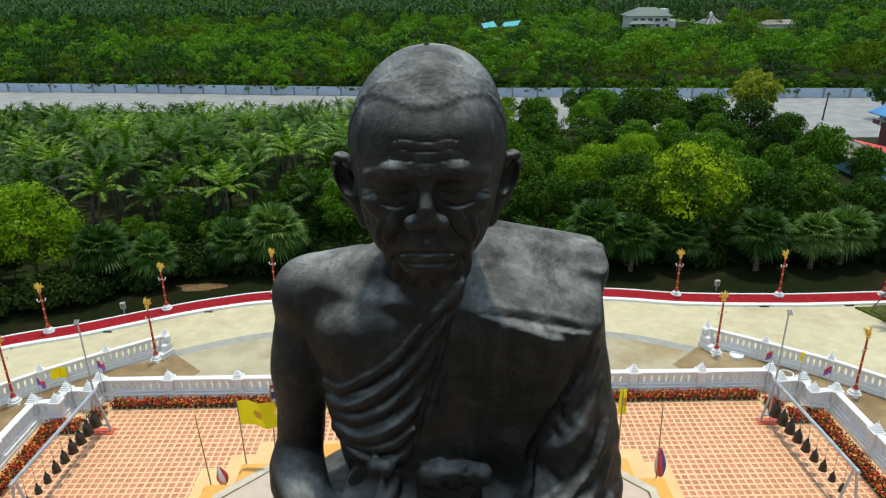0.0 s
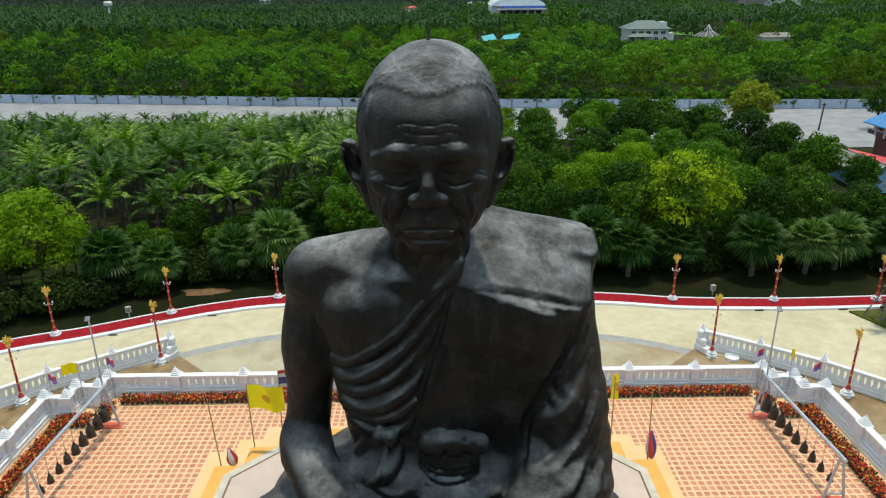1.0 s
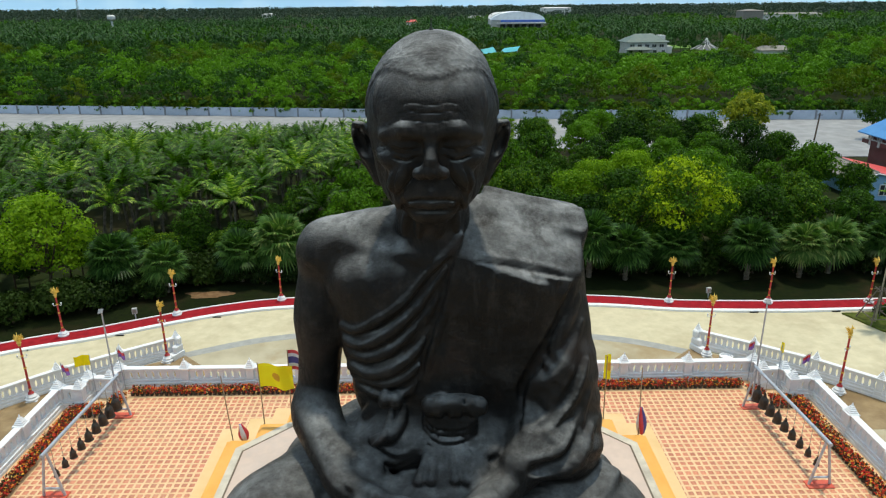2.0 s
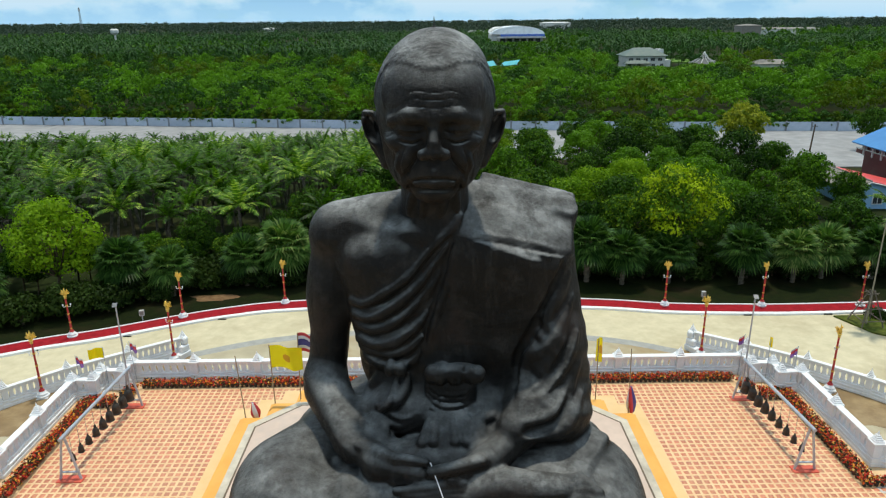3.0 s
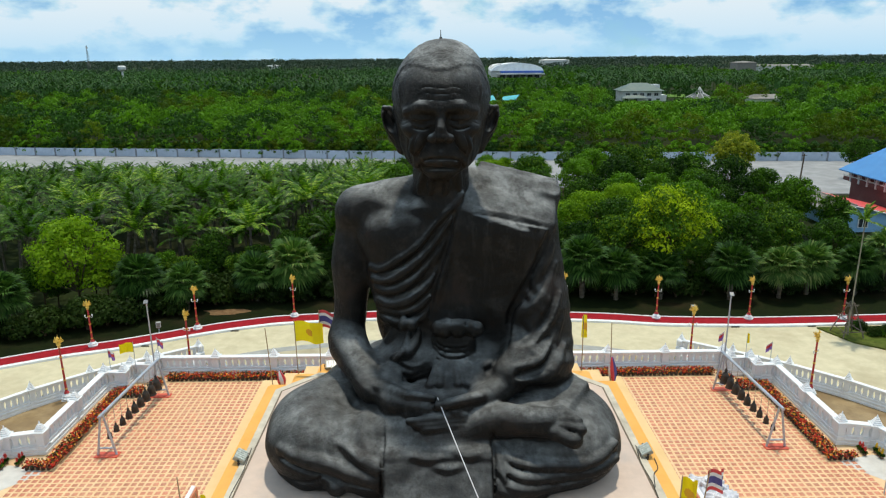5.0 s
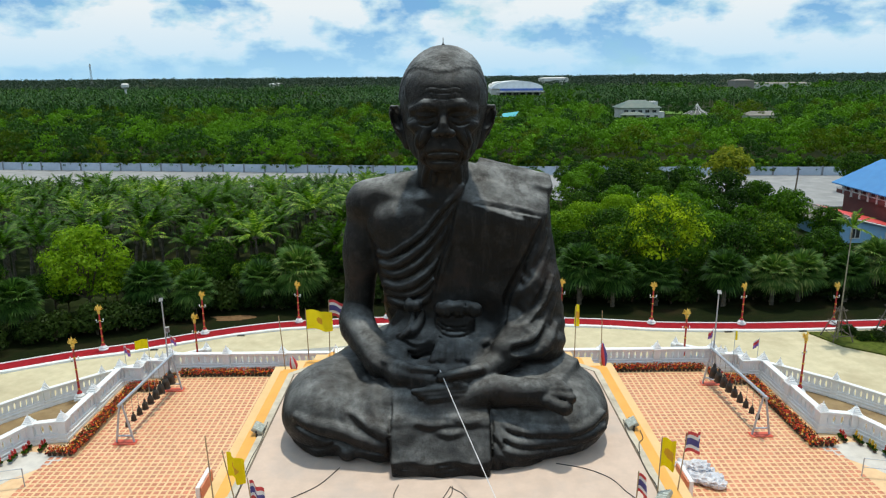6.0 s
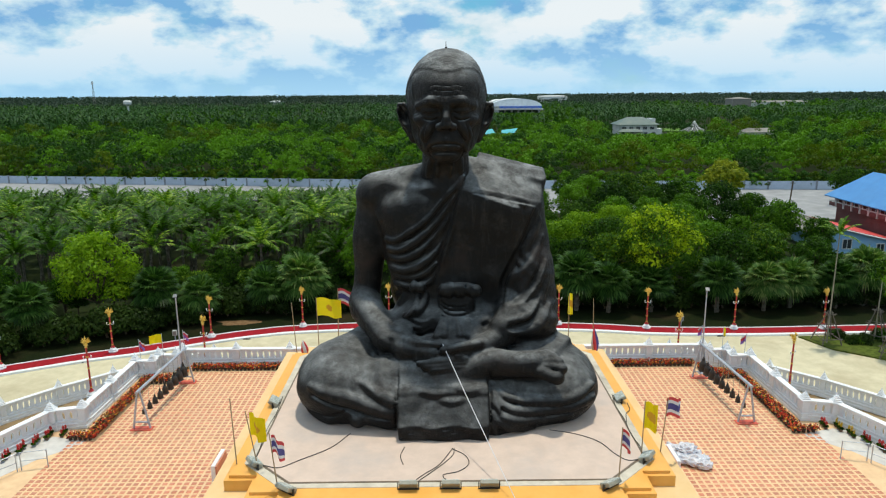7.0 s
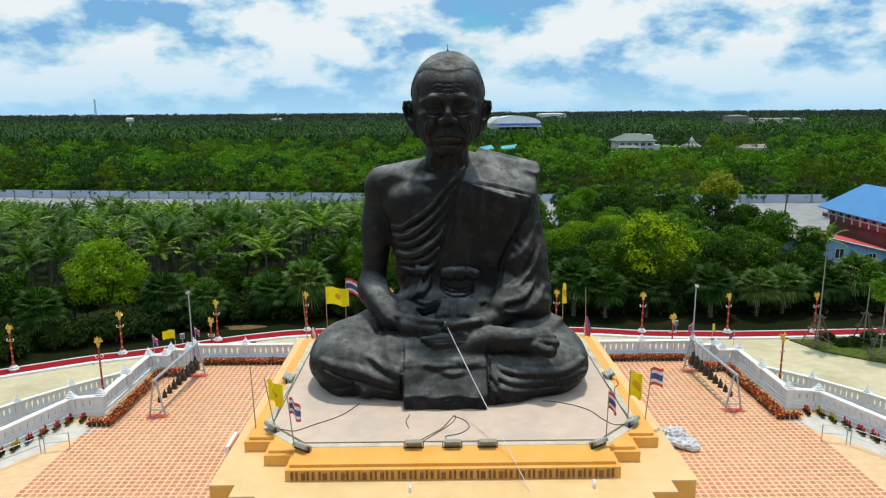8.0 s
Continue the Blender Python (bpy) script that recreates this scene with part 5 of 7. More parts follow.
def flag_cloth(w, h, mats, sag, wave, emblem=False):
    bm = bmesh.new()
    nx, nz = (30, 24) if emblem else (14, 6)
    g = []
    for i in range(nx + 1):
        u = i / nx
        col = []
        for j in range(nz + 1):
            v = j / nz
            x = u * w * (1 - 0.10 * sag)
            y = 0.10 * wave * math.sin(u * 7 + v * 1.2) * u + 0.03 * math.sin(u * 15 + v * 3) * u
            z = v * h - sag * h * u * u * (0.55 + 0.1 * math.sin(v * 3)) + 0.03 * math.sin(u * 6)
            col.append(bm.verts.new((x, y, z)))
        g.append(col)
    for i in range(nx):
        for j in range(nz):
            f = bm.faces.new((g[i][j], g[i + 1][j], g[i + 1][j + 1], g[i][j + 1]))
            f.smooth = True
            if emblem:
                du, dv = (i + 0.5) / nx - 0.52, (j + 0.5) / nz - 0.5
                f.material_index = 1 if (du * w) ** 2 + (dv * h) ** 2 < (0.17 * h) ** 2 else 0
            else:
                f.material_index = min(j * len(mats) // nz, len(mats) - 1)
    me = to_mesh("cloth", bm, None)
    for m in (mats if not emblem else (mats[0], EMBLEM)):
        me.materials.append(m)
    return me


def furled_cloth(h, mats):
    """A flag that hangs limp and gathered against its pole."""
    bm = bmesh.new()
    seg, nz, rings = 14, 9, []
    for j in range(nz + 1):
        v = j / nz
        r = 0.035 + 0.13 * math.sin(math.pi * min(0.15 + v * 0.8, 0.97)) ** 1.2 * (1 - 0.55 * v)
        ring = []
        for i in range(seg):
            a = 2 * math.pi * i / seg
            rr = r * (1 + 0.35 * math.sin(3 * a + v * 2))
            ring.append(bm.verts.new((0.10 * (1 - v) + rr * math.cos(a), 0.55 * rr * math.sin(a), v * h)))
        rings.append(ring)
    for j in range(nz):
        for i in range(seg):
            f = bm.faces.new((rings[j][i], rings[j][(i + 1) % seg], rings[j + 1][(i + 1) % seg], rings[j + 1][i]))
            f.smooth = True
            f.material_index = (i * len(mats) // seg) % len(mats)
    bm.faces.new(rings[0][::-1])
    bm.faces.new(rings[-1])
    me = to_mesh("cloth", bm, None)
    for m in mats:
        me.materials.append(m)
    return me


def flag(base, top, cloth, label, turn=0.0, drop=0.0, pole_mat=None, r=0.02):
    base, top = Vector(base), Vector(top)
    t = thing("flag", label, "flag", "flags on the plinth" if base.z > 4 else "flags on the balustrade", at=Matrix.Translation(base))
    d = top - base
    part("pole", rod(bmesh.new(), (0, 0, 0), d, r, r * 0.8, 6), pole_mat or CANE, t)
    if cloth is not None:
        at = d * (1 - drop / d.length)
        shared("cloth", cloth, t, Matrix.Translation(at) @ Matrix.Rotation(radians(turn), 4, "Z"))
    return t


L_YEL, L_TRI, L_FURL = "yellow cloth flag with a printed round emblem on a cane", "red, white and blue striped flag on a thin cane", "limp red, white and blue flag gathered on its cane"
yel = flag_cloth(1.05, 0.80, (YELLOW_CLOTH,), 0.25, 1.0, True)
yel_edge = flag_cloth(0.6, 0.85, (YELLOW_CLOTH,), 0.5, 1.4, True)
tri = flag_cloth(0.85, 0.68, STRIPES, 0.75, 1.2)
tri_out = flag_cloth(0.62, 0.60, STRIPES, 0.35, 1.3)
tri_thin = flag_cloth(0.42, 0.75, STRIPES, 1.1, 1.5)
furl = furled_cloth(0.95, (BLUE_CLOTH, RED_CLOTH, WHITE_CLOTH, RED_CLOTH, BLUE_CLOTH))
tri_limp = flag_cloth(0.34, 0.52, STRIPES, 1.0, 1.6)
# behind the figure
flag((-6.2, 4.6, 5.56), (-6.33, 4.6, 8.0), None, "bare cane flag pole standing on the plinth")
flag((-5.95, 4.65, 5.56), (-5.98, 4.65, 6.3), furled_cloth(0.6, (BLUE_CLOTH, RED_CLOTH, RED_CLOTH, WHITE_CLOTH, RED_CLOTH)), L_FURL, 30, 0.6)
flag((-5.42, 5.38, 5.56), (-5.45, 5.38, 8.0), yel, L_YEL, 0, 0.85)
flag((-4.62, 5.6, 5.56), (-4.55, 5.6, 8.3), tri, L_TRI, 5, 0.70)
flag((5.3, 5.5, 5.56), (5.28, 5.5, 8.0), yel_edge, L_YEL, 72, 0.88)
flag((6.2, 4.7, 5.56), (6.13, 4.7, 8.03), furl, L_FURL, 0, 2.3)
flag((4.45, 5.8, 5.56), (4.42, 5.8, 8.0), tri_thin, L_TRI, 10, 0.8)
# in front
flag((-6.2, -4.3, 5.56), (-6.26, -4.3, 7.9), None, "bare cane flag pole standing on the plinth")
flag((-5.5, -4.5, 5.56), (-5.79, -4.5, 7.6), flag_cloth(0.5, 0.7, (YELLOW_CLOTH,), 0.35, 1.2, True), L_YEL, -25, 0.75)
flag((-4.7, -5.6, 5.56), (-4.86, -5.6, 7.5), tri_limp, L_TRI, 0, 0.6)
flag((5.7, -4.0, 5.56), (5.72, -4.0, 7.56), flag_cloth(0.45, 0.85, (YELLOW_CLOTH,), 0.3, 1.3, True), L_YEL, 0, 0.9)
flag((6.35, -3.7, 5.56), (6.5, -3.7, 7.5), tri_out, L_TRI, 20, 0.62)
flag((4.6, -5.6, 5.56), (4.64, -5.6, 7.55), tri_limp, L_TRI, 20, 0.6)
# small flags tied to the balustrade
small_tri = flag_cloth(0.30, 0.44, (PURPLE_CLOTH, PURPLE_CLOTH, RED_CLOTH, WHITE_CLOTH), 0.9, 1.2)
small_yel = flag_cloth(0.75, 0.55, (YELLOW_CLOTH,), 0.2, 1.0)
for s in (-1, 1):
    flag((s * 17.95, 16.05, 0.0), (s * 18.0, 16.05, 2.3), small_tri, "small purple and red flag on a pole by the balustrade", 10 if s < 0 else 120, 0.55, STEEL)
    flag((s * 16.8, 16.45, 0.0), (s * 16.78, 16.45, 2.5), small_yel, "small yellow flag on a pole by the balustrade", 180 if s < 0 else 60, 0.6, STEEL)
    flag((s * 15.75, 17.3, 0.0), (s * 15.85, 17.3, 2.4), small_tri, "small purple and red flag on a pole by the balustrade", 20 if s < 0 else 100, 0.55, STEEL)

# ---------------------------------------------------------------- array meshes for foliage
rng = np.random.default_rng(7)


def array_mesh(name, verts, quads, material):
    me = bpy.data.meshes.new(name)
    verts, quads = np.asarray(verts, np.float32).reshape(-1, 3), np.asarray(quads, np.int32)
    me.vertices.add(len(verts))
    me.vertices.foreach_set("co", verts.ravel())
    me.loops.add(quads.size)
    me.loops.foreach_set("vertex_index", quads.ravel())
    me.polygons.add(len(quads))
    me.polygons.foreach_set("loop_start", np.arange(0, quads.size, quads.shape[1], dtype=np.int32))
    me.update(calc_edges=True)
    me.materials.append(material)
    return me


def leaf_quads(centre, normal, size, slim=0.55):
    """One small pointed leaf a point, turned about its normal at random."""
    n = normal / np.linalg.norm(normal, axis=1, keepdims=True)
    r = rng.normal(size=n.shape)
    u = np.cross(n, r)
    u /= np.linalg.norm(u, axis=1, keepdims=True) + 1e-9
    v = np.cross(n, u)
    s = size[:, None]
    bend = n * s * 0.18
    pts = np.stack([centre - u * s, centre - v * s * slim + bend, centre + u * s, centre + v * s * slim + bend], 1)
    return pts.reshape(-1, 3)


def leaf_sprays(centre, normal, size, slim=0.6):
    """One small three-cornered leaf a point."""
    n = normal / np.linalg.norm(normal, axis=1, keepdims=True)
    u = np.cross(n, rng.normal(size=n.shape))
    u /= np.linalg.norm(u, axis=1, keepdims=True) + 1e-9
    v = np.cross(n, u)
    s = size[:, None]
    return np.stack([centre - u * s, centre + u * s * 0.7 - v * s * slim, centre + u * s * 0.7 + v * s * slim], 1).reshape(-1, 3)


def corners_of(n):
    return np.arange(n * 3, dtype=np.int32).reshape(-1, 3)


def quads_of(n):
    return np.arange(n * 4, dtype=np.int32).reshape(-1, 4)


def on_ball(n):
    p = rng.normal(size=(n, 3))
    return p / np.linalg.norm(p, axis=1, keepdims=True)


def crown_points(lobes, n):
    """Points over the shells of several lobes, thicker on top, with gaps."""
    w = np.array([l[3] ** 2 for l in lobes])
    pick = rng.choice(len(lobes), n, p=w / w.sum())
    d = on_ball(n)
    d[:, 2] = np.where(d[:, 2] < -0.25, -d[:, 2] * 0.6, d[:, 2])
    lob = np.array(lobes)[pick]
    rad = lob[:, 3:4] * (0.72 + 0.34 * rng.random((n, 1)) ** 0.6)
    wob = 1 + 0.16 * np.sin(d[:, :1] * 7 + lob[:, :1] * 3) * np.cos(d[:, 1:2] * 6 + lob[:, 2:3])
    c = lob[:, :3] + d * rad * wob * np.array([1, 1, 0.82])
    return c, d + 0.34 * rng.normal(size=d.shape)


def broad_tree_meshes(h, r, n, leaf, size, lobes_n=40, low=0.22):
    """Trunk with limbs, and a crown of leaves on uneven lobes."""
    lobes = []
    for i in range(lobes_n):
        a, f = 2.4 * i + rng.random(), (i + 0.5) / lobes_n
        z = h * (low + 0.18 + (0.60 - low * 0.5) * f)
        out = r * 0.80 * math.sin(math.pi * (0.22 + 0.68 * f)) * (0.45 + 0.6 * rng.random())
        lobes.append((out * math.cos(a), out * math.sin(a), z, r * (3.4 / lobes_n ** 0.5 * 0.36 + 0.16 * rng.random())))
    c, d = crown_points(lobes, n)
    c[:, 2] = np.maximum(c[:, 2], h * low)
    s = size * (0.6 + 0.8 * rng.random(n))
    crown = array_mesh("crown", leaf_sprays(c, d, s), corners_of(n), leaf)
    bm = bmesh.new()
    fork = h * (low + 0.12)
    rod(bm, (0, 0, -0.2), (0.05 * r, 0.03 * r, fork), 0.035 * h * 0.5 + 0.06, 0.09, 8)
    for l in lobes[::2]:
        mid = Vector((l[0] * 0.45, l[1] * 0.45, (fork + l[2]) / 2))
        rod(bm, (0.05 * r, 0.03 * r, fork - 0.1), mid, 0.08, 0.055, 6)
        rod(bm, mid, (l[0], l[1], l[2]), 0.055, 0.02, 5)
    return to_mesh("trunk", bm, BARK), crown


def coconut_meshes(h, fronds, length, lean):
    verts, n = [], 0
    top = np.array([lean, 0.3 * lean, h])
    for i in range(fronds):
        a = 2.399 * i + 0.3 * rng.random()
        up = 1.45 - 1.35 * (i / fronds) + 0.16 * rng.normal()
        L = length * (0.8 + 0.3 * rng.random())
        d = np.array([math.cos(a), math.sin(a), 0.0])
        side = np.array([-math.sin(a), math.cos(a), 0.0])
        seg = 15
        p, ang = top.copy(), up
        prev = p.copy()
        for j in range(seg):
            t = j / seg
            step = L / seg
            dirv = d * math.cos(ang) + np.array([0, 0, math.sin(ang)])
            nxt = p + dirv * step
            ang -= 0.03 + 0.095 * t
            w = 0.035 * (1 - t) + 0.008
            verts += [p - side * w, p + side * w, nxt + side * w, nxt - side * w]
            if j > 1:
                ll = L * 0.20 * math.sin(math.pi * min(0.12 + t * 0.86, 0.97)) ** 0.7
                for s in (-1, 1):
                    for q in (0.0, 0.5):
                        o = p + dirv * step * q
                        tip = o + (side * s * 0.62 + dirv * 0.55 + np.array([0, 0, -0.16 - 0.30 * rng.random()])) * ll * (0.85 + 0.3 * rng.random())
                        wd = dirv * 0.10
                        verts += [o - wd * 0.5, tip - wd * 0.15, tip + wd * 0.15, o + wd * 0.8]
            p = nxt
    v = np.array(verts)
    crown = array_mesh("crown", v, quads_of(len(v) // 4), COCO)
    bm = bmesh.new()
    pts = [Vector((lean * (k / 6) ** 1.6, 0.3 * lean * (k / 6) ** 1.6, -0.2 + (h + 0.2) * k / 6)) for k in range(7)]
    for k in range(6):
        rod(bm, pts[k], pts[k + 1], 0.19 - 0.012 * k, 0.178 - 0.012 * k, 7)
    for k in range(6):
        a = k * 1.05
        bmesh.ops.create_icosphere(bm, subdivisions=1, radius=0.14, matrix=Matrix.Translation((top[0] + 0.25 * math.cos(a), top[1] + 0.25 * math.sin(a), h - 0.22)))
    return to_mesh("trunk", bm, TRUNK), crown


def fan_palm_meshes(h, leaves, r):
    verts = []
    top = np.array([0, 0, h])
    for i in range(leaves):
        a = 2.399 * i
        el = 1.35 - 2.1 * (i / leaves) ** 0.9
        d = np.array([math.cos(a) * math.cos(el), math.sin(a) * math.cos(el), math.sin(el)])
        side = np.array([-math.sin(a), math.cos(a), 0.0])
        nrm = np.cross(d, side)
        stalk = r * (0.42 + 0.15 * rng.random())
        base = top + d * stalk
        w = side * 0.03
        verts += [top - w, top + w, base + w, base - w]
        R = r * (0.58 + 0.12 * rng.random())
        k = 20
        for j in range(k):
            f0 = -1.9 + 3.8 * j / k
            f1 = f0 + 3.8 / k * 0.92
            dirs = [d * math.cos(f) + side * math.sin(f) for f in (f0, (f0 + f1) / 2, f1)]
            mid = base + dirs[1] * R * 0.62 + nrm * 0.05
            tip = base + dirs[1] * R * (1.0 - 0.12 * abs(f0)) + np.array([0, 0, -0.16 * R * (1 + rng.random())])
            verts += [base, base + dirs[0] * R * 0.6, tip, base + dirs[2] * R * 0.6]
    v = np.array(verts)
    crown = array_mesh("crown", v, quads_of(len(v) // 4), FAN)
    bm = bmesh.new()
    rod(bm, (0, 0, -0.2), (0, 0, h * 0.97), 0.26, 0.20, 10)
    for k in range(int(h * 9)):
        z, a = 0.15 + k * 0.11, k * 2.4
        rod(bm, (0.20 * math.cos(a), 0.20 * math.sin(a), z), (0.36 * math.cos(a), 0.36 * math.sin(a), z + 0.20), 0.055, 0.03, 4)
    return to_mesh("trunk", bm, TRUNK), crown


def plant_tree(kind, label, category, group, meshes, x, y, turn, scale):
    t = thing(kind, label, category, group, at=Matrix.Translation((x, y, GZ - 0.02)) @ Matrix.Rotation(turn, 4, "Z") @ Matrix.Diagonal((scale,) * 3 + (1,)))
    shared("trunk", meshes[0], t)
    shared("crown", meshes[1], t)
    return t


# ---------------------------------------------------------------- trees near the road
coco_kinds = [coconut_meshes(5.8, 17, 3.5, 0.5), coconut_meshes(6.8, 18, 3.7, -0.7), coconut_meshes(4.8, 16, 3.3, 0.2), coconut_meshes(6.3, 16, 3.8, 0.9)]
fan_kinds = [fan_palm_meshes(3.3, 46, 2.55), fan_palm_meshes(3.9, 50, 2.65)]
green = [broad_tree_meshes(8.6, 3.6, 5600, LEAF, 0.165), broad_tree_meshes(7.6, 3.2, 5000, LEAF, 0.155), broad_tree_meshes(8.0, 3.0, 4600, LEAF, 0.155, 26)]
dark = [broad_tree_meshes(8.6, 3.7, 5600, LEAF_DARK, 0.165), broad_tree_meshes(7.4, 3.3, 5000, LEAF_DARK, 0.155), broad_tree_meshes(8.2, 3.0, 4600, LEAF_DARK, 0.155, 26)]
lime = [broad_tree_meshes(8.2, 3.5, 8000, LEAF_LIME, 0.135, 46, low=0.10)]
flowering = [broad_tree_meshes(9.4, 4.2, 9000, LEAF_YELLOW, 0.145, 46, low=0.18)]
olive = [broad_tree_meshes(9.6, 3.6, 3600, LEAF_OLIVE, 0.25, low=0.3)]
shrub = [broad_tree_meshes(2.6, 1.7, 1500, LEAF_SHRUB_SHADED, 0.13, 9, 0.02), broad_tree_meshes(2.0, 1.4, 1300, LEAF_SHRUB_SHADED, 0.12, 8, 0.02)]

taken = []


def room(x, y):
    """Greatest height of a tree here that leaves the yard and fence behind it in sight."""
    slope = float(np.interp(x, (-100, -55, -20, 30, 45, 70), (0.159, 0.164, 0.162, 0.154, 0.178, 0.190)))
    return 18.6 - slope * (y + 11.9) - GZ


def free(x, y, gap):
    if any((x - a) ** 2 + (y - b) ** 2 < gap * gap for a, b in taken):
        return False
    taken.append((x, y))
    return True


LABELS = {"green": "bushy green broadleaf tree behind the road", "dark": "dark green broadleaf tree with dense crown", "lime": "fresh lime-green broadleaf tree beside the road",
          "flowering": "tall dark tree with yellow-green new growth", "olive": "tall thin-crowned tree with yellowing olive leaves"}


def broad(kind, kinds, x, y, scale, turn=None):
    taken.append((x, y))
    plant_tree("tree", LABELS[kind], "tree", kind + " trees", kinds[int(rng.integers(len(kinds)))], x, y, rng.random() * 6.28 if turn is None else turn, scale)


for x, y in ((-28.3, 43.6), (-24.3, 44.2), (-18.2, 46.6), (-14.4, 47.2), (14.2, 46.6), (17.4, 45.8), (22.0, 46.4), (28.6, 45.6), (33.6, 45.8), (36.8, 46.8), (-38.5, 39.0), (41.5, 46.5), (45.0, 47.5)):
    taken.append((x, y))
    plant_tree("fan_palm", "fan palm with a shaggy trunk on the road verge", "palm", "fan palms along the road", fan_kinds[int(rng.integers(2))], x, y, rng.random() * 6.28, 0.80 + 0.36 * rng.random())

broad("lime", lime, -34.5, 43.8, 1.26)
broad("green", green, -42.0, 40.0, 0.9)
broad("dark", dark, -46.5, 36.5, 0.8)
broad("flowering", flowering, 23.2, 49.6, 1.22)
broad("lime", lime, 14.2, 57.5, 1.04)
broad("dark", dark, 19.5, 56.5, 0.98)
broad("green", green, 32.0, 57.0, 0.98)
broad("olive", olive, 50.2, 97.5, 1.12)
broad("dark", dark, 37.0, 88.0, 1.02)
broad("dark", dark, 42.0, 76.0, 0.9)
broad("green", green, 45.5, 70.0, 0.85)
broad("dark", dark, 40.0, 60.0, 0.92)
broad("dark", dark, 80.0, 112.0, 1.0)
for i, (x, y, k) in enumerate(((26.0, 97.0, 1.14), (30.5, 92.5, 1.12), (35.5, 96.0, 1.20), (40.5, 91.0, 1.16), (44.0, 84.5, 1.02), (33.0, 84.0, 1.02), (22.0, 90.0, 1.06), (49.0, 85.0, 0.84), (27.5, 86.0, 1.0), (38.0, 82.0, 0.98))):
    broad("dark" if i % 3 else "green", dark if i % 3 else green, x, y, k)
broad("green", green, -22.5, 62.0, 1.0)
broad("dark", dark, -13.5, 56.0, 0.85)
broad("green", green, -8.5, 58.0, 1.0)
broad("dark", dark, -24.0, 52.0, 0.75)
broad("dark", dark, -16.5, 53.5, 0.7)
for i in range(10):
    x = 1.0 + 4.4 * i + rng.random()
    broad("dark", dark, x, 50.6 + 1.6 * rng.random(), (0.5 if 19 < x < 31 else 0.78) + 0.16 * rng.random())
for x, y, k in ((48.5, 63.0, 0.58), (50.2, 66.5, 0.80), (52.4, 69.0, 0.66), (47.2, 70.5, 0.95), (49.4, 76.0, 0.80), (48.0, 82.0, 0.95), (54.6, 58.0, 0.44), (45.6, 58.5, 0.60), (57.5, 60.0, 0.42)):
    broad("green" if k > 0.61 else "dark", green if k > 0.61 else dark, x, y, k)
# the mixed wood to the right of the grove
for _ in range(2600):
    y = 50 + 74 * rng.random()
    x = -10 + (0.62 * y + 22) * rng.random()
    if y > 122 - max(0, x - 42) * 0.5 or (x > 50 and y > 62) or (x > 44 and 44 < y < 58 and x > y * 0.95) or x > 0.56 * (y + 18):
        continue
    top = room(x, y) + 0.9 * rng.random()
    if x > 43 and y < 72:
        top = min(top, 5.6)
    if top < 5.5:
        continue
    if free(x, y, 4.55 + 0.013 * y):
        k = rng.random()
        kind, kinds = ("green", green) if k < 0.46 else ("dark", dark) if k < 0.76 else ("lime", lime) if k < 0.86 else ("dark", dark)
        taken.pop()
        broad(kind, kinds, x, y, min(0.82 + 0.30 * rng.random(), top / 8.4))
# coconut grove
for _ in range(4000):
    y = 47 + 90 * rng.random()
    x = -8 - (0.70 * y + 24) * rng.random()
    if y > 134 + (-x - 50) * 0.12 or (y < 52 and x > -40) or y < 47 + max(0, -x - 60) * 0.1:
        continue
    if x < -40 and y < 44:
        continue
    top = room(x, y) - 1.5 + 2.1 * rng.random() ** 1.5
    if top < 3.2:
        continue
    if free(x, y, 3.05):
        m = coco_kinds[int(rng.integers(4))]
        tall = max(v.co.z for v in m[1].vertices)
        plant_tree("coconut_palm", "coconut palm with arching feathery fronds in the grove", "palm", "coconut grove", m, x, y, rng.random() * 6.28, min(0.9 + 0.25 * rng.random(), top / tall))
# low trees closing the edge of the grove under the palms
for i in range(26):
    x = -49 + 42 * (i + rng.random()) / 26
    broad("dark" if i % 3 else "green", dark if i % 3 else green, x, 48.6 - max(0, -22 - x) * 0.30 + 3.6 * rng.random(), 0.42 + 0.22 * rng.random())
for i in range(14):
    broad("dark", dark, 8.0 + 3.1 * i + rng.random(), 47.6 + 1.4 * rng.random(), 0.48 + 0.16 * rng.random())
# shrubs filling the edge behind the verge, canopy shade held in their leaf colour
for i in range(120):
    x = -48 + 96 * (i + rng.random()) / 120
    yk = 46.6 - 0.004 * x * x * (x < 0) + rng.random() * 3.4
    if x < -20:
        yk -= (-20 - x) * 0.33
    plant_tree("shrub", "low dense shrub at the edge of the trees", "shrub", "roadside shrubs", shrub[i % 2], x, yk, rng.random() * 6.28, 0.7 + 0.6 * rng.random())


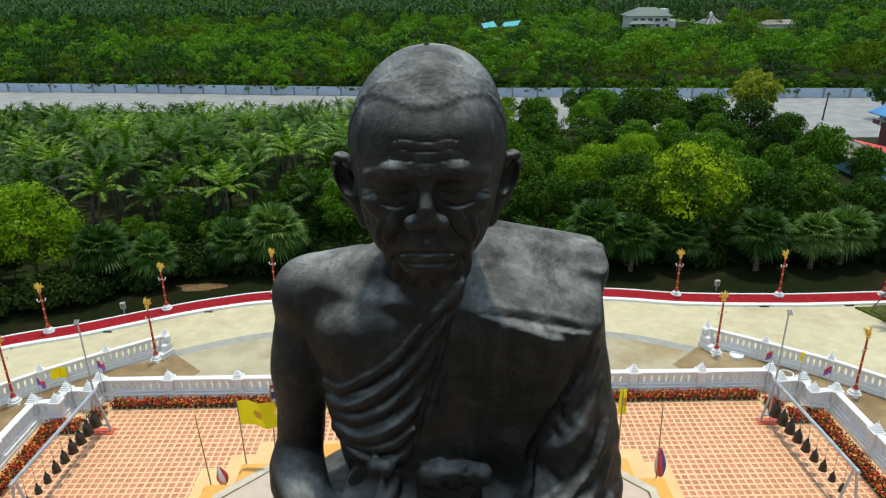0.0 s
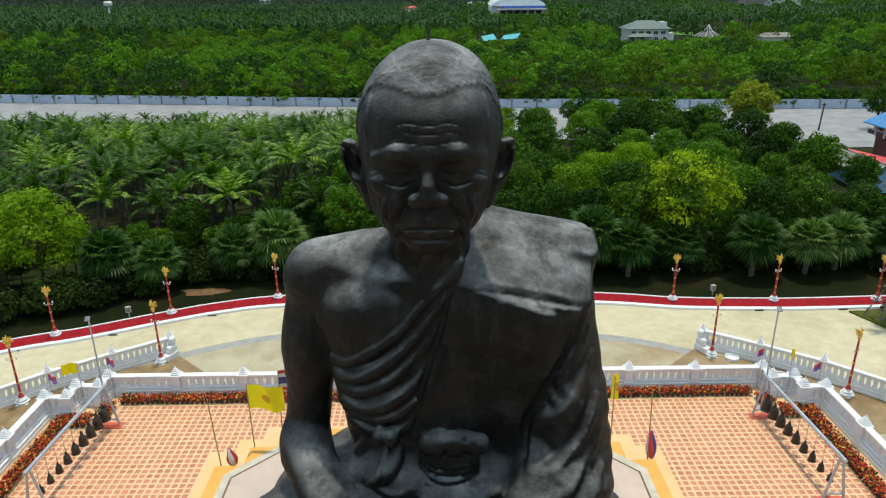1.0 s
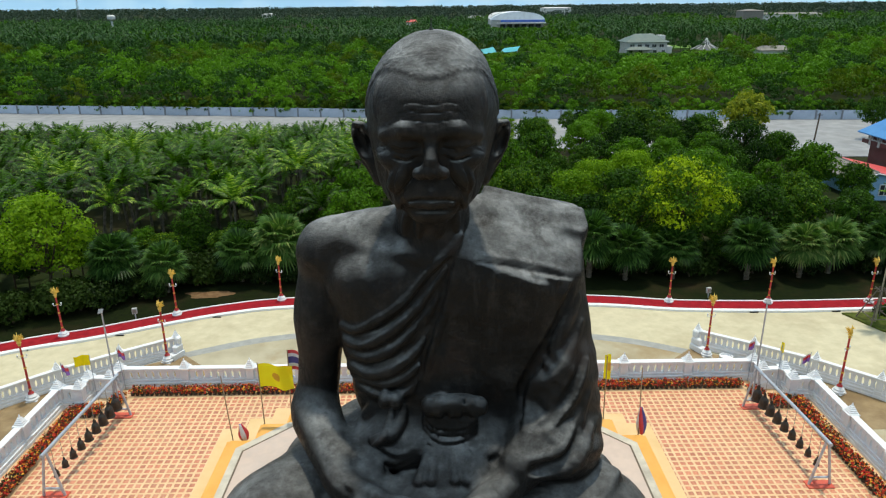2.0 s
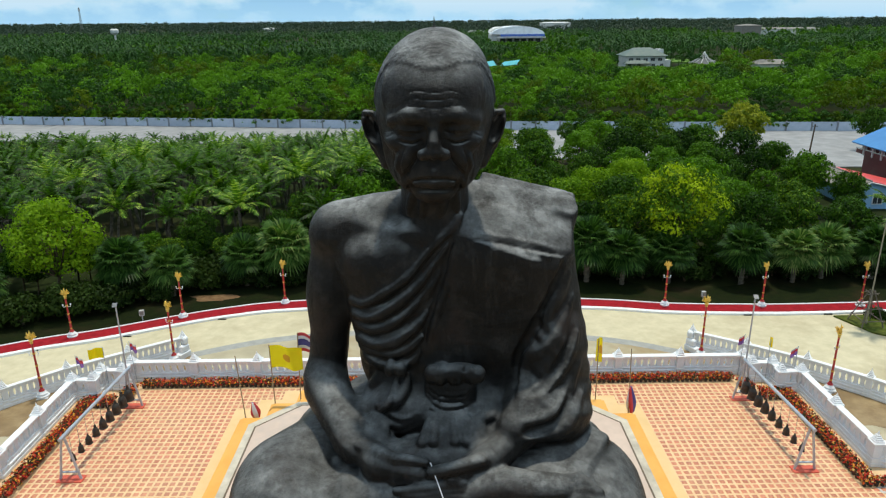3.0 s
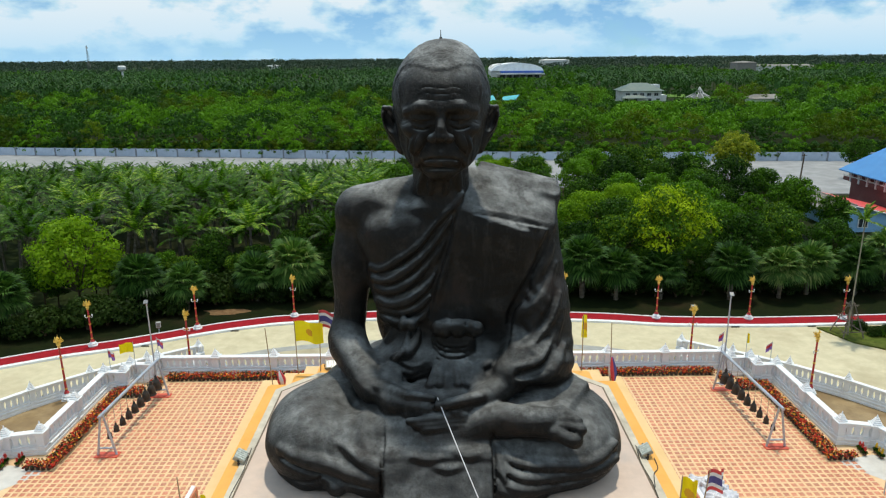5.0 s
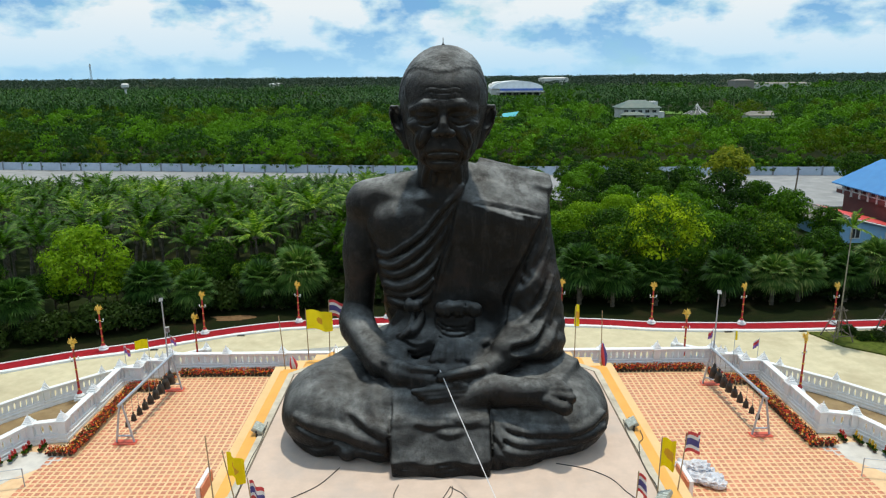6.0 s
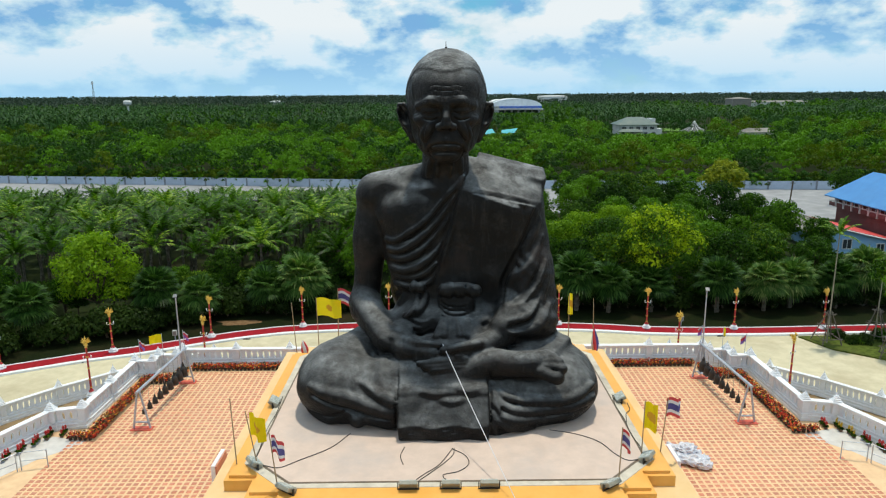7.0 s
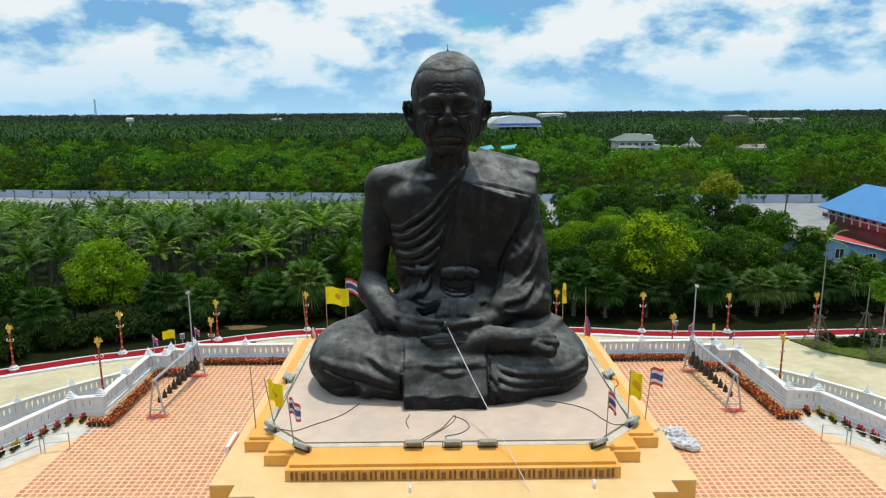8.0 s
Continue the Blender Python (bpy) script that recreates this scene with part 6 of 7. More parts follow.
# ---------------------------------------------------------------- woods and plantation out to the horizon
def woods(name, label, spots, heights, radii, per, leaf_size, material, lobes=10):
    cs, ds, ss = [], [], []
    for (x, y), h, r in zip(spots, heights, radii):
        lob = [(x + r * o * math.cos(a + x), y + r * o * math.sin(a + x), GZ + h * z, r * q) for a, z, q, o in ((0.3, 0.66, 0.40, 0.55), (2.5, 0.72, 0.38, 0.5), (4.4, 0.60, 0.40, 0.6), (1.2, 0.42, 0.36, 0.75), (5.5, 0.36, 0.38, 0.75), (3.4, 0.84, 0.36, 0.2), (3.3, 0.34, 0.34, 0.8), (1.5, 0.80, 0.3, 0.4), (2.2, 0.5, 0.36, 0.8), (0.2, 0.46, 0.34, 0.85))[:lobes]]
        c, d = crown_points(lob, per)
        cs.append(c)
        ds.append(d)
        ss.append(leaf_size * (0.4 + 0.6 * r / 4.0) * (0.6 + 0.8 * rng.random(per)))
    c, d, s = np.concatenate(cs), np.concatenate(ds), np.concatenate(ss)
    ob = new(name, array_mesh(name, leaf_sprays(c, d, s, 0.75), corners_of(len(c)), material))
    return tagged(ob, label, "woods", kind="stuff")


SIGHTS = ((89, 115, 326, -5.3), (18, 44, 316, -3.4), (54, 108, 698, -5.0), (121, 136, 326, -4.0), (147, 161, 310, -5.0), (355, 510, 880, -2.0), (-296, -284, 640, 4.0))


def cap(x, y, h):
    """Keeps trees low where the houses show over them."""
    for x0, x1, yt, z in SIGHTS:
        f = (y + 13) / (yt + 13)
        if y < yt and x0 * f - 3 < x < x1 * f + 3:
            h = min(h, 18.4 - (18.4 - z) * f - GZ)
    return h


def fence_y(x):
    return float(np.interp(x, (-260, -108, -50, -20, 16.5, 54, 93, 150, 260), (182, 158.2, 150.2, 145.5, 141.2, 137.6, 134.8, 130, 121)))


sorts = {0: ([], [], []), 1: ([], [], []), 2: ([], [], [])}
seen = []
for _ in range(5200):
    y = 148 + 185 * rng.random() ** 1.25
    x = (rng.random() - 0.5) * (1.45 * y + 60)
    if y < fence_y(x) + 2.2 or (86 < x < 118 and 318 < y < 345) or (18 < x < 46 and 310 < y < 330):
        continue
    r = 2.8 + 3.4 * rng.random() ** 1.3
    gap = r * 1.25 + 0.012 * (y - 150)
    if any((x - a) ** 2 + (y - b) ** 2 < (0.5 * (gap + g)) ** 2 for a, b, g in seen):
        continue
    seen.append((x, y, gap))
    tone = 0.5 * noise.noise((x * 0.03, y * 0.03, 1.0)) + 0.9 * (rng.random() - 0.5)
    sort = sorts[1 if tone < -0.13 else 2 if tone > 0.30 else 0]
    sort[0].append((x, y))
    sort[1].append(cap(x, y, min(4.6 + 0.95 * r + 1.6 * rng.random(), 11.0)))
    sort[2].append(r)
for i in range(280):
    x = -150 + 265 * (i + rng.random()) / 280
    sort = sorts[int(rng.integers(3))]
    sort[0].append((x, fence_y(x) + 1.6 + rng.random()))
    sort[1].append(2.6 + 2.6 * rng.random())
    sort[2].append(1.5 + 0.8 * rng.random())
woods("woods", "dense bright green woodland behind the long fence", *sorts[0], 540, 0.31, WOODS)
woods("dark_woods", "dark green trees among the woodland", *sorts[1], 540, 0.31, WOODS_DARK)
woods("olive_woods", "yellowish green trees among the woodland", *sorts[2], 540, 0.31, WOODS_OLIVE)

spots, hs, rs = [], [], []
d = 322.0
while d < 4300:
    gap = 7.2 + (d - 320) * 0.012
    width = 1.42 * d + 80
    for x in np.arange(-width / 2, width / 2, gap):
        xx, yy = x + gap * 0.9 * (rng.random() - 0.5), d + gap * 1.6 * (rng.random() - 0.5)
        clump = noise.noise((xx * 0.006, yy * 0.0035, 2.0)) + 0.5 * noise.noise((xx * 0.03, yy * 0.012, 5.0))
        if clump < -0.28 or (85 < xx < 118 and yy < 345) or (52 < xx < 112 and 640 < yy < 760) or (14 < xx < 48 and yy < 332) or (330 < xx < 420 and 820 < yy < 950):
            continue
        spots.append((xx, yy))
        hs.append(cap(xx, yy, (6.0 + 5.0 * rng.random() ** 2 + 3.0 * max(0, clump)) * (1 + 0.00005 * d)))
        rs.append(gap * 0.46 * (0.7 + 0.6 * rng.random()))
    d += gap * 1.75
def orchard(p):
    """Patches of lighter, fresher trees among the plantations."""
    return noise.noise((p[0] * 0.007 + (9.0 if p[0] > 0 else 0.0), p[1] * 0.0032, 8.0)) > (-0.02 if p[0] > 40 else 0.30)


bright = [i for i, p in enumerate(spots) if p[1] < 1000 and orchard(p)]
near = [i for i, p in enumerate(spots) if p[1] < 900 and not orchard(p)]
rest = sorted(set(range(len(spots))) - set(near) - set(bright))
for name, label, keep, mat, per in (("far_woods", "palm plantations and woods beyond the houses", near, FAR_WOODS, 38), ("far_orchards", "fresh green orchards between the plantations", bright, WOODS, 36), ("horizon_woods", "woods reaching to the horizon, distance haze put into their colour", rest, HAZED_WOODS, 14)):
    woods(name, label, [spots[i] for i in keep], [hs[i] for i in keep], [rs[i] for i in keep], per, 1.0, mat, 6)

# coconut palms of the plantation beyond the woods, star-shaped crowns on thin trunks
verts = []
for _ in range(2300):
    y = 315 + 520 * rng.random() ** 1.3
    x = (rng.random() - 0.5) * (1.45 * y + 40)
    if (85 < x < 116 and y < 345) or (60 < x < 108 and 650 < y < 760) or (x > 20 and y < 345 and rng.random() < 0.8):
        continue
    if orchard((x, y)) and rng.random() < 0.75:
        continue
    h, r = cap(x, y, 9.0 + 3.5 * rng.random() + 3.0) - 3.0, 3.9 + 1.2 * rng.random()
    if h < 2.5:
        continue
    t = np.array([x, y, GZ + h])
    w = np.array([0.16, 0, 0])
    b = np.array([x, y, GZ])
    verts += [b - w, b + w, t + w, t - w]
    for i in range(9):
        a = 0.7 * i + rng.random()
        up = 0.9 - 1.3 * rng.random()
        dv = np.array([math.cos(a) * math.cos(up), math.sin(a) * math.cos(up), math.sin(up)])
        sv = np.array([-math.sin(a), math.cos(a), 0]) * 0.42
        m = t + dv * r * 0.55
        e = t + dv * r + np.array([0, 0, -0.32 * r])
        verts += [t - sv * 0.2, m - sv, m + sv, t + sv * 0.2, m - sv, e, e, m + sv]
v = np.array(verts)
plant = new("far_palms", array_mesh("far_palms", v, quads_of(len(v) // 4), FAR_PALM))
tagged(plant, "coconut palms of a plantation beyond the woods", "palms", kind="stuff")

# ---------------------------------------------------------------- fence
fence = thing("fence", "long pale blue-grey panel fence behind the yard", "fence", kind="structure")
bm = box(bmesh.new(), -2.6, -0.04, 0.05, 2.6, 0.04, 2.0)
for i in range(1, 5):
    box(bm, -2.6, -0.06, 0.05 + 0.39 * i - 0.015, 2.6, -0.04, 0.05 + 0.39 * i + 0.015)
panel_me = to_mesh("panel", bm, FENCE)
post_me = to_mesh("post", box(bmesh.new(), -0.17, -0.2, 0, 0.17, 0.14, 2.15), FENCE_POST)
x = -172.0
while x < 140:
    y0, y1 = fence_y(x), fence_y(x + 5.45)
    a = math.atan2(y1 - y0, 5.45)
    shared("panel", panel_me, fence, Matrix.Translation((x + 2.72, (y0 + y1) / 2, GZ)) @ Matrix.Rotation(a, 4, "Z"))
    shared("post", post_me, fence, Matrix.Translation((x, y0, GZ)))
    x += 5.45 * math.cos(a)

# ---------------------------------------------------------------- buildings
BLUE_ROOF = surface("blue_roof_sheet", (0.05, 0.22, 0.52), (0.08, 0.28, 0.60), 0.5, grain=0.8, stain=0.2, stain_amount=0.2, stain_colour=(0.05, 0.16, 0.36))
RED_ROOF = surface("red_roof_sheet", (0.58, 0.05, 0.05), (0.68, 0.08, 0.07), 0.5, grain=0.8, stain=0.2, stain_amount=0.25, stain_colour=(0.45, 0.08, 0.06))
BLUE_WALL = surface("light_blue_wall", (0.22, 0.44, 0.68), (0.28, 0.50, 0.74), 0.7, grain=1.0, stain=0.3)
MAROON = surface("maroon_wall", (0.12, 0.03, 0.03), (0.18, 0.05, 0.05), 0.7)
OFFWHITE = surface("offwhite_wall", (0.62, 0.63, 0.62), (0.72, 0.73, 0.72), 0.7, grain=0.6, stain=0.2, stain_amount=0.3)
GREEN_ROOF = surface("grey_green_roof", (0.07, 0.115, 0.105), (0.115, 0.165, 0.145), 0.6, grain=0.6)
TEAL_ROOF = surface("teal_roof", (0.05, 0.36, 0.42), (0.09, 0.46, 0.52), 0.7, grain=0.4)
GREY_ROOF = surface("grey_roof_sheet", (0.17, 0.16, 0.14), (0.25, 0.235, 0.21), 0.7, grain=0.5, stain=0.1)
HALL_ROOF = surface("white_roof_sheet", (0.74, 0.80, 0.86), (0.82, 0.88, 0.92), 0.6, grain=0.5)
DEEP_BLUE = surface("deep_blue_fascia", (0.03, 0.10, 0.42), (0.05, 0.14, 0.50), 0.5)
SLATE = surface("slate_panel", (0.05, 0.06, 0.065), (0.085, 0.095, 0.10), 0.7, grain=0.5)
DARK_GLASS = surface("dark_window", (0.02, 0.025, 0.03), (0.05, 0.06, 0.07), 0.15)


def hip_roof(bm, x0, y0, x1, y1, z, rise, inset, thick=0.15):
    lo = [bm.verts.new(p) for p in ((x0, y0, z), (x1, y0, z), (x1, y1, z), (x0, y1, z))]
    if (x1 - x0) > (y1 - y0):
        ym = (y0 + y1) / 2
        r = [bm.verts.new((x0 + inset, ym, z + rise)), bm.verts.new((x1 - inset, ym, z + rise))]
        faces = ((0, 1, "b", "a"), (1, 2, "b"), (2, 3, "a", "b"), (3, 0, "a"))
    else:
        xm = (x0 + x1) / 2
        r = [bm.verts.new((xm, y0 + inset, z + rise)), bm.verts.new((xm, y1 - inset, z + rise))]
        faces = ((0, 1, "a"), (1, 2, "b", "a"), (2, 3, "b"), (3, 0, "a", "b"))
    pick = {"a": r[0], "b": r[1]}
    for f in faces:
        bm.faces.new([pick[i] if isinstance(i, str) else lo[i] for i in f])
    base = [bm.verts.new((v.co.x, v.co.y, z - thick)) for v in lo]
    for i in range(4):
        bm.faces.new((base[i], base[(i + 1) % 4], lo[(i + 1) % 4], lo[i]))
    bm.faces.new(base[::-1])
    return bm


def slope_sheet(bm, a, b, c, d, thick=0.12, ribs=0):
    """A tilted roof sheet on four corners, with standing ribs along its fall."""
    top = [Vector(p) for p in (a, b, c, d)]
    n = (top[1] - top[0]).cross(top[3] - top[0]).normalized()
    v = [bm.verts.new(p) for p in top] + [bm.verts.new(p - n * thick) for p in top]
    for f in ((0, 1, 2, 3), (7, 6, 5, 4), (0, 4, 5, 1), (1, 5, 6, 2), (2, 6, 7, 3), (3, 7, 4, 0)):
        bm.faces.new([v[i] for i in f])
    for i in range(1, ribs):
        f = i / ribs
        rod(bm, top[0].lerp(top[1], f) + n * 0.02, top[3].lerp(top[2], f) + n * 0.02, 0.05, 0.05, 4)
    return bm


def window(parent, x, y, z, w, h, turn=0.0):
    m = pose(x, y, z, 0, 0, turn)
    f = new("window")
    f.parent = parent
    f.matrix_basis = m
    f.empty_display_size = 0.2
    bm = bmesh.new()
    for x0, z0, x1, z1 in ((-w / 2, 0, -w / 2 + 0.1, h), (w / 2 - 0.1, 0, w / 2, h), (-w / 2 + 0.1, 0, w / 2 - 0.1, 0.1), (-w / 2 + 0.1, h - 0.1, w / 2 - 0.1, h), (-0.04, 0.1, 0.04, h - 0.1)):
        box(bm, x0, -0.10, z0, x1, 0.02, z1)
    part("frame", bm, OFFWHITE, f)
    part("pane", box(bmesh.new(), -w / 2 + 0.1, -0.05, 0.1, w / 2 - 0.1, 0.0, h - 0.1), DARK_GLASS, f)


# house with the blue roof beside the road
h = thing("house", "two-storey house with bright blue roof and maroon gallery", "house")
part("wall", box(bmesh.new(), 66.4, 67.2, GZ - 0.2, 73.6, 90.6, -0.92), MAROON, h)
part("roof", hip_roof(bmesh.new(), 64.8, 65.6, 75.2, 91.8, -0.75, 4.2, 4.0), BLUE_ROOF, h, "bright blue sheet-metal hip roof")
for i in range(11):
    y = 67.6 + i * 2.2
    part("gallery_post", box(bmesh.new(), 65.5, y - 0.12, -2.5, 65.74, y + 0.12, -0.92), OFFWHITE, h)
    part("gallery_rail", box(bmesh.new(), 65.56, y + 0.14, -1.72, 65.68, y + 2.04, -1.60), OFFWHITE, h)
    part("gallery_board", box(bmesh.new(), 65.58, y + 0.3, -2.4, 65.66, y + 1.9, -1.80), MAROON, h)
    window(h, 66.38, y + 1.1, -2.2, 1.1, 1.0, -90)
h = thing("annex", "light blue gabled annex with red and grey sheet roof slopes", "annex")
bm = prism(bmesh.new(), [(54.75, GZ - 0.2), (65.3, GZ - 0.2), (65.3, -4.72), (56.0, -2.52), (54.75, -3.22)], 72.0, 82.0)
for v in bm.verts:
    v.co = (v.co.x, v.co.z, v.co.y)
bmesh.ops.reverse_faces(bm, faces=bm.faces)
part("wall", bm, BLUE_WALL, h, "light blue rendered wall")
part("roof", slope_sheet(bmesh.new(), (56.03, 71.5, -2.40), (65.9, 71.5, -4.74), (65.9, 82.6, -4.74), (56.03, 82.6, -2.40)), RED_ROOF, h, "red sheet-metal roof slope")
part("roof", slope_sheet(bmesh.new(), (53.6, 71.5, -3.72), (55.97, 71.5, -2.40), (55.97, 82.6, -2.40), (53.6, 82.6, -3.72)), GREY_ROOF, h, "weathered grey sheet roof slope")
part("ridge_cap", rod(bmesh.new(), (56.0, 71.4, -2.36), (56.0, 82.7, -2.36), 0.10, 0.10, 6), GREY_ROOF, h)
for p, q in (((56.0, 71.46, -2.56), (65.9, 71.46, -4.90)), ((53.6, 71.46, -3.88), (56.0, 71.46, -2.56))):
    part("fascia", rod(bmesh.new(), p, q, 0.10, 0.10, 4), OFFWHITE, h, "white fascia board")
window(h, 57.5, 71.98, -5.6, 1.4, 1.5)
window(h, 62.3, 71.98, -6.0, 1.2, 1.2)

# two-storey white house with a grey-green roof
h = thing("house", "white two-storey house with grey-green hip roofs", "house")
part("wall", box(bmesh.new(), 91.6, 328, GZ - 0.2, 110.6, 342, 0.0), OFFWHITE, h)
part("roof", hip_roof(bmesh.new(), 90.4, 326.6, 111.6, 343, 0.1, 3.6, 6.5), GREEN_ROOF, h)
part("porch_roof", hip_roof(bmesh.new(), 90.0, 323.5, 103.0, 328, -3.2, 1.4, 3.0), GREEN_ROOF, h)
part("side_wall", box(bmesh.new(), 110.6, 329, GZ, 113.5, 340, -2.0), OFFWHITE, h)
part("stair_tower", box(bmesh.new(), 108.0, 331, 0.0, 110.4, 338, 3.0), OFFWHITE, h)
for x in (94, 97.5, 101, 104.5, 108):
    window(h, x, 327.97, -2.4, 2.2, 1.5)
for x in (93.5, 98, 105, 109):
    window(h, x, 327.97, GZ + 1.0, 1.8, 1.6)

# arched sports hall
h = thing("sports_hall", "large white hall with a white arched roof and blue fascia", "hall")
part("wall", box(bmesh.new(), 55, 700, GZ, 106, 740, 2.2), OFFWHITE, h)
bm = bmesh.new()
n = 18
ring = []
for i in range(n + 1):
    a = math.pi * i / n
    ring.append((81.5 - 26 * math.cos(a), 2.6 + 7.6 * math.sin(a)))
lo = [bm.verts.new((x, 697, z)) for x, z in ring]
hi = [bm.verts.new((x, 742, z)) for x, z in ring]
for i in range(n):
    bm.faces.new((lo[i], lo[i + 1], hi[i + 1], hi[i])).smooth = True
bm.faces.new(lo[::-1])
bm.faces.new(hi)
part("roof", bm, HALL_ROOF, h)
part("fascia", box(bmesh.new(), 64, 696.4, 0.6, 107.5, 697, 2.6), DEEP_BLUE, h)
part("canopy", box(bmesh.new(), 60, 690, -0.8, 108, 697, 0.1), OFFWHITE, h)
for i in range(6):
    part("doorway", box(bmesh.new(), 64 + i * 7, 699.6, GZ, 69 + i * 7, 699.96, -1.6), DARK_GLASS, h)
bm = bmesh.new()
ring = [(67 - 11 * math.cos(math.pi * i / 12), 3.2 + 6.0 * math.sin(math.pi * i / 12)) for i in range(13)]
lo = [bm.verts.new((x, 712, z)) for x, z in ring]
hi = [bm.verts.new((x, 760, z)) for x, z in ring]
for i in range(12):
    bm.faces.new((lo[i], lo[i + 1], hi[i + 1], hi[i])).smooth = True
bm.faces.new(lo[::-1])
bm.faces.new(hi)
part("side_roof", bm, OFFWHITE, h, "white arched side roof")

# teal canopies, tent, hut and far sheds
for x, y, w, t in ((24.5, 316, 6, 12), (35, 322, 8, -24)):
    c = thing("canopy", "turquoise sheet canopy on thin posts among trees", "canopy", "turquoise canopies", at=pose(x, y, GZ, 0, 0, t))
    part("roof", slope_sheet(bmesh.new(), (-w / 2, -2.8, 2.5), (w / 2, -2.8, 3.2), (w / 2, 2.8, 5.2), (-w / 2, 2.8, 4.2)), TEAL_ROOF, c)
    for px in (-w / 2 + 0.4, w / 2 - 0.4):
        part("post", rod(bmesh.new(), (px, 0, 0), (px, 0, 3.2 if px < 0 else 4.0), 0.1, 0.1, 6), OFFWHITE, c)
c = thing("tent", "grey-green conical pavilion roof with white ribs", "tent", at=pose(128.5, 326, GZ))
for i in range(12):
    bm = bmesh.new()
    a0, a1 = 2 * math.pi * i / 12, 2 * math.pi * (i + 1) / 12
    v = [bm.verts.new((7 * math.cos(a0), 7 * math.sin(a0), 2.6)), bm.verts.new((7 * math.cos(a1), 7 * math.sin(a1), 2.6)), bm.verts.new((2 * math.cos(a1), 2 * math.sin(a1), 5.0)), bm.verts.new((2 * math.cos(a0), 2 * math.sin(a0), 5.0)), bm.verts.new((0, 0, 8.0))]
    bm.faces.new(v[:4])
    bm.faces.new((v[3], v[2], v[4]))
    part("roof_panel", bm, SLATE, c)
    part("rib", rod(rod(bmesh.new(), (7 * math.cos(a0), 7 * math.sin(a0), 2.7), (2 * math.cos(a0), 2 * math.sin(a0), 5.1), 0.11, 0.11, 5), (2 * math.cos(a0), 2 * math.sin(a0), 5.1), (0, 0, 8.1), 0.11, 0.1, 5), OFFWHITE, c)
part("post", rod(bmesh.new(), (0, 0, 0), (0, 0, 7.9), 0.2, 0.15, 8), GREY_ROOF, c)
for x, y, w, l, hh, mt, lab in ((154, 312, 14, 8, 4.6, GREY_ROOF, "low hut with a weathered grey roof"), (392, 890, 24, 24, 14, GREY_ROOF, "tall grey warehouse among far trees"), (455, 930, 90, 16, 9, GREY_ROOF, "long low white shed among far trees"), (60, 1050, 24, 20, 7, OFFWHITE, "long white building near the horizon"),
                                 (150, 1150, 40, 20, 6.0, OFFWHITE, "long white building near the horizon"), (-345, 1500, 26, 30, 8.5, OFFWHITE, "long white building near the horizon"), (250, 1500, 60, 30, 15, OFFWHITE, "long white building near the horizon"), (-20, 620, 10, 8, 11, RED_ROOF, "small house with a red roof far off")):
    c = thing("far_building", lab, "building", "far buildings", at=pose(x, y, GZ))
    part("wall", box(bmesh.new(), -w / 2, -l / 2, 0, w / 2, l / 2, hh - 1.4), GREY_ROOF if hh == 14 else OFFWHITE, c)
    part("roof", hip_roof(bmesh.new(), -w / 2 - 0.8, -l / 2 - 0.8, w / 2 + 0.8, l / 2 + 0.8, hh - 1.4, 1.8, min(w, l) * 0.35), mt, c)
w = thing("water_tower", "white mushroom-shaped water tower above the plantation", "water tower", at=pose(-290, 640, GZ))
part("stem", rod(bmesh.new(), (0, 0, 0), (0, 0, 13), 1.0, 0.9, 10), OFFWHITE, w)
part("tank", lathe(bmesh.new(), [(1.2, 12.5), (3.4, 14), (3.6, 16.5), (2.2, 17.6)], 14), OFFWHITE, w)
w = thing("radio_mast", "thin lattice radio mast on the horizon", "mast", at=pose(-640, 1300, GZ))
for sx, sy in ((-1, -1), (1, -1), (1, 1), (-1, 1)):
    part("leg", rod(bmesh.new(), (sx * 2.0, sy * 2.0, 0), (sx * 0.5, sy * 0.5, 48), 0.3, 0.2, 5), GREY_ROOF, w)
for i in range(12):
    z, s = 3 + 3.8 * i, 2.0 - 0.125 * (0.8 + i)
    part("brace", rod(bmesh.new(), (-s, -s, z), (s, -s, z + 3.0), 0.15, 0.15, 4), GREY_ROOF, w)
part("antenna", box(bmesh.new(), -1.4, -1.0, 42, 1.4, 1.0, 46), OFFWHITE, w)
p = thing("utility_pole", "leaning dark concrete pole at the yard edge", "pole", at=pose(69.5, 112, GZ, 0, 3, 0))
part("shaft", rod(bmesh.new(), (0, 0, -0.2), (0, 0, 5.0), 0.16, 0.12, 8), BARK, p)
part("cross_arm", box(bmesh.new(), -0.5, -0.05, 4.6, 0.5, 0.05, 4.72), BARK, p)
bm = bmesh.new()
ribbon(bm, [(45, 372), (140, 372)], [(50, 400), (160, 400)], GZ - 0.1, GZ + 0.6)
tagged(part("clearing", bm, FIELD), "bright grassy clearing beyond the houses", "field", kind="structure")


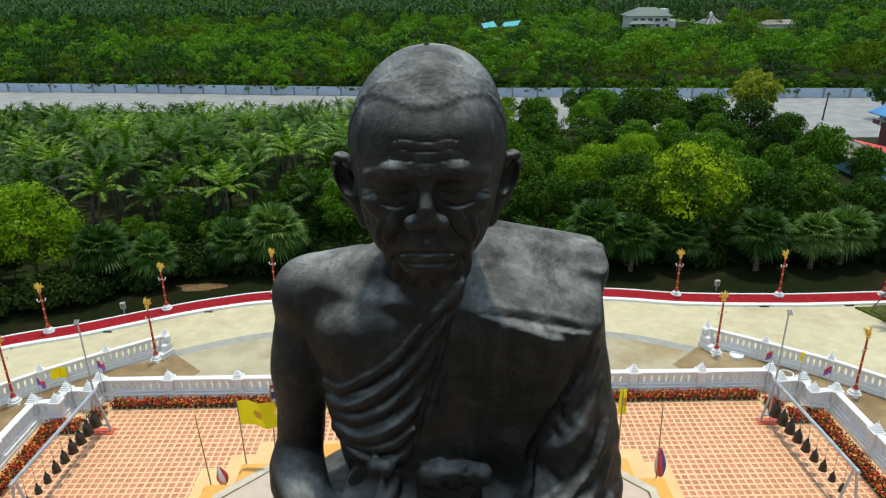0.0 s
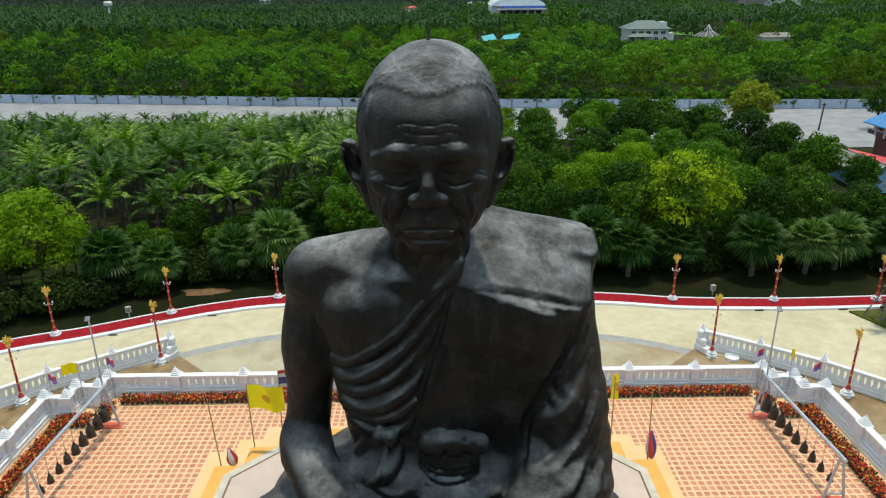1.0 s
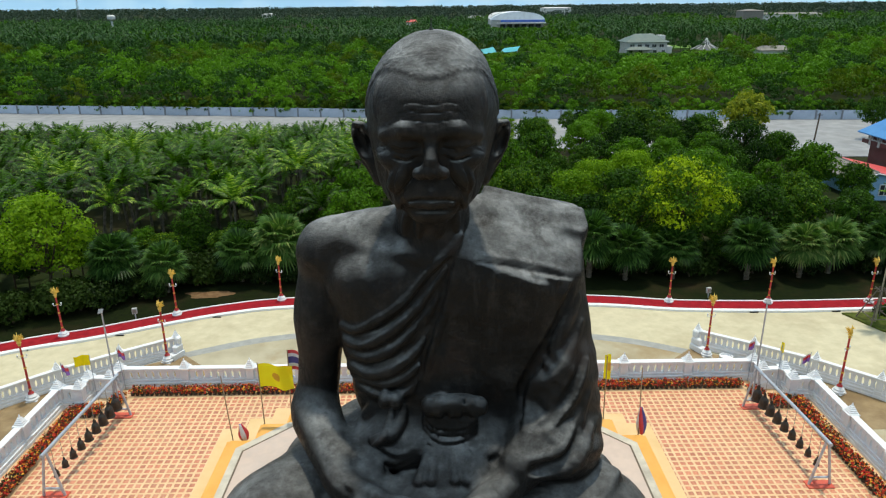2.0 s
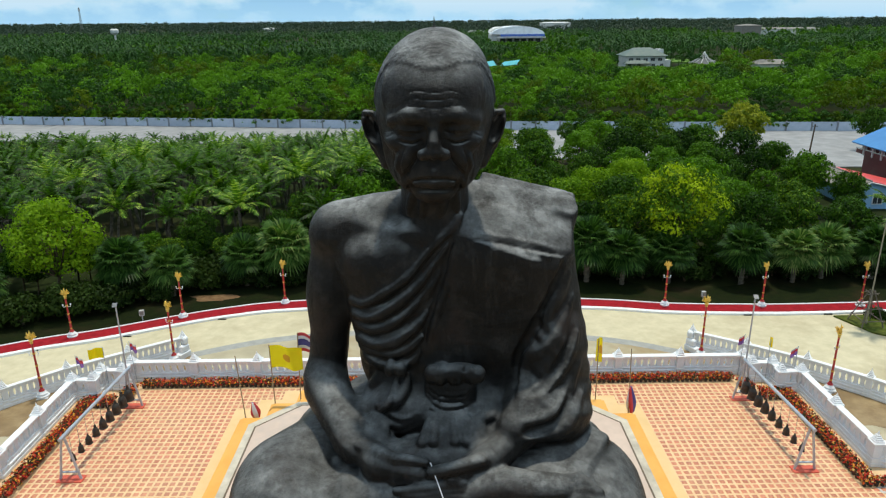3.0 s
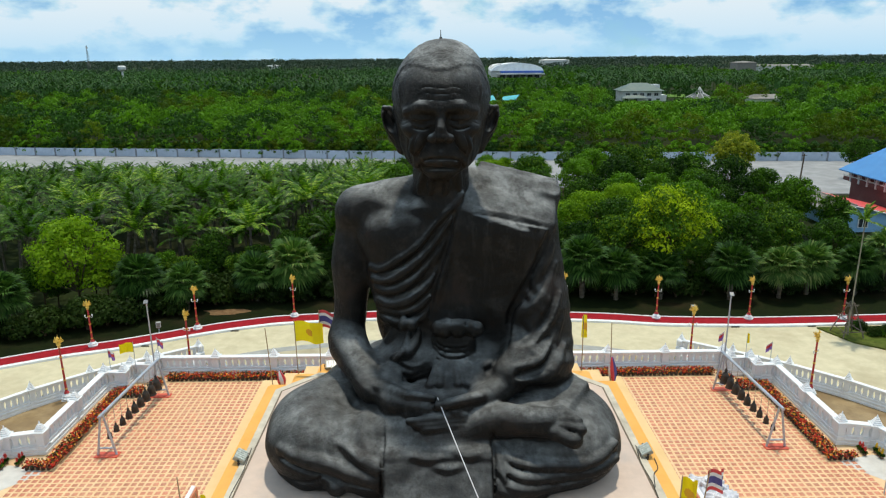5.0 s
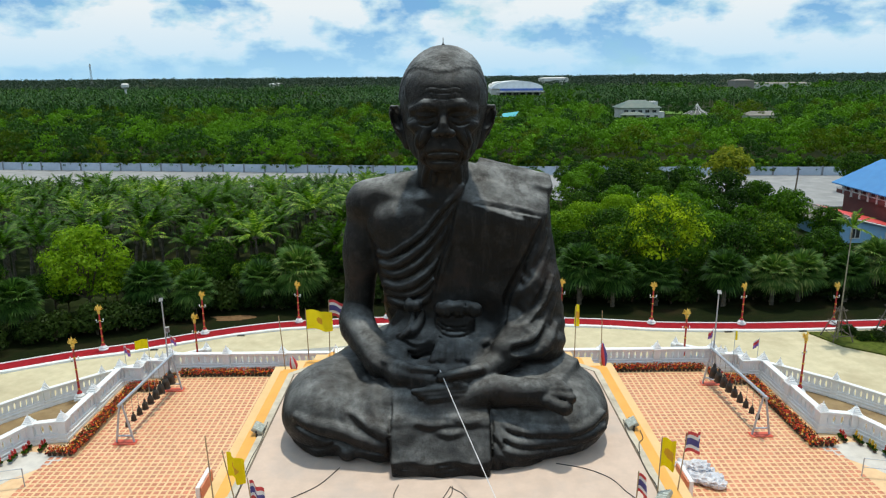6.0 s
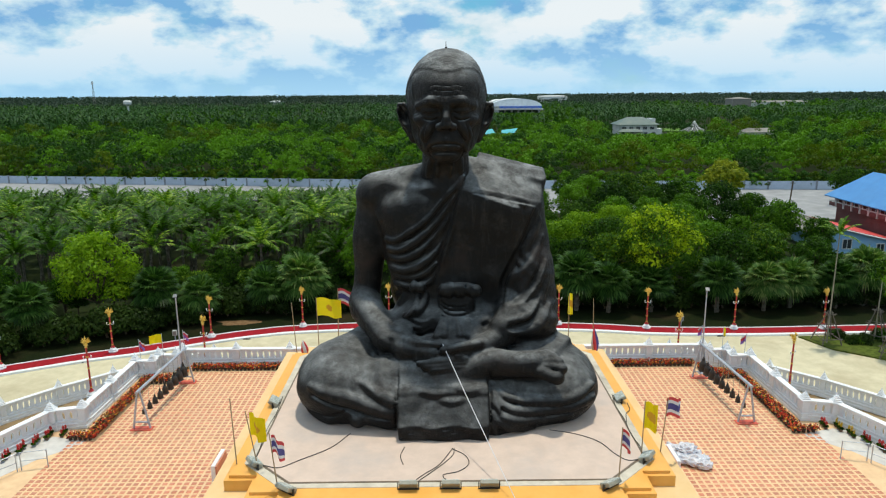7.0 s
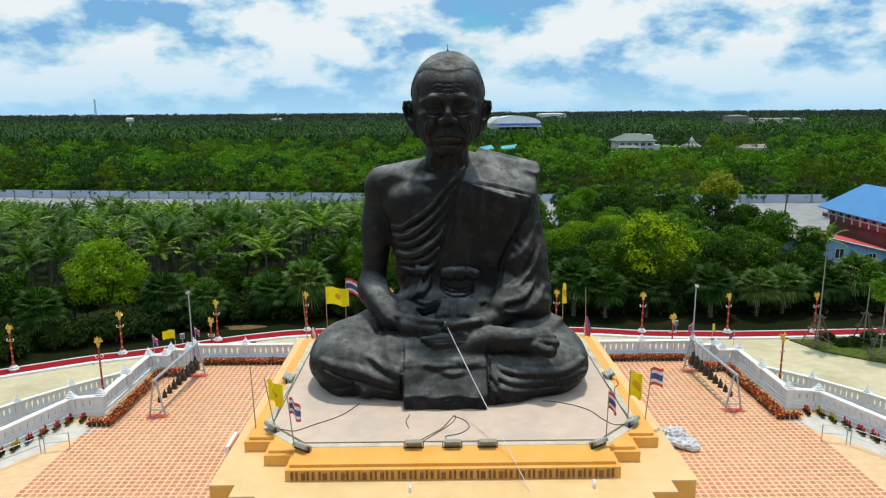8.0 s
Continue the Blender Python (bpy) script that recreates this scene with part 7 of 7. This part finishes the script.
# ---------------------------------------------------------------- flower beds along the balustrade
def flower_material():
    m, nodes, links, b = principled("bedding_flowers")
    r = nodes.new("ShaderNodeNewGeometry").outputs["Random Per Island"]
    tc = nodes.new("ShaderNodeTexCoord").outputs["Object"]
    f = blend(nodes, links, "MIX", 0.72, noise_tex(nodes, links, tc, 1.4, 3.0), r)
    n = nodes.new("ShaderNodeValToRGB")
    n.color_ramp.interpolation = "CONSTANT"
    stops = [(0.0, (0.020, 0.030, 0.010)), (0.30, (0.035, 0.040, 0.012)), (0.38, (0.40, 0.025, 0.012)), (0.50, (0.56, 0.09, 0.015)), (0.57, (0.70, 0.32, 0.03)), (0.65, (0.12, 0.014, 0.010)), (0.74, (0.50, 0.035, 0.018)), (0.84, (0.66, 0.46, 0.16))]
    els = n.color_ramp.elements
    while len(els) < len(stops):
        els.new(0.5)
    for e, (p, c) in zip(els, stops):
        e.position, e.color = p, (*c, 1)
    links.new(f, n.inputs[0])
    links.new(n.outputs[0], b.inputs["Base Color"])
    b.inputs["Roughness"].default_value = 0.75
    b.inputs["Specular IOR Level"].default_value = 0.2
    return m


BLOOM = flower_material()


def flower_bed(x0, y0, x1, y1):
    w, l = x1 - x0, y1 - y0
    n = int(w * l * 620)
    c = np.stack([x0 + w * rng.random(n), y0 + l * rng.random(n), 0.16 + 0.20 * rng.random(n) ** 1.4], 1)
    nrm = np.stack([rng.normal(size=n) * 0.7, rng.normal(size=n) * 0.7 - 0.3, np.ones(n)], 1)
    ob = new("flower_bed", array_mesh("flower_bed", leaf_quads(c, nrm, 0.035 + 0.035 * rng.random(n), 0.75), quads_of(n), BLOOM))
    tagged(ob, "bed of potted red, orange and yellow bedding plants", "flower bed", kind="stuff")
    bm = bmesh.new()
    step = 0.24
    for i in range(max(1, int(w / step))):
        for j in range(max(1, int(l / step))):
            edge = i == 0 or j == 0 or i == int(w / step) - 1 or j == int(l / step) - 1
            if edge:
                m = Matrix.Translation((x0 + (i + 0.5) * step, y0 + (j + 0.5) * step, 0.10))
                bmesh.ops.create_cone(bm, cap_ends=True, segments=7, radius1=0.075, radius2=0.10, depth=0.19, matrix=m)
    pots = part("flower_pots", bm, POT)
    tagged(pots, "closely set dark nursery pots edging the flower bed", "pots", kind="stuff")


flower_bed(-15.3, 16.62, 15.3, 17.20)
for a, b, y0, y1 in ((15.3, 16.0, 15.75, 16.55), (16.0, 17.05, 14.75, 15.65), (16.95, 17.62, 8.6, 15.5), (16.95, 18.35, 8.1, 8.55)):
    flower_bed(-b, y0, -a, y1)
    flower_bed(a, y0, b, y1)


# potted plants along the wings
POT_CLAY = surface("clay_pot", (0.10, 0.06, 0.04), (0.17, 0.10, 0.07), 0.7, grain=6)
POT_GREY = surface("grey_glazed_pot", (0.20, 0.24, 0.30), (0.30, 0.34, 0.40), 0.35, grain=6)
RED_BLOOM = surface("red_bloom", (0.55, 0.03, 0.03), (0.70, 0.06, 0.05), 0.7, grain=9)
YELLOW_BLOOM = surface("yellow_bloom", (0.65, 0.42, 0.02), (0.78, 0.55, 0.04), 0.7, grain=9)


def potted(bloom, pot, lab):
    def cluster(n, z0, z1, r, size):
        c = on_ball(n) * np.array([r, r, (z1 - z0) / 2]) * (0.4 + 0.6 * rng.random((n, 1))) + np.array([0, 0, (z0 + z1) / 2])
        return leaf_quads(c, on_ball(n) + np.array([0, 0, 0.5]), size * (0.6 + 0.8 * rng.random(n)), 0.6), n
    bm = lathe(bmesh.new(), [(0.11, 0), (0.17, 0.06), (0.20, 0.2), (0.17, 0.28), (0.20, 0.31), (0.16, 0.30)], 12)
    pot_me = to_mesh("pot", bm, pot)
    lv, n = cluster(110, 0.24, 0.46, 0.27, 0.10)
    lm = array_mesh("leaves", lv, quads_of(n), LEAF_DARK)
    bv, k = cluster(80, 0.40, 1.06, 0.11, 0.07)
    return pot_me, lm, array_mesh("blooms", bv, quads_of(k), bloom), lab


pots = [potted(RED_BLOOM, POT_CLAY, "potted plant with a red flower spike in a clay pot"), potted(YELLOW_BLOOM, POT_CLAY, "potted plant with yellow flowers in a clay pot"), potted(RED_BLOOM, POT_GREY, "potted plant with red flowers in a grey pot")]
for s in (-1, 1):
    line = [(s * 18.75, 9.0), (s * 19.35, 8.75), (s * 19.6, 8.1), (s * 19.9, 7.4), (s * 20.2, 6.7), (s * 20.45, 6.0), (s * 20.75, 5.3), (s * 21.05, 4.6), (s * 21.3, 3.9), (s * 21.5, 3.2)]
    for i, (x, y) in enumerate(line):
        for k in range(3):
            q = pots[(0, 1, 1, 2, 0, 0, 2, 0, 0, 0)[i] if s > 0 else (0, 0, 2, 2, 2, 1, 0, 0, 0, 2)[i]]
            t = thing("potted_plant", q[3], "potted plant", "potted plants along the wing", at=pose(x + s * (0.10 - 0.02 * k), y - 0.24 * k, 0, 0, 0, 40 * i) @ Matrix.Diagonal((0.44 + 0.07 * ((k + i) % 2),) * 3 + (1,)))
            shared("pot", q[0], t)
            shared("foliage", q[1], t)
            shared("flower_spike", q[2], t)

# pale cement strip under the potted plants
for s in (-1, 1):
    strip = [(s * x, y) for x, y in ((17.3, 8.05), (19.2, 8.6), (19.75, 8.4), (21.2, 4.8), (23.9, -3.1), (22.6, -3.1), (20.2, 3.9), (18.9, 6.3))]
    bm = prism(bmesh.new(), strip if s < 0 else strip[::-1], -0.05, 0.005)
    tagged(part("cement_strip", bm, PALE_CEMENT), "pale grey cement strip along the foot of the wing", "paving", kind="structure")

# steel crowd rails on the terrace
for s in (-1, 1):
    for (ax, ay), (bx, by) in (((s * 17.95, 5.75), (s * 19.0, 5.5)), ((s * 19.1, 5.35), (s * 20.3, 3.6)), ((s * 20.35, 3.5), (s * 21.6, 1.7))):
        t = thing("crowd_rail", "thin stainless steel rail with two bars on the terrace", "railing", "steel rails")
        for x, y in ((ax, ay), (bx, by)):
            part("post", rod(bmesh.new(), (x, y, 0), (x, y, 0.88), 0.024, 0.024, 6), STEEL, t)
        for z in (0.45, 0.86):
            part("bar", rod(bmesh.new(), (ax, ay, z), (bx, by, z), 0.02, 0.02, 6), STEEL, t)
    w = thing("parapet_stub", "short white parapet with an orange inner face", "parapet", "parapet stubs")
    part("slab", box(bmesh.new(), s * 10.0 - 0.09, 4.2, 0, s * 10.0 + 0.09, 5.7, 0.85, bevel=0.02), WHITE, w)
    part("face", box(bmesh.new(), s * 9.88 - 0.03, 4.25, 0, s * 9.88 + 0.03, 5.65, 0.8), RED_TILE_SINGLE, w)

# wrapped bundles left on the paving
PLASTIC = surface("white_plastic_wrap", (0.52, 0.53, 0.58), (0.72, 0.73, 0.78), 0.28, grain=5, stain=2.5, stain_amount=0.5, stain_colour=(0.36, 0.38, 0.46), bump=0.9, bump_scale=9)
t = thing("plastic_heap", "crumpled heap of white plastic sacks on the paving", "plastic heap")
for i, (x, y, r) in enumerate(((10.55, 6.4, 0.34), (10.85, 6.1, 0.40), (11.2, 5.9, 0.36), (10.75, 5.6, 0.38), (11.15, 5.35, 0.40), (11.5, 5.5, 0.30), (10.95, 5.85, 0.36), (11.45, 5.05, 0.30))):
    bm = bmesh.new()
    bmesh.ops.create_icosphere(bm, subdivisions=3, radius=1.0)
    for v in bm.verts:
        n = 0.9 + 0.45 * abs(noise.noise(v.co * 2.6 + Vector((i * 3.7, 0, 0)))) + 0.34 * abs(noise.noise(v.co * 6 + Vector((i, 2, 0))))
        v.co = Vector((v.co.x * r * 1.15 * n + x, v.co.y * r * n + y, max(0.0, (v.co.z * 0.62 + 0.55) * r * n + (0.30 if i == 6 else 0.0))))
    part("sack", bm, PLASTIC, t)

# ---------------------------------------------------------------- things on the plinth
HOUSING = surface("lamp_housing", (0.24, 0.23, 0.18), (0.34, 0.32, 0.25), 0.5, grain=6)
LAMP_GLASS = surface("lamp_glass", (0.42, 0.46, 0.42), (0.58, 0.62, 0.58), 0.25, grain=10)
BLACK = surface("black_cable", (0.015, 0.014, 0.013), (0.03, 0.028, 0.026), 0.6, grain=10)


def floodlight(x, y, z, turn, tilt):
    t = thing("floodlight", "grey floodlight with barred glass lying on the plinth", "floodlight", "floodlights", at=pose(x, y, z, 0, 0, turn) @ Matrix.Diagonal((0.86, 0.86, 0.8, 1)))
    m = Matrix.Translation((0, 0, 0.20)) @ Matrix.Rotation(radians(tilt), 4, "X")
    part("housing", box(bmesh.new(), -0.29, -0.20, -0.09, 0.30, 0.22, 0.05, m, 0.02), HOUSING, t)
    for i in range(5):
        part("lens", box(bmesh.new(), -0.27 + 0.11 * i, -0.19, 0.05, -0.19 + 0.11 * i, 0.19, 0.075, m), LAMP_GLASS, t)
    bm = bmesh.new()
    for s in (-1, 1):
        box(bm, s * 0.33 - 0.015, -0.03, 0.0, s * 0.33 + 0.015, 0.03, 0.24)
    box(bm, -0.315, -0.03, 0.0, 0.315, 0.03, 0.015)
    part("bracket", bm, BLACK, t)


for x, y, turn, tilt in ((-6.0, -0.4, -90, -32), (6.0, -0.35, 90, -32), (-1.15, -5.72, 0, -52), (0.0, -5.72, 0, -52), (1.05, -5.72, 0, -52), (-4.45, -5.8, -35, -30), (4.35, -5.75, 35, -30), (-5.65, -4.45, -55, -30), (5.75, -4.35, 55, -30), (-4.2, 5.8, 190, -30), (4.3, 5.9, 170, -30)):
    floodlight(x, y, DECK - 0.008, turn, tilt)


def cable(pts, r=0.012):
    line = smooth_line([p[:2] for p in pts], 8)
    c = tube("cable", [(x, y, DECK + 0.035 if abs(x) < 5.6 and y > -5.3 else DECK + 0.02) for x, y in line], r, BLACK)
    return tagged(c, "loose black power cable lying on the deck", "cable", "cables")


cable([(-3.1, -2.6), (-3.6, -3.5), (-4.4, -4.2), (-4.9, -4.6), (-5.3, -4.5), (-5.65, -4.4)])
cable([(0.1, -3.6), (-0.1, -4.1), (-0.35, -4.6), (-0.7, -5.0), (-1.1, -5.5)])
cable([(0.15, -3.6), (0.1, -4.0), (-0.2, -4.5), (-0.5, -4.9), (-0.9, -5.4)])
cable([(0.1, -3.65), (0.45, -4.0), (0.55, -4.5), (0.25, -4.9), (-0.2, -5.1), (0.0, -5.5)])
cable([(-1.35, -3.5), (-1.45, -4.0), (-1.35, -4.5)])
cable([(3.2, -2.5), (4.0, -2.8), (4.6, -3.3), (4.9, -4.0), (5.2, -4.4), (5.7, -4.3)])
cable([(5.85, 0.1), (5.75, -0.8), (5.78, -1.8), (5.72, -2.8), (5.78, -3.6), (5.7, -4.2)])
cable([(-5.85, 0.2), (-5.78, -1.0), (-5.82, -2.2), (-5.75, -3.4), (-5.7, -4.3)])
cable([(6.2, -0.6), (6.15, -1.1), (5.95, -1.4), (5.8, -2.0)])

line = [Vector((-0.16, -1.70, 8.50)).lerp(Vector((3.05, -9.9, 4.3)), f) - Vector((0, 0, 0.55 * f * (1 - f))) for f in np.linspace(0, 1, 17)]
tagged(tube("sacred_thread", line, 0.012, WHITE_CLOTH), "white cord running from the lap down past the plinth", "cord")
rodo = thing("lightning_rod", "small dark lightning rod on the crown", "lightning rod", at=pose(0.03, 0.75, 17.69))
part("spike", rod(bmesh.new(), (0, 0, 0), (0, 0, 0.30), 0.022, 0.008, 6), BLACK, rodo)
part("collar", lathe(bmesh.new(), [(0.05, 0.0), (0.06, 0.06), (0.03, 0.12)], 8), BLACK, rodo)

# raised lettering on the band, kept as plain bars
LETTER = surface("bronze_letter", (0.13, 0.06, 0.025), (0.24, 0.12, 0.05), 0.5, metal=0.3, grain=6)
sign = thing("lettering", "row of raised bronze-brown bars on the ochre band", "lettering", at=pose(0, -6.80, DECK - 0.43))
x = -4.6
i = 0
while x < 4.55:
    w = (0.07, 0.06, 0.10, 0.06, 0.08, 0.06, 0.12)[i % 7]
    hgt = (0.25, 0.26, 0.22, 0.27, 0.24, 0.26, 0.21)[i % 7]
    part("bar", box(bmesh.new(), x, -0.05, 0.04, x + w, 0.0, 0.04 + hgt, bevel=0.01), LETTER, sign)
    x += w + (0.07, 0.10, 0.06, 0.08, 0.11, 0.06, 0.09)[i % 7]
    i += 1

# ---------------------------------------------------------------- small things by the road
CABINET_GREY = surface("cabinet_grey", (0.36, 0.37, 0.36), (0.46, 0.47, 0.46), 0.6, grain=4)
for x, y in ((-24.9, 38.6), (23.45, 41.35)):
    t = thing("signal_box", "small white cabinet on a grey post by the footpath", "cabinet", "roadside cabinets", at=pose(x, y, GZ + 0.1, 0, 0, 12))
    part("post", rod(bmesh.new(), (0, 0, 0), (0, 0, 0.6), 0.05, 0.05, 6), STEEL, t)
    part("box", box(bmesh.new(), -0.2, -0.12, 0.45, 0.2, 0.12, 0.95, bevel=0.02), CABINET_GREY, t)
    part("door", box(bmesh.new(), -0.15, -0.14, 0.52, 0.15, -0.12, 0.88), GREY_ROOF, t)
for x, y, n in ((20.8, 30.7, 2), (23.2, 28.4, 1)):
    t = thing("concrete_rings", "stack of white concrete well rings on the apron", "well rings", "well rings", at=pose(x, y, GZ + 0.003))
    for i in range(n):
        part("ring", lathe(bmesh.new(), [(0.40, 0.12 * i), (0.48, 0.12 * i), (0.48, 0.12 * i + 0.11), (0.40, 0.12 * i + 0.11), (0.40, 0.12 * i + 0.001)], 18), WHITE, t)
for x, y in ((-31.2, 33.4), (-18.3, 38.85), (26.2, 38.43), (33.0, 38.4), (-25.0, 35.7)):
    tagged(part("drain_slot", box(bmesh.new(), x - 0.35, y - 0.09, GZ - 0.1, x + 0.35, y - 0.02, GZ + 0.10), BLACK), "dark drain opening in the white kerb", "drain", "kerb drains")
# lawn island with staked saplings
bm = prism(bmesh.new(), [(33.2, 37.9), (34.6, 34.6), (44, 27), (60, 20), (60, 38.2), (45, 38.2)], GZ - 0.2, GZ + 0.14)
tagged(part("lawn_island", bm, ISLAND_GRASS), "grass island with a kerb beside the road", "lawn", kind="structure")
sap = broad_tree_meshes(4.6, 1.3, 900, LEAF, 0.15, 8, 0.45)
umbrella = coconut_meshes(0.0, 12, 1.9, 0.0)[1]
weeds = [broad_tree_meshes(0.9, 0.8, 420, LEAF_DARK, 0.10, 8, 0.02)]
for i, (x, y, hgt) in enumerate(((34.9, 36.2, 10.0), (39.6, 36.8, 6.5), (43.5, 34.0, 6.5), (38.5, 32.6, 6.0))):
    t = thing("sapling", "young staked tree tied to a tripod of poles", "young tree", "staked saplings", at=pose(x, y, GZ + 0.13, 0, 3 * math.sin(i), 50 * i))
    part("trunk", rod(bmesh.new(), (0, 0, 0), (0, 0, hgt), 0.075, 0.04, 7), PALE_BARK, t)
    shared("crown", umbrella if i == 0 else sap[1], t, Matrix.Translation((0, 0, hgt if i == 0 else hgt * 0.42)))
    for k in range(4):
        a = math.pi / 4 + k * math.pi / 2
        foot = 1.25 + 0.12 * math.sin(2.1 * k + i)
        part("stake", rod(bmesh.new(), (foot * math.cos(a), foot * math.sin(a), 0), (0.14 * math.cos(a), 0.14 * math.sin(a), 3.0), 0.055, 0.045, 5), STAKE, t)
        b_ = a + math.pi / 2
        for z, rr in ((0.55, 1.08), (1.55, 0.80), (2.75, 0.34)):
            p, q = Vector((rr * math.cos(a), rr * math.sin(a), z + 0.06 * math.sin(k * 2.0))), Vector((rr * math.cos(b_), rr * math.sin(b_), z))
            over = (q - p).normalized() * 0.22
            part("tie_bar", rod(bmesh.new(), p - over, q + over, 0.042, 0.038, 5), STAKE, t)
# rank weeds over the back of the island
for i in range(60):
    x, y = 36.6 + 14 * rng.random(), 35.9 + 2.1 * rng.random() - 0.9 * (i % 5 == 0)
    broad_leaved = i % 3 == 0
    plant_tree("shrub", "low rank weeds on the grass island", "shrub", "island weeds", weeds[0] if broad_leaved else shrub[i % 2], x, y, rng.random() * 6.28, (0.9 if broad_leaved else 0.34) * (0.8 + 0.5 * rng.random()))

# small white spotlights standing on the cream tier
for x, y in ((-1.2, -7.40), (3.9, -7.30)):
    t = thing("spotlight", "small white spotlight on the cream tier", "spotlight", "spotlights", at=pose(x, y, DECK - 0.43) @ Matrix.Diagonal((0.7, 0.7, 0.7, 1)))
    part("base", rod(bmesh.new(), (0, 0, 0), (0, 0, 0.03), 0.07, 0.07, 10), WHITE, t)
    part("arm", rod(bmesh.new(), (0, 0, 0.03), (0, 0.02, 0.16), 0.02, 0.02, 6), WHITE, t)
    part("head", rod(bmesh.new(), (0, -0.06, 0.15), (0, 0.10, 0.27), 0.055, 0.075, 10), WHITE, t)
# bare earth scraped in the verge
for x, y, r in ((-20.4, 43.5, 1.5),):
    bm = prism(bmesh.new(), [(x + r * (1.3 + 0.35 * math.sin(3 * a) + 0.2 * math.cos(5 * a)) * math.cos(a), y + 0.62 * r * (1 + 0.25 * math.sin(2 * a + 1)) * math.sin(a)) for a in np.linspace(0, 2 * math.pi, 25)[:-1]], GZ - 0.1, GZ + 0.068)
    tagged(part("earth_patch", bm, BARE_EARTH), "patch of bare brown earth in the grass verge", "earth", kind="structure")

# ---------------------------------------------------------------- red paving tiles, set in the cream floor
PITCH, TILE = 0.311, 0.215


def tile_mesh():
    bm = bmesh.new()
    h = TILE / 2
    lo = [bm.verts.new((x, y, -0.01)) for x, y in ((-h, -h), (h, -h), (h, h), (-h, h))]
    hi = [bm.verts.new((x * 0.95, y * 0.95, 0.006)) for x, y in ((-h, -h), (h, -h), (h, h), (-h, h))]
    for i in range(4):
        bm.faces.new((lo[i], lo[(i + 1) % 4], hi[(i + 1) % 4], hi[i]))
    bm.faces.new(hi)
    return to_mesh("tile", bm, RED_TILE_SINGLE)


TILE_ME = tile_mesh()
verts, quads = [], []
h = TILE / 2
single = 0
for i in range(-58, 59):
    for j in range(-4, 54):
        x, y = i * PITCH, 0.2 + j * PITCH
        ax = abs(x)
        if ax < 7.2 and y < 7.1 or ax > 18.1 or y > 16.6 or (ax > 16.9 and y > 8.1) or (ax > 15.9 and y > 14.7) or (ax > 15.2 and y > 15.7):
            continue
        if 10.6 < x < 14.6 and 1.5 < y < 7.2 and single < 300:
            shared("tile", TILE_ME, floor, Matrix.Translation((x, y, 0)))
            single += 1
            continue
        n = len(verts)
        lift = 0.006 + 0.001 * ((i * 7 + j * 13) % 5)
        for k in (1.0, 0.95):
            z = -0.01 if k == 1.0 else lift
            verts += [(x - h * k, y - h * k, z), (x + h * k, y - h * k, z), (x + h * k, y + h * k, z), (x - h * k, y + h * k, z)]
        quads += [(n + a, n + (a + 1) % 4, n + 4 + (a + 1) % 4, n + 4 + a) for a in range(4)] + [(n + 4, n + 5, n + 6, n + 7)]
rest = new("tiles", array_mesh("tiles", verts, quads, RED_TILE))
rest.parent = floor
rest["kind"] = "stuff"
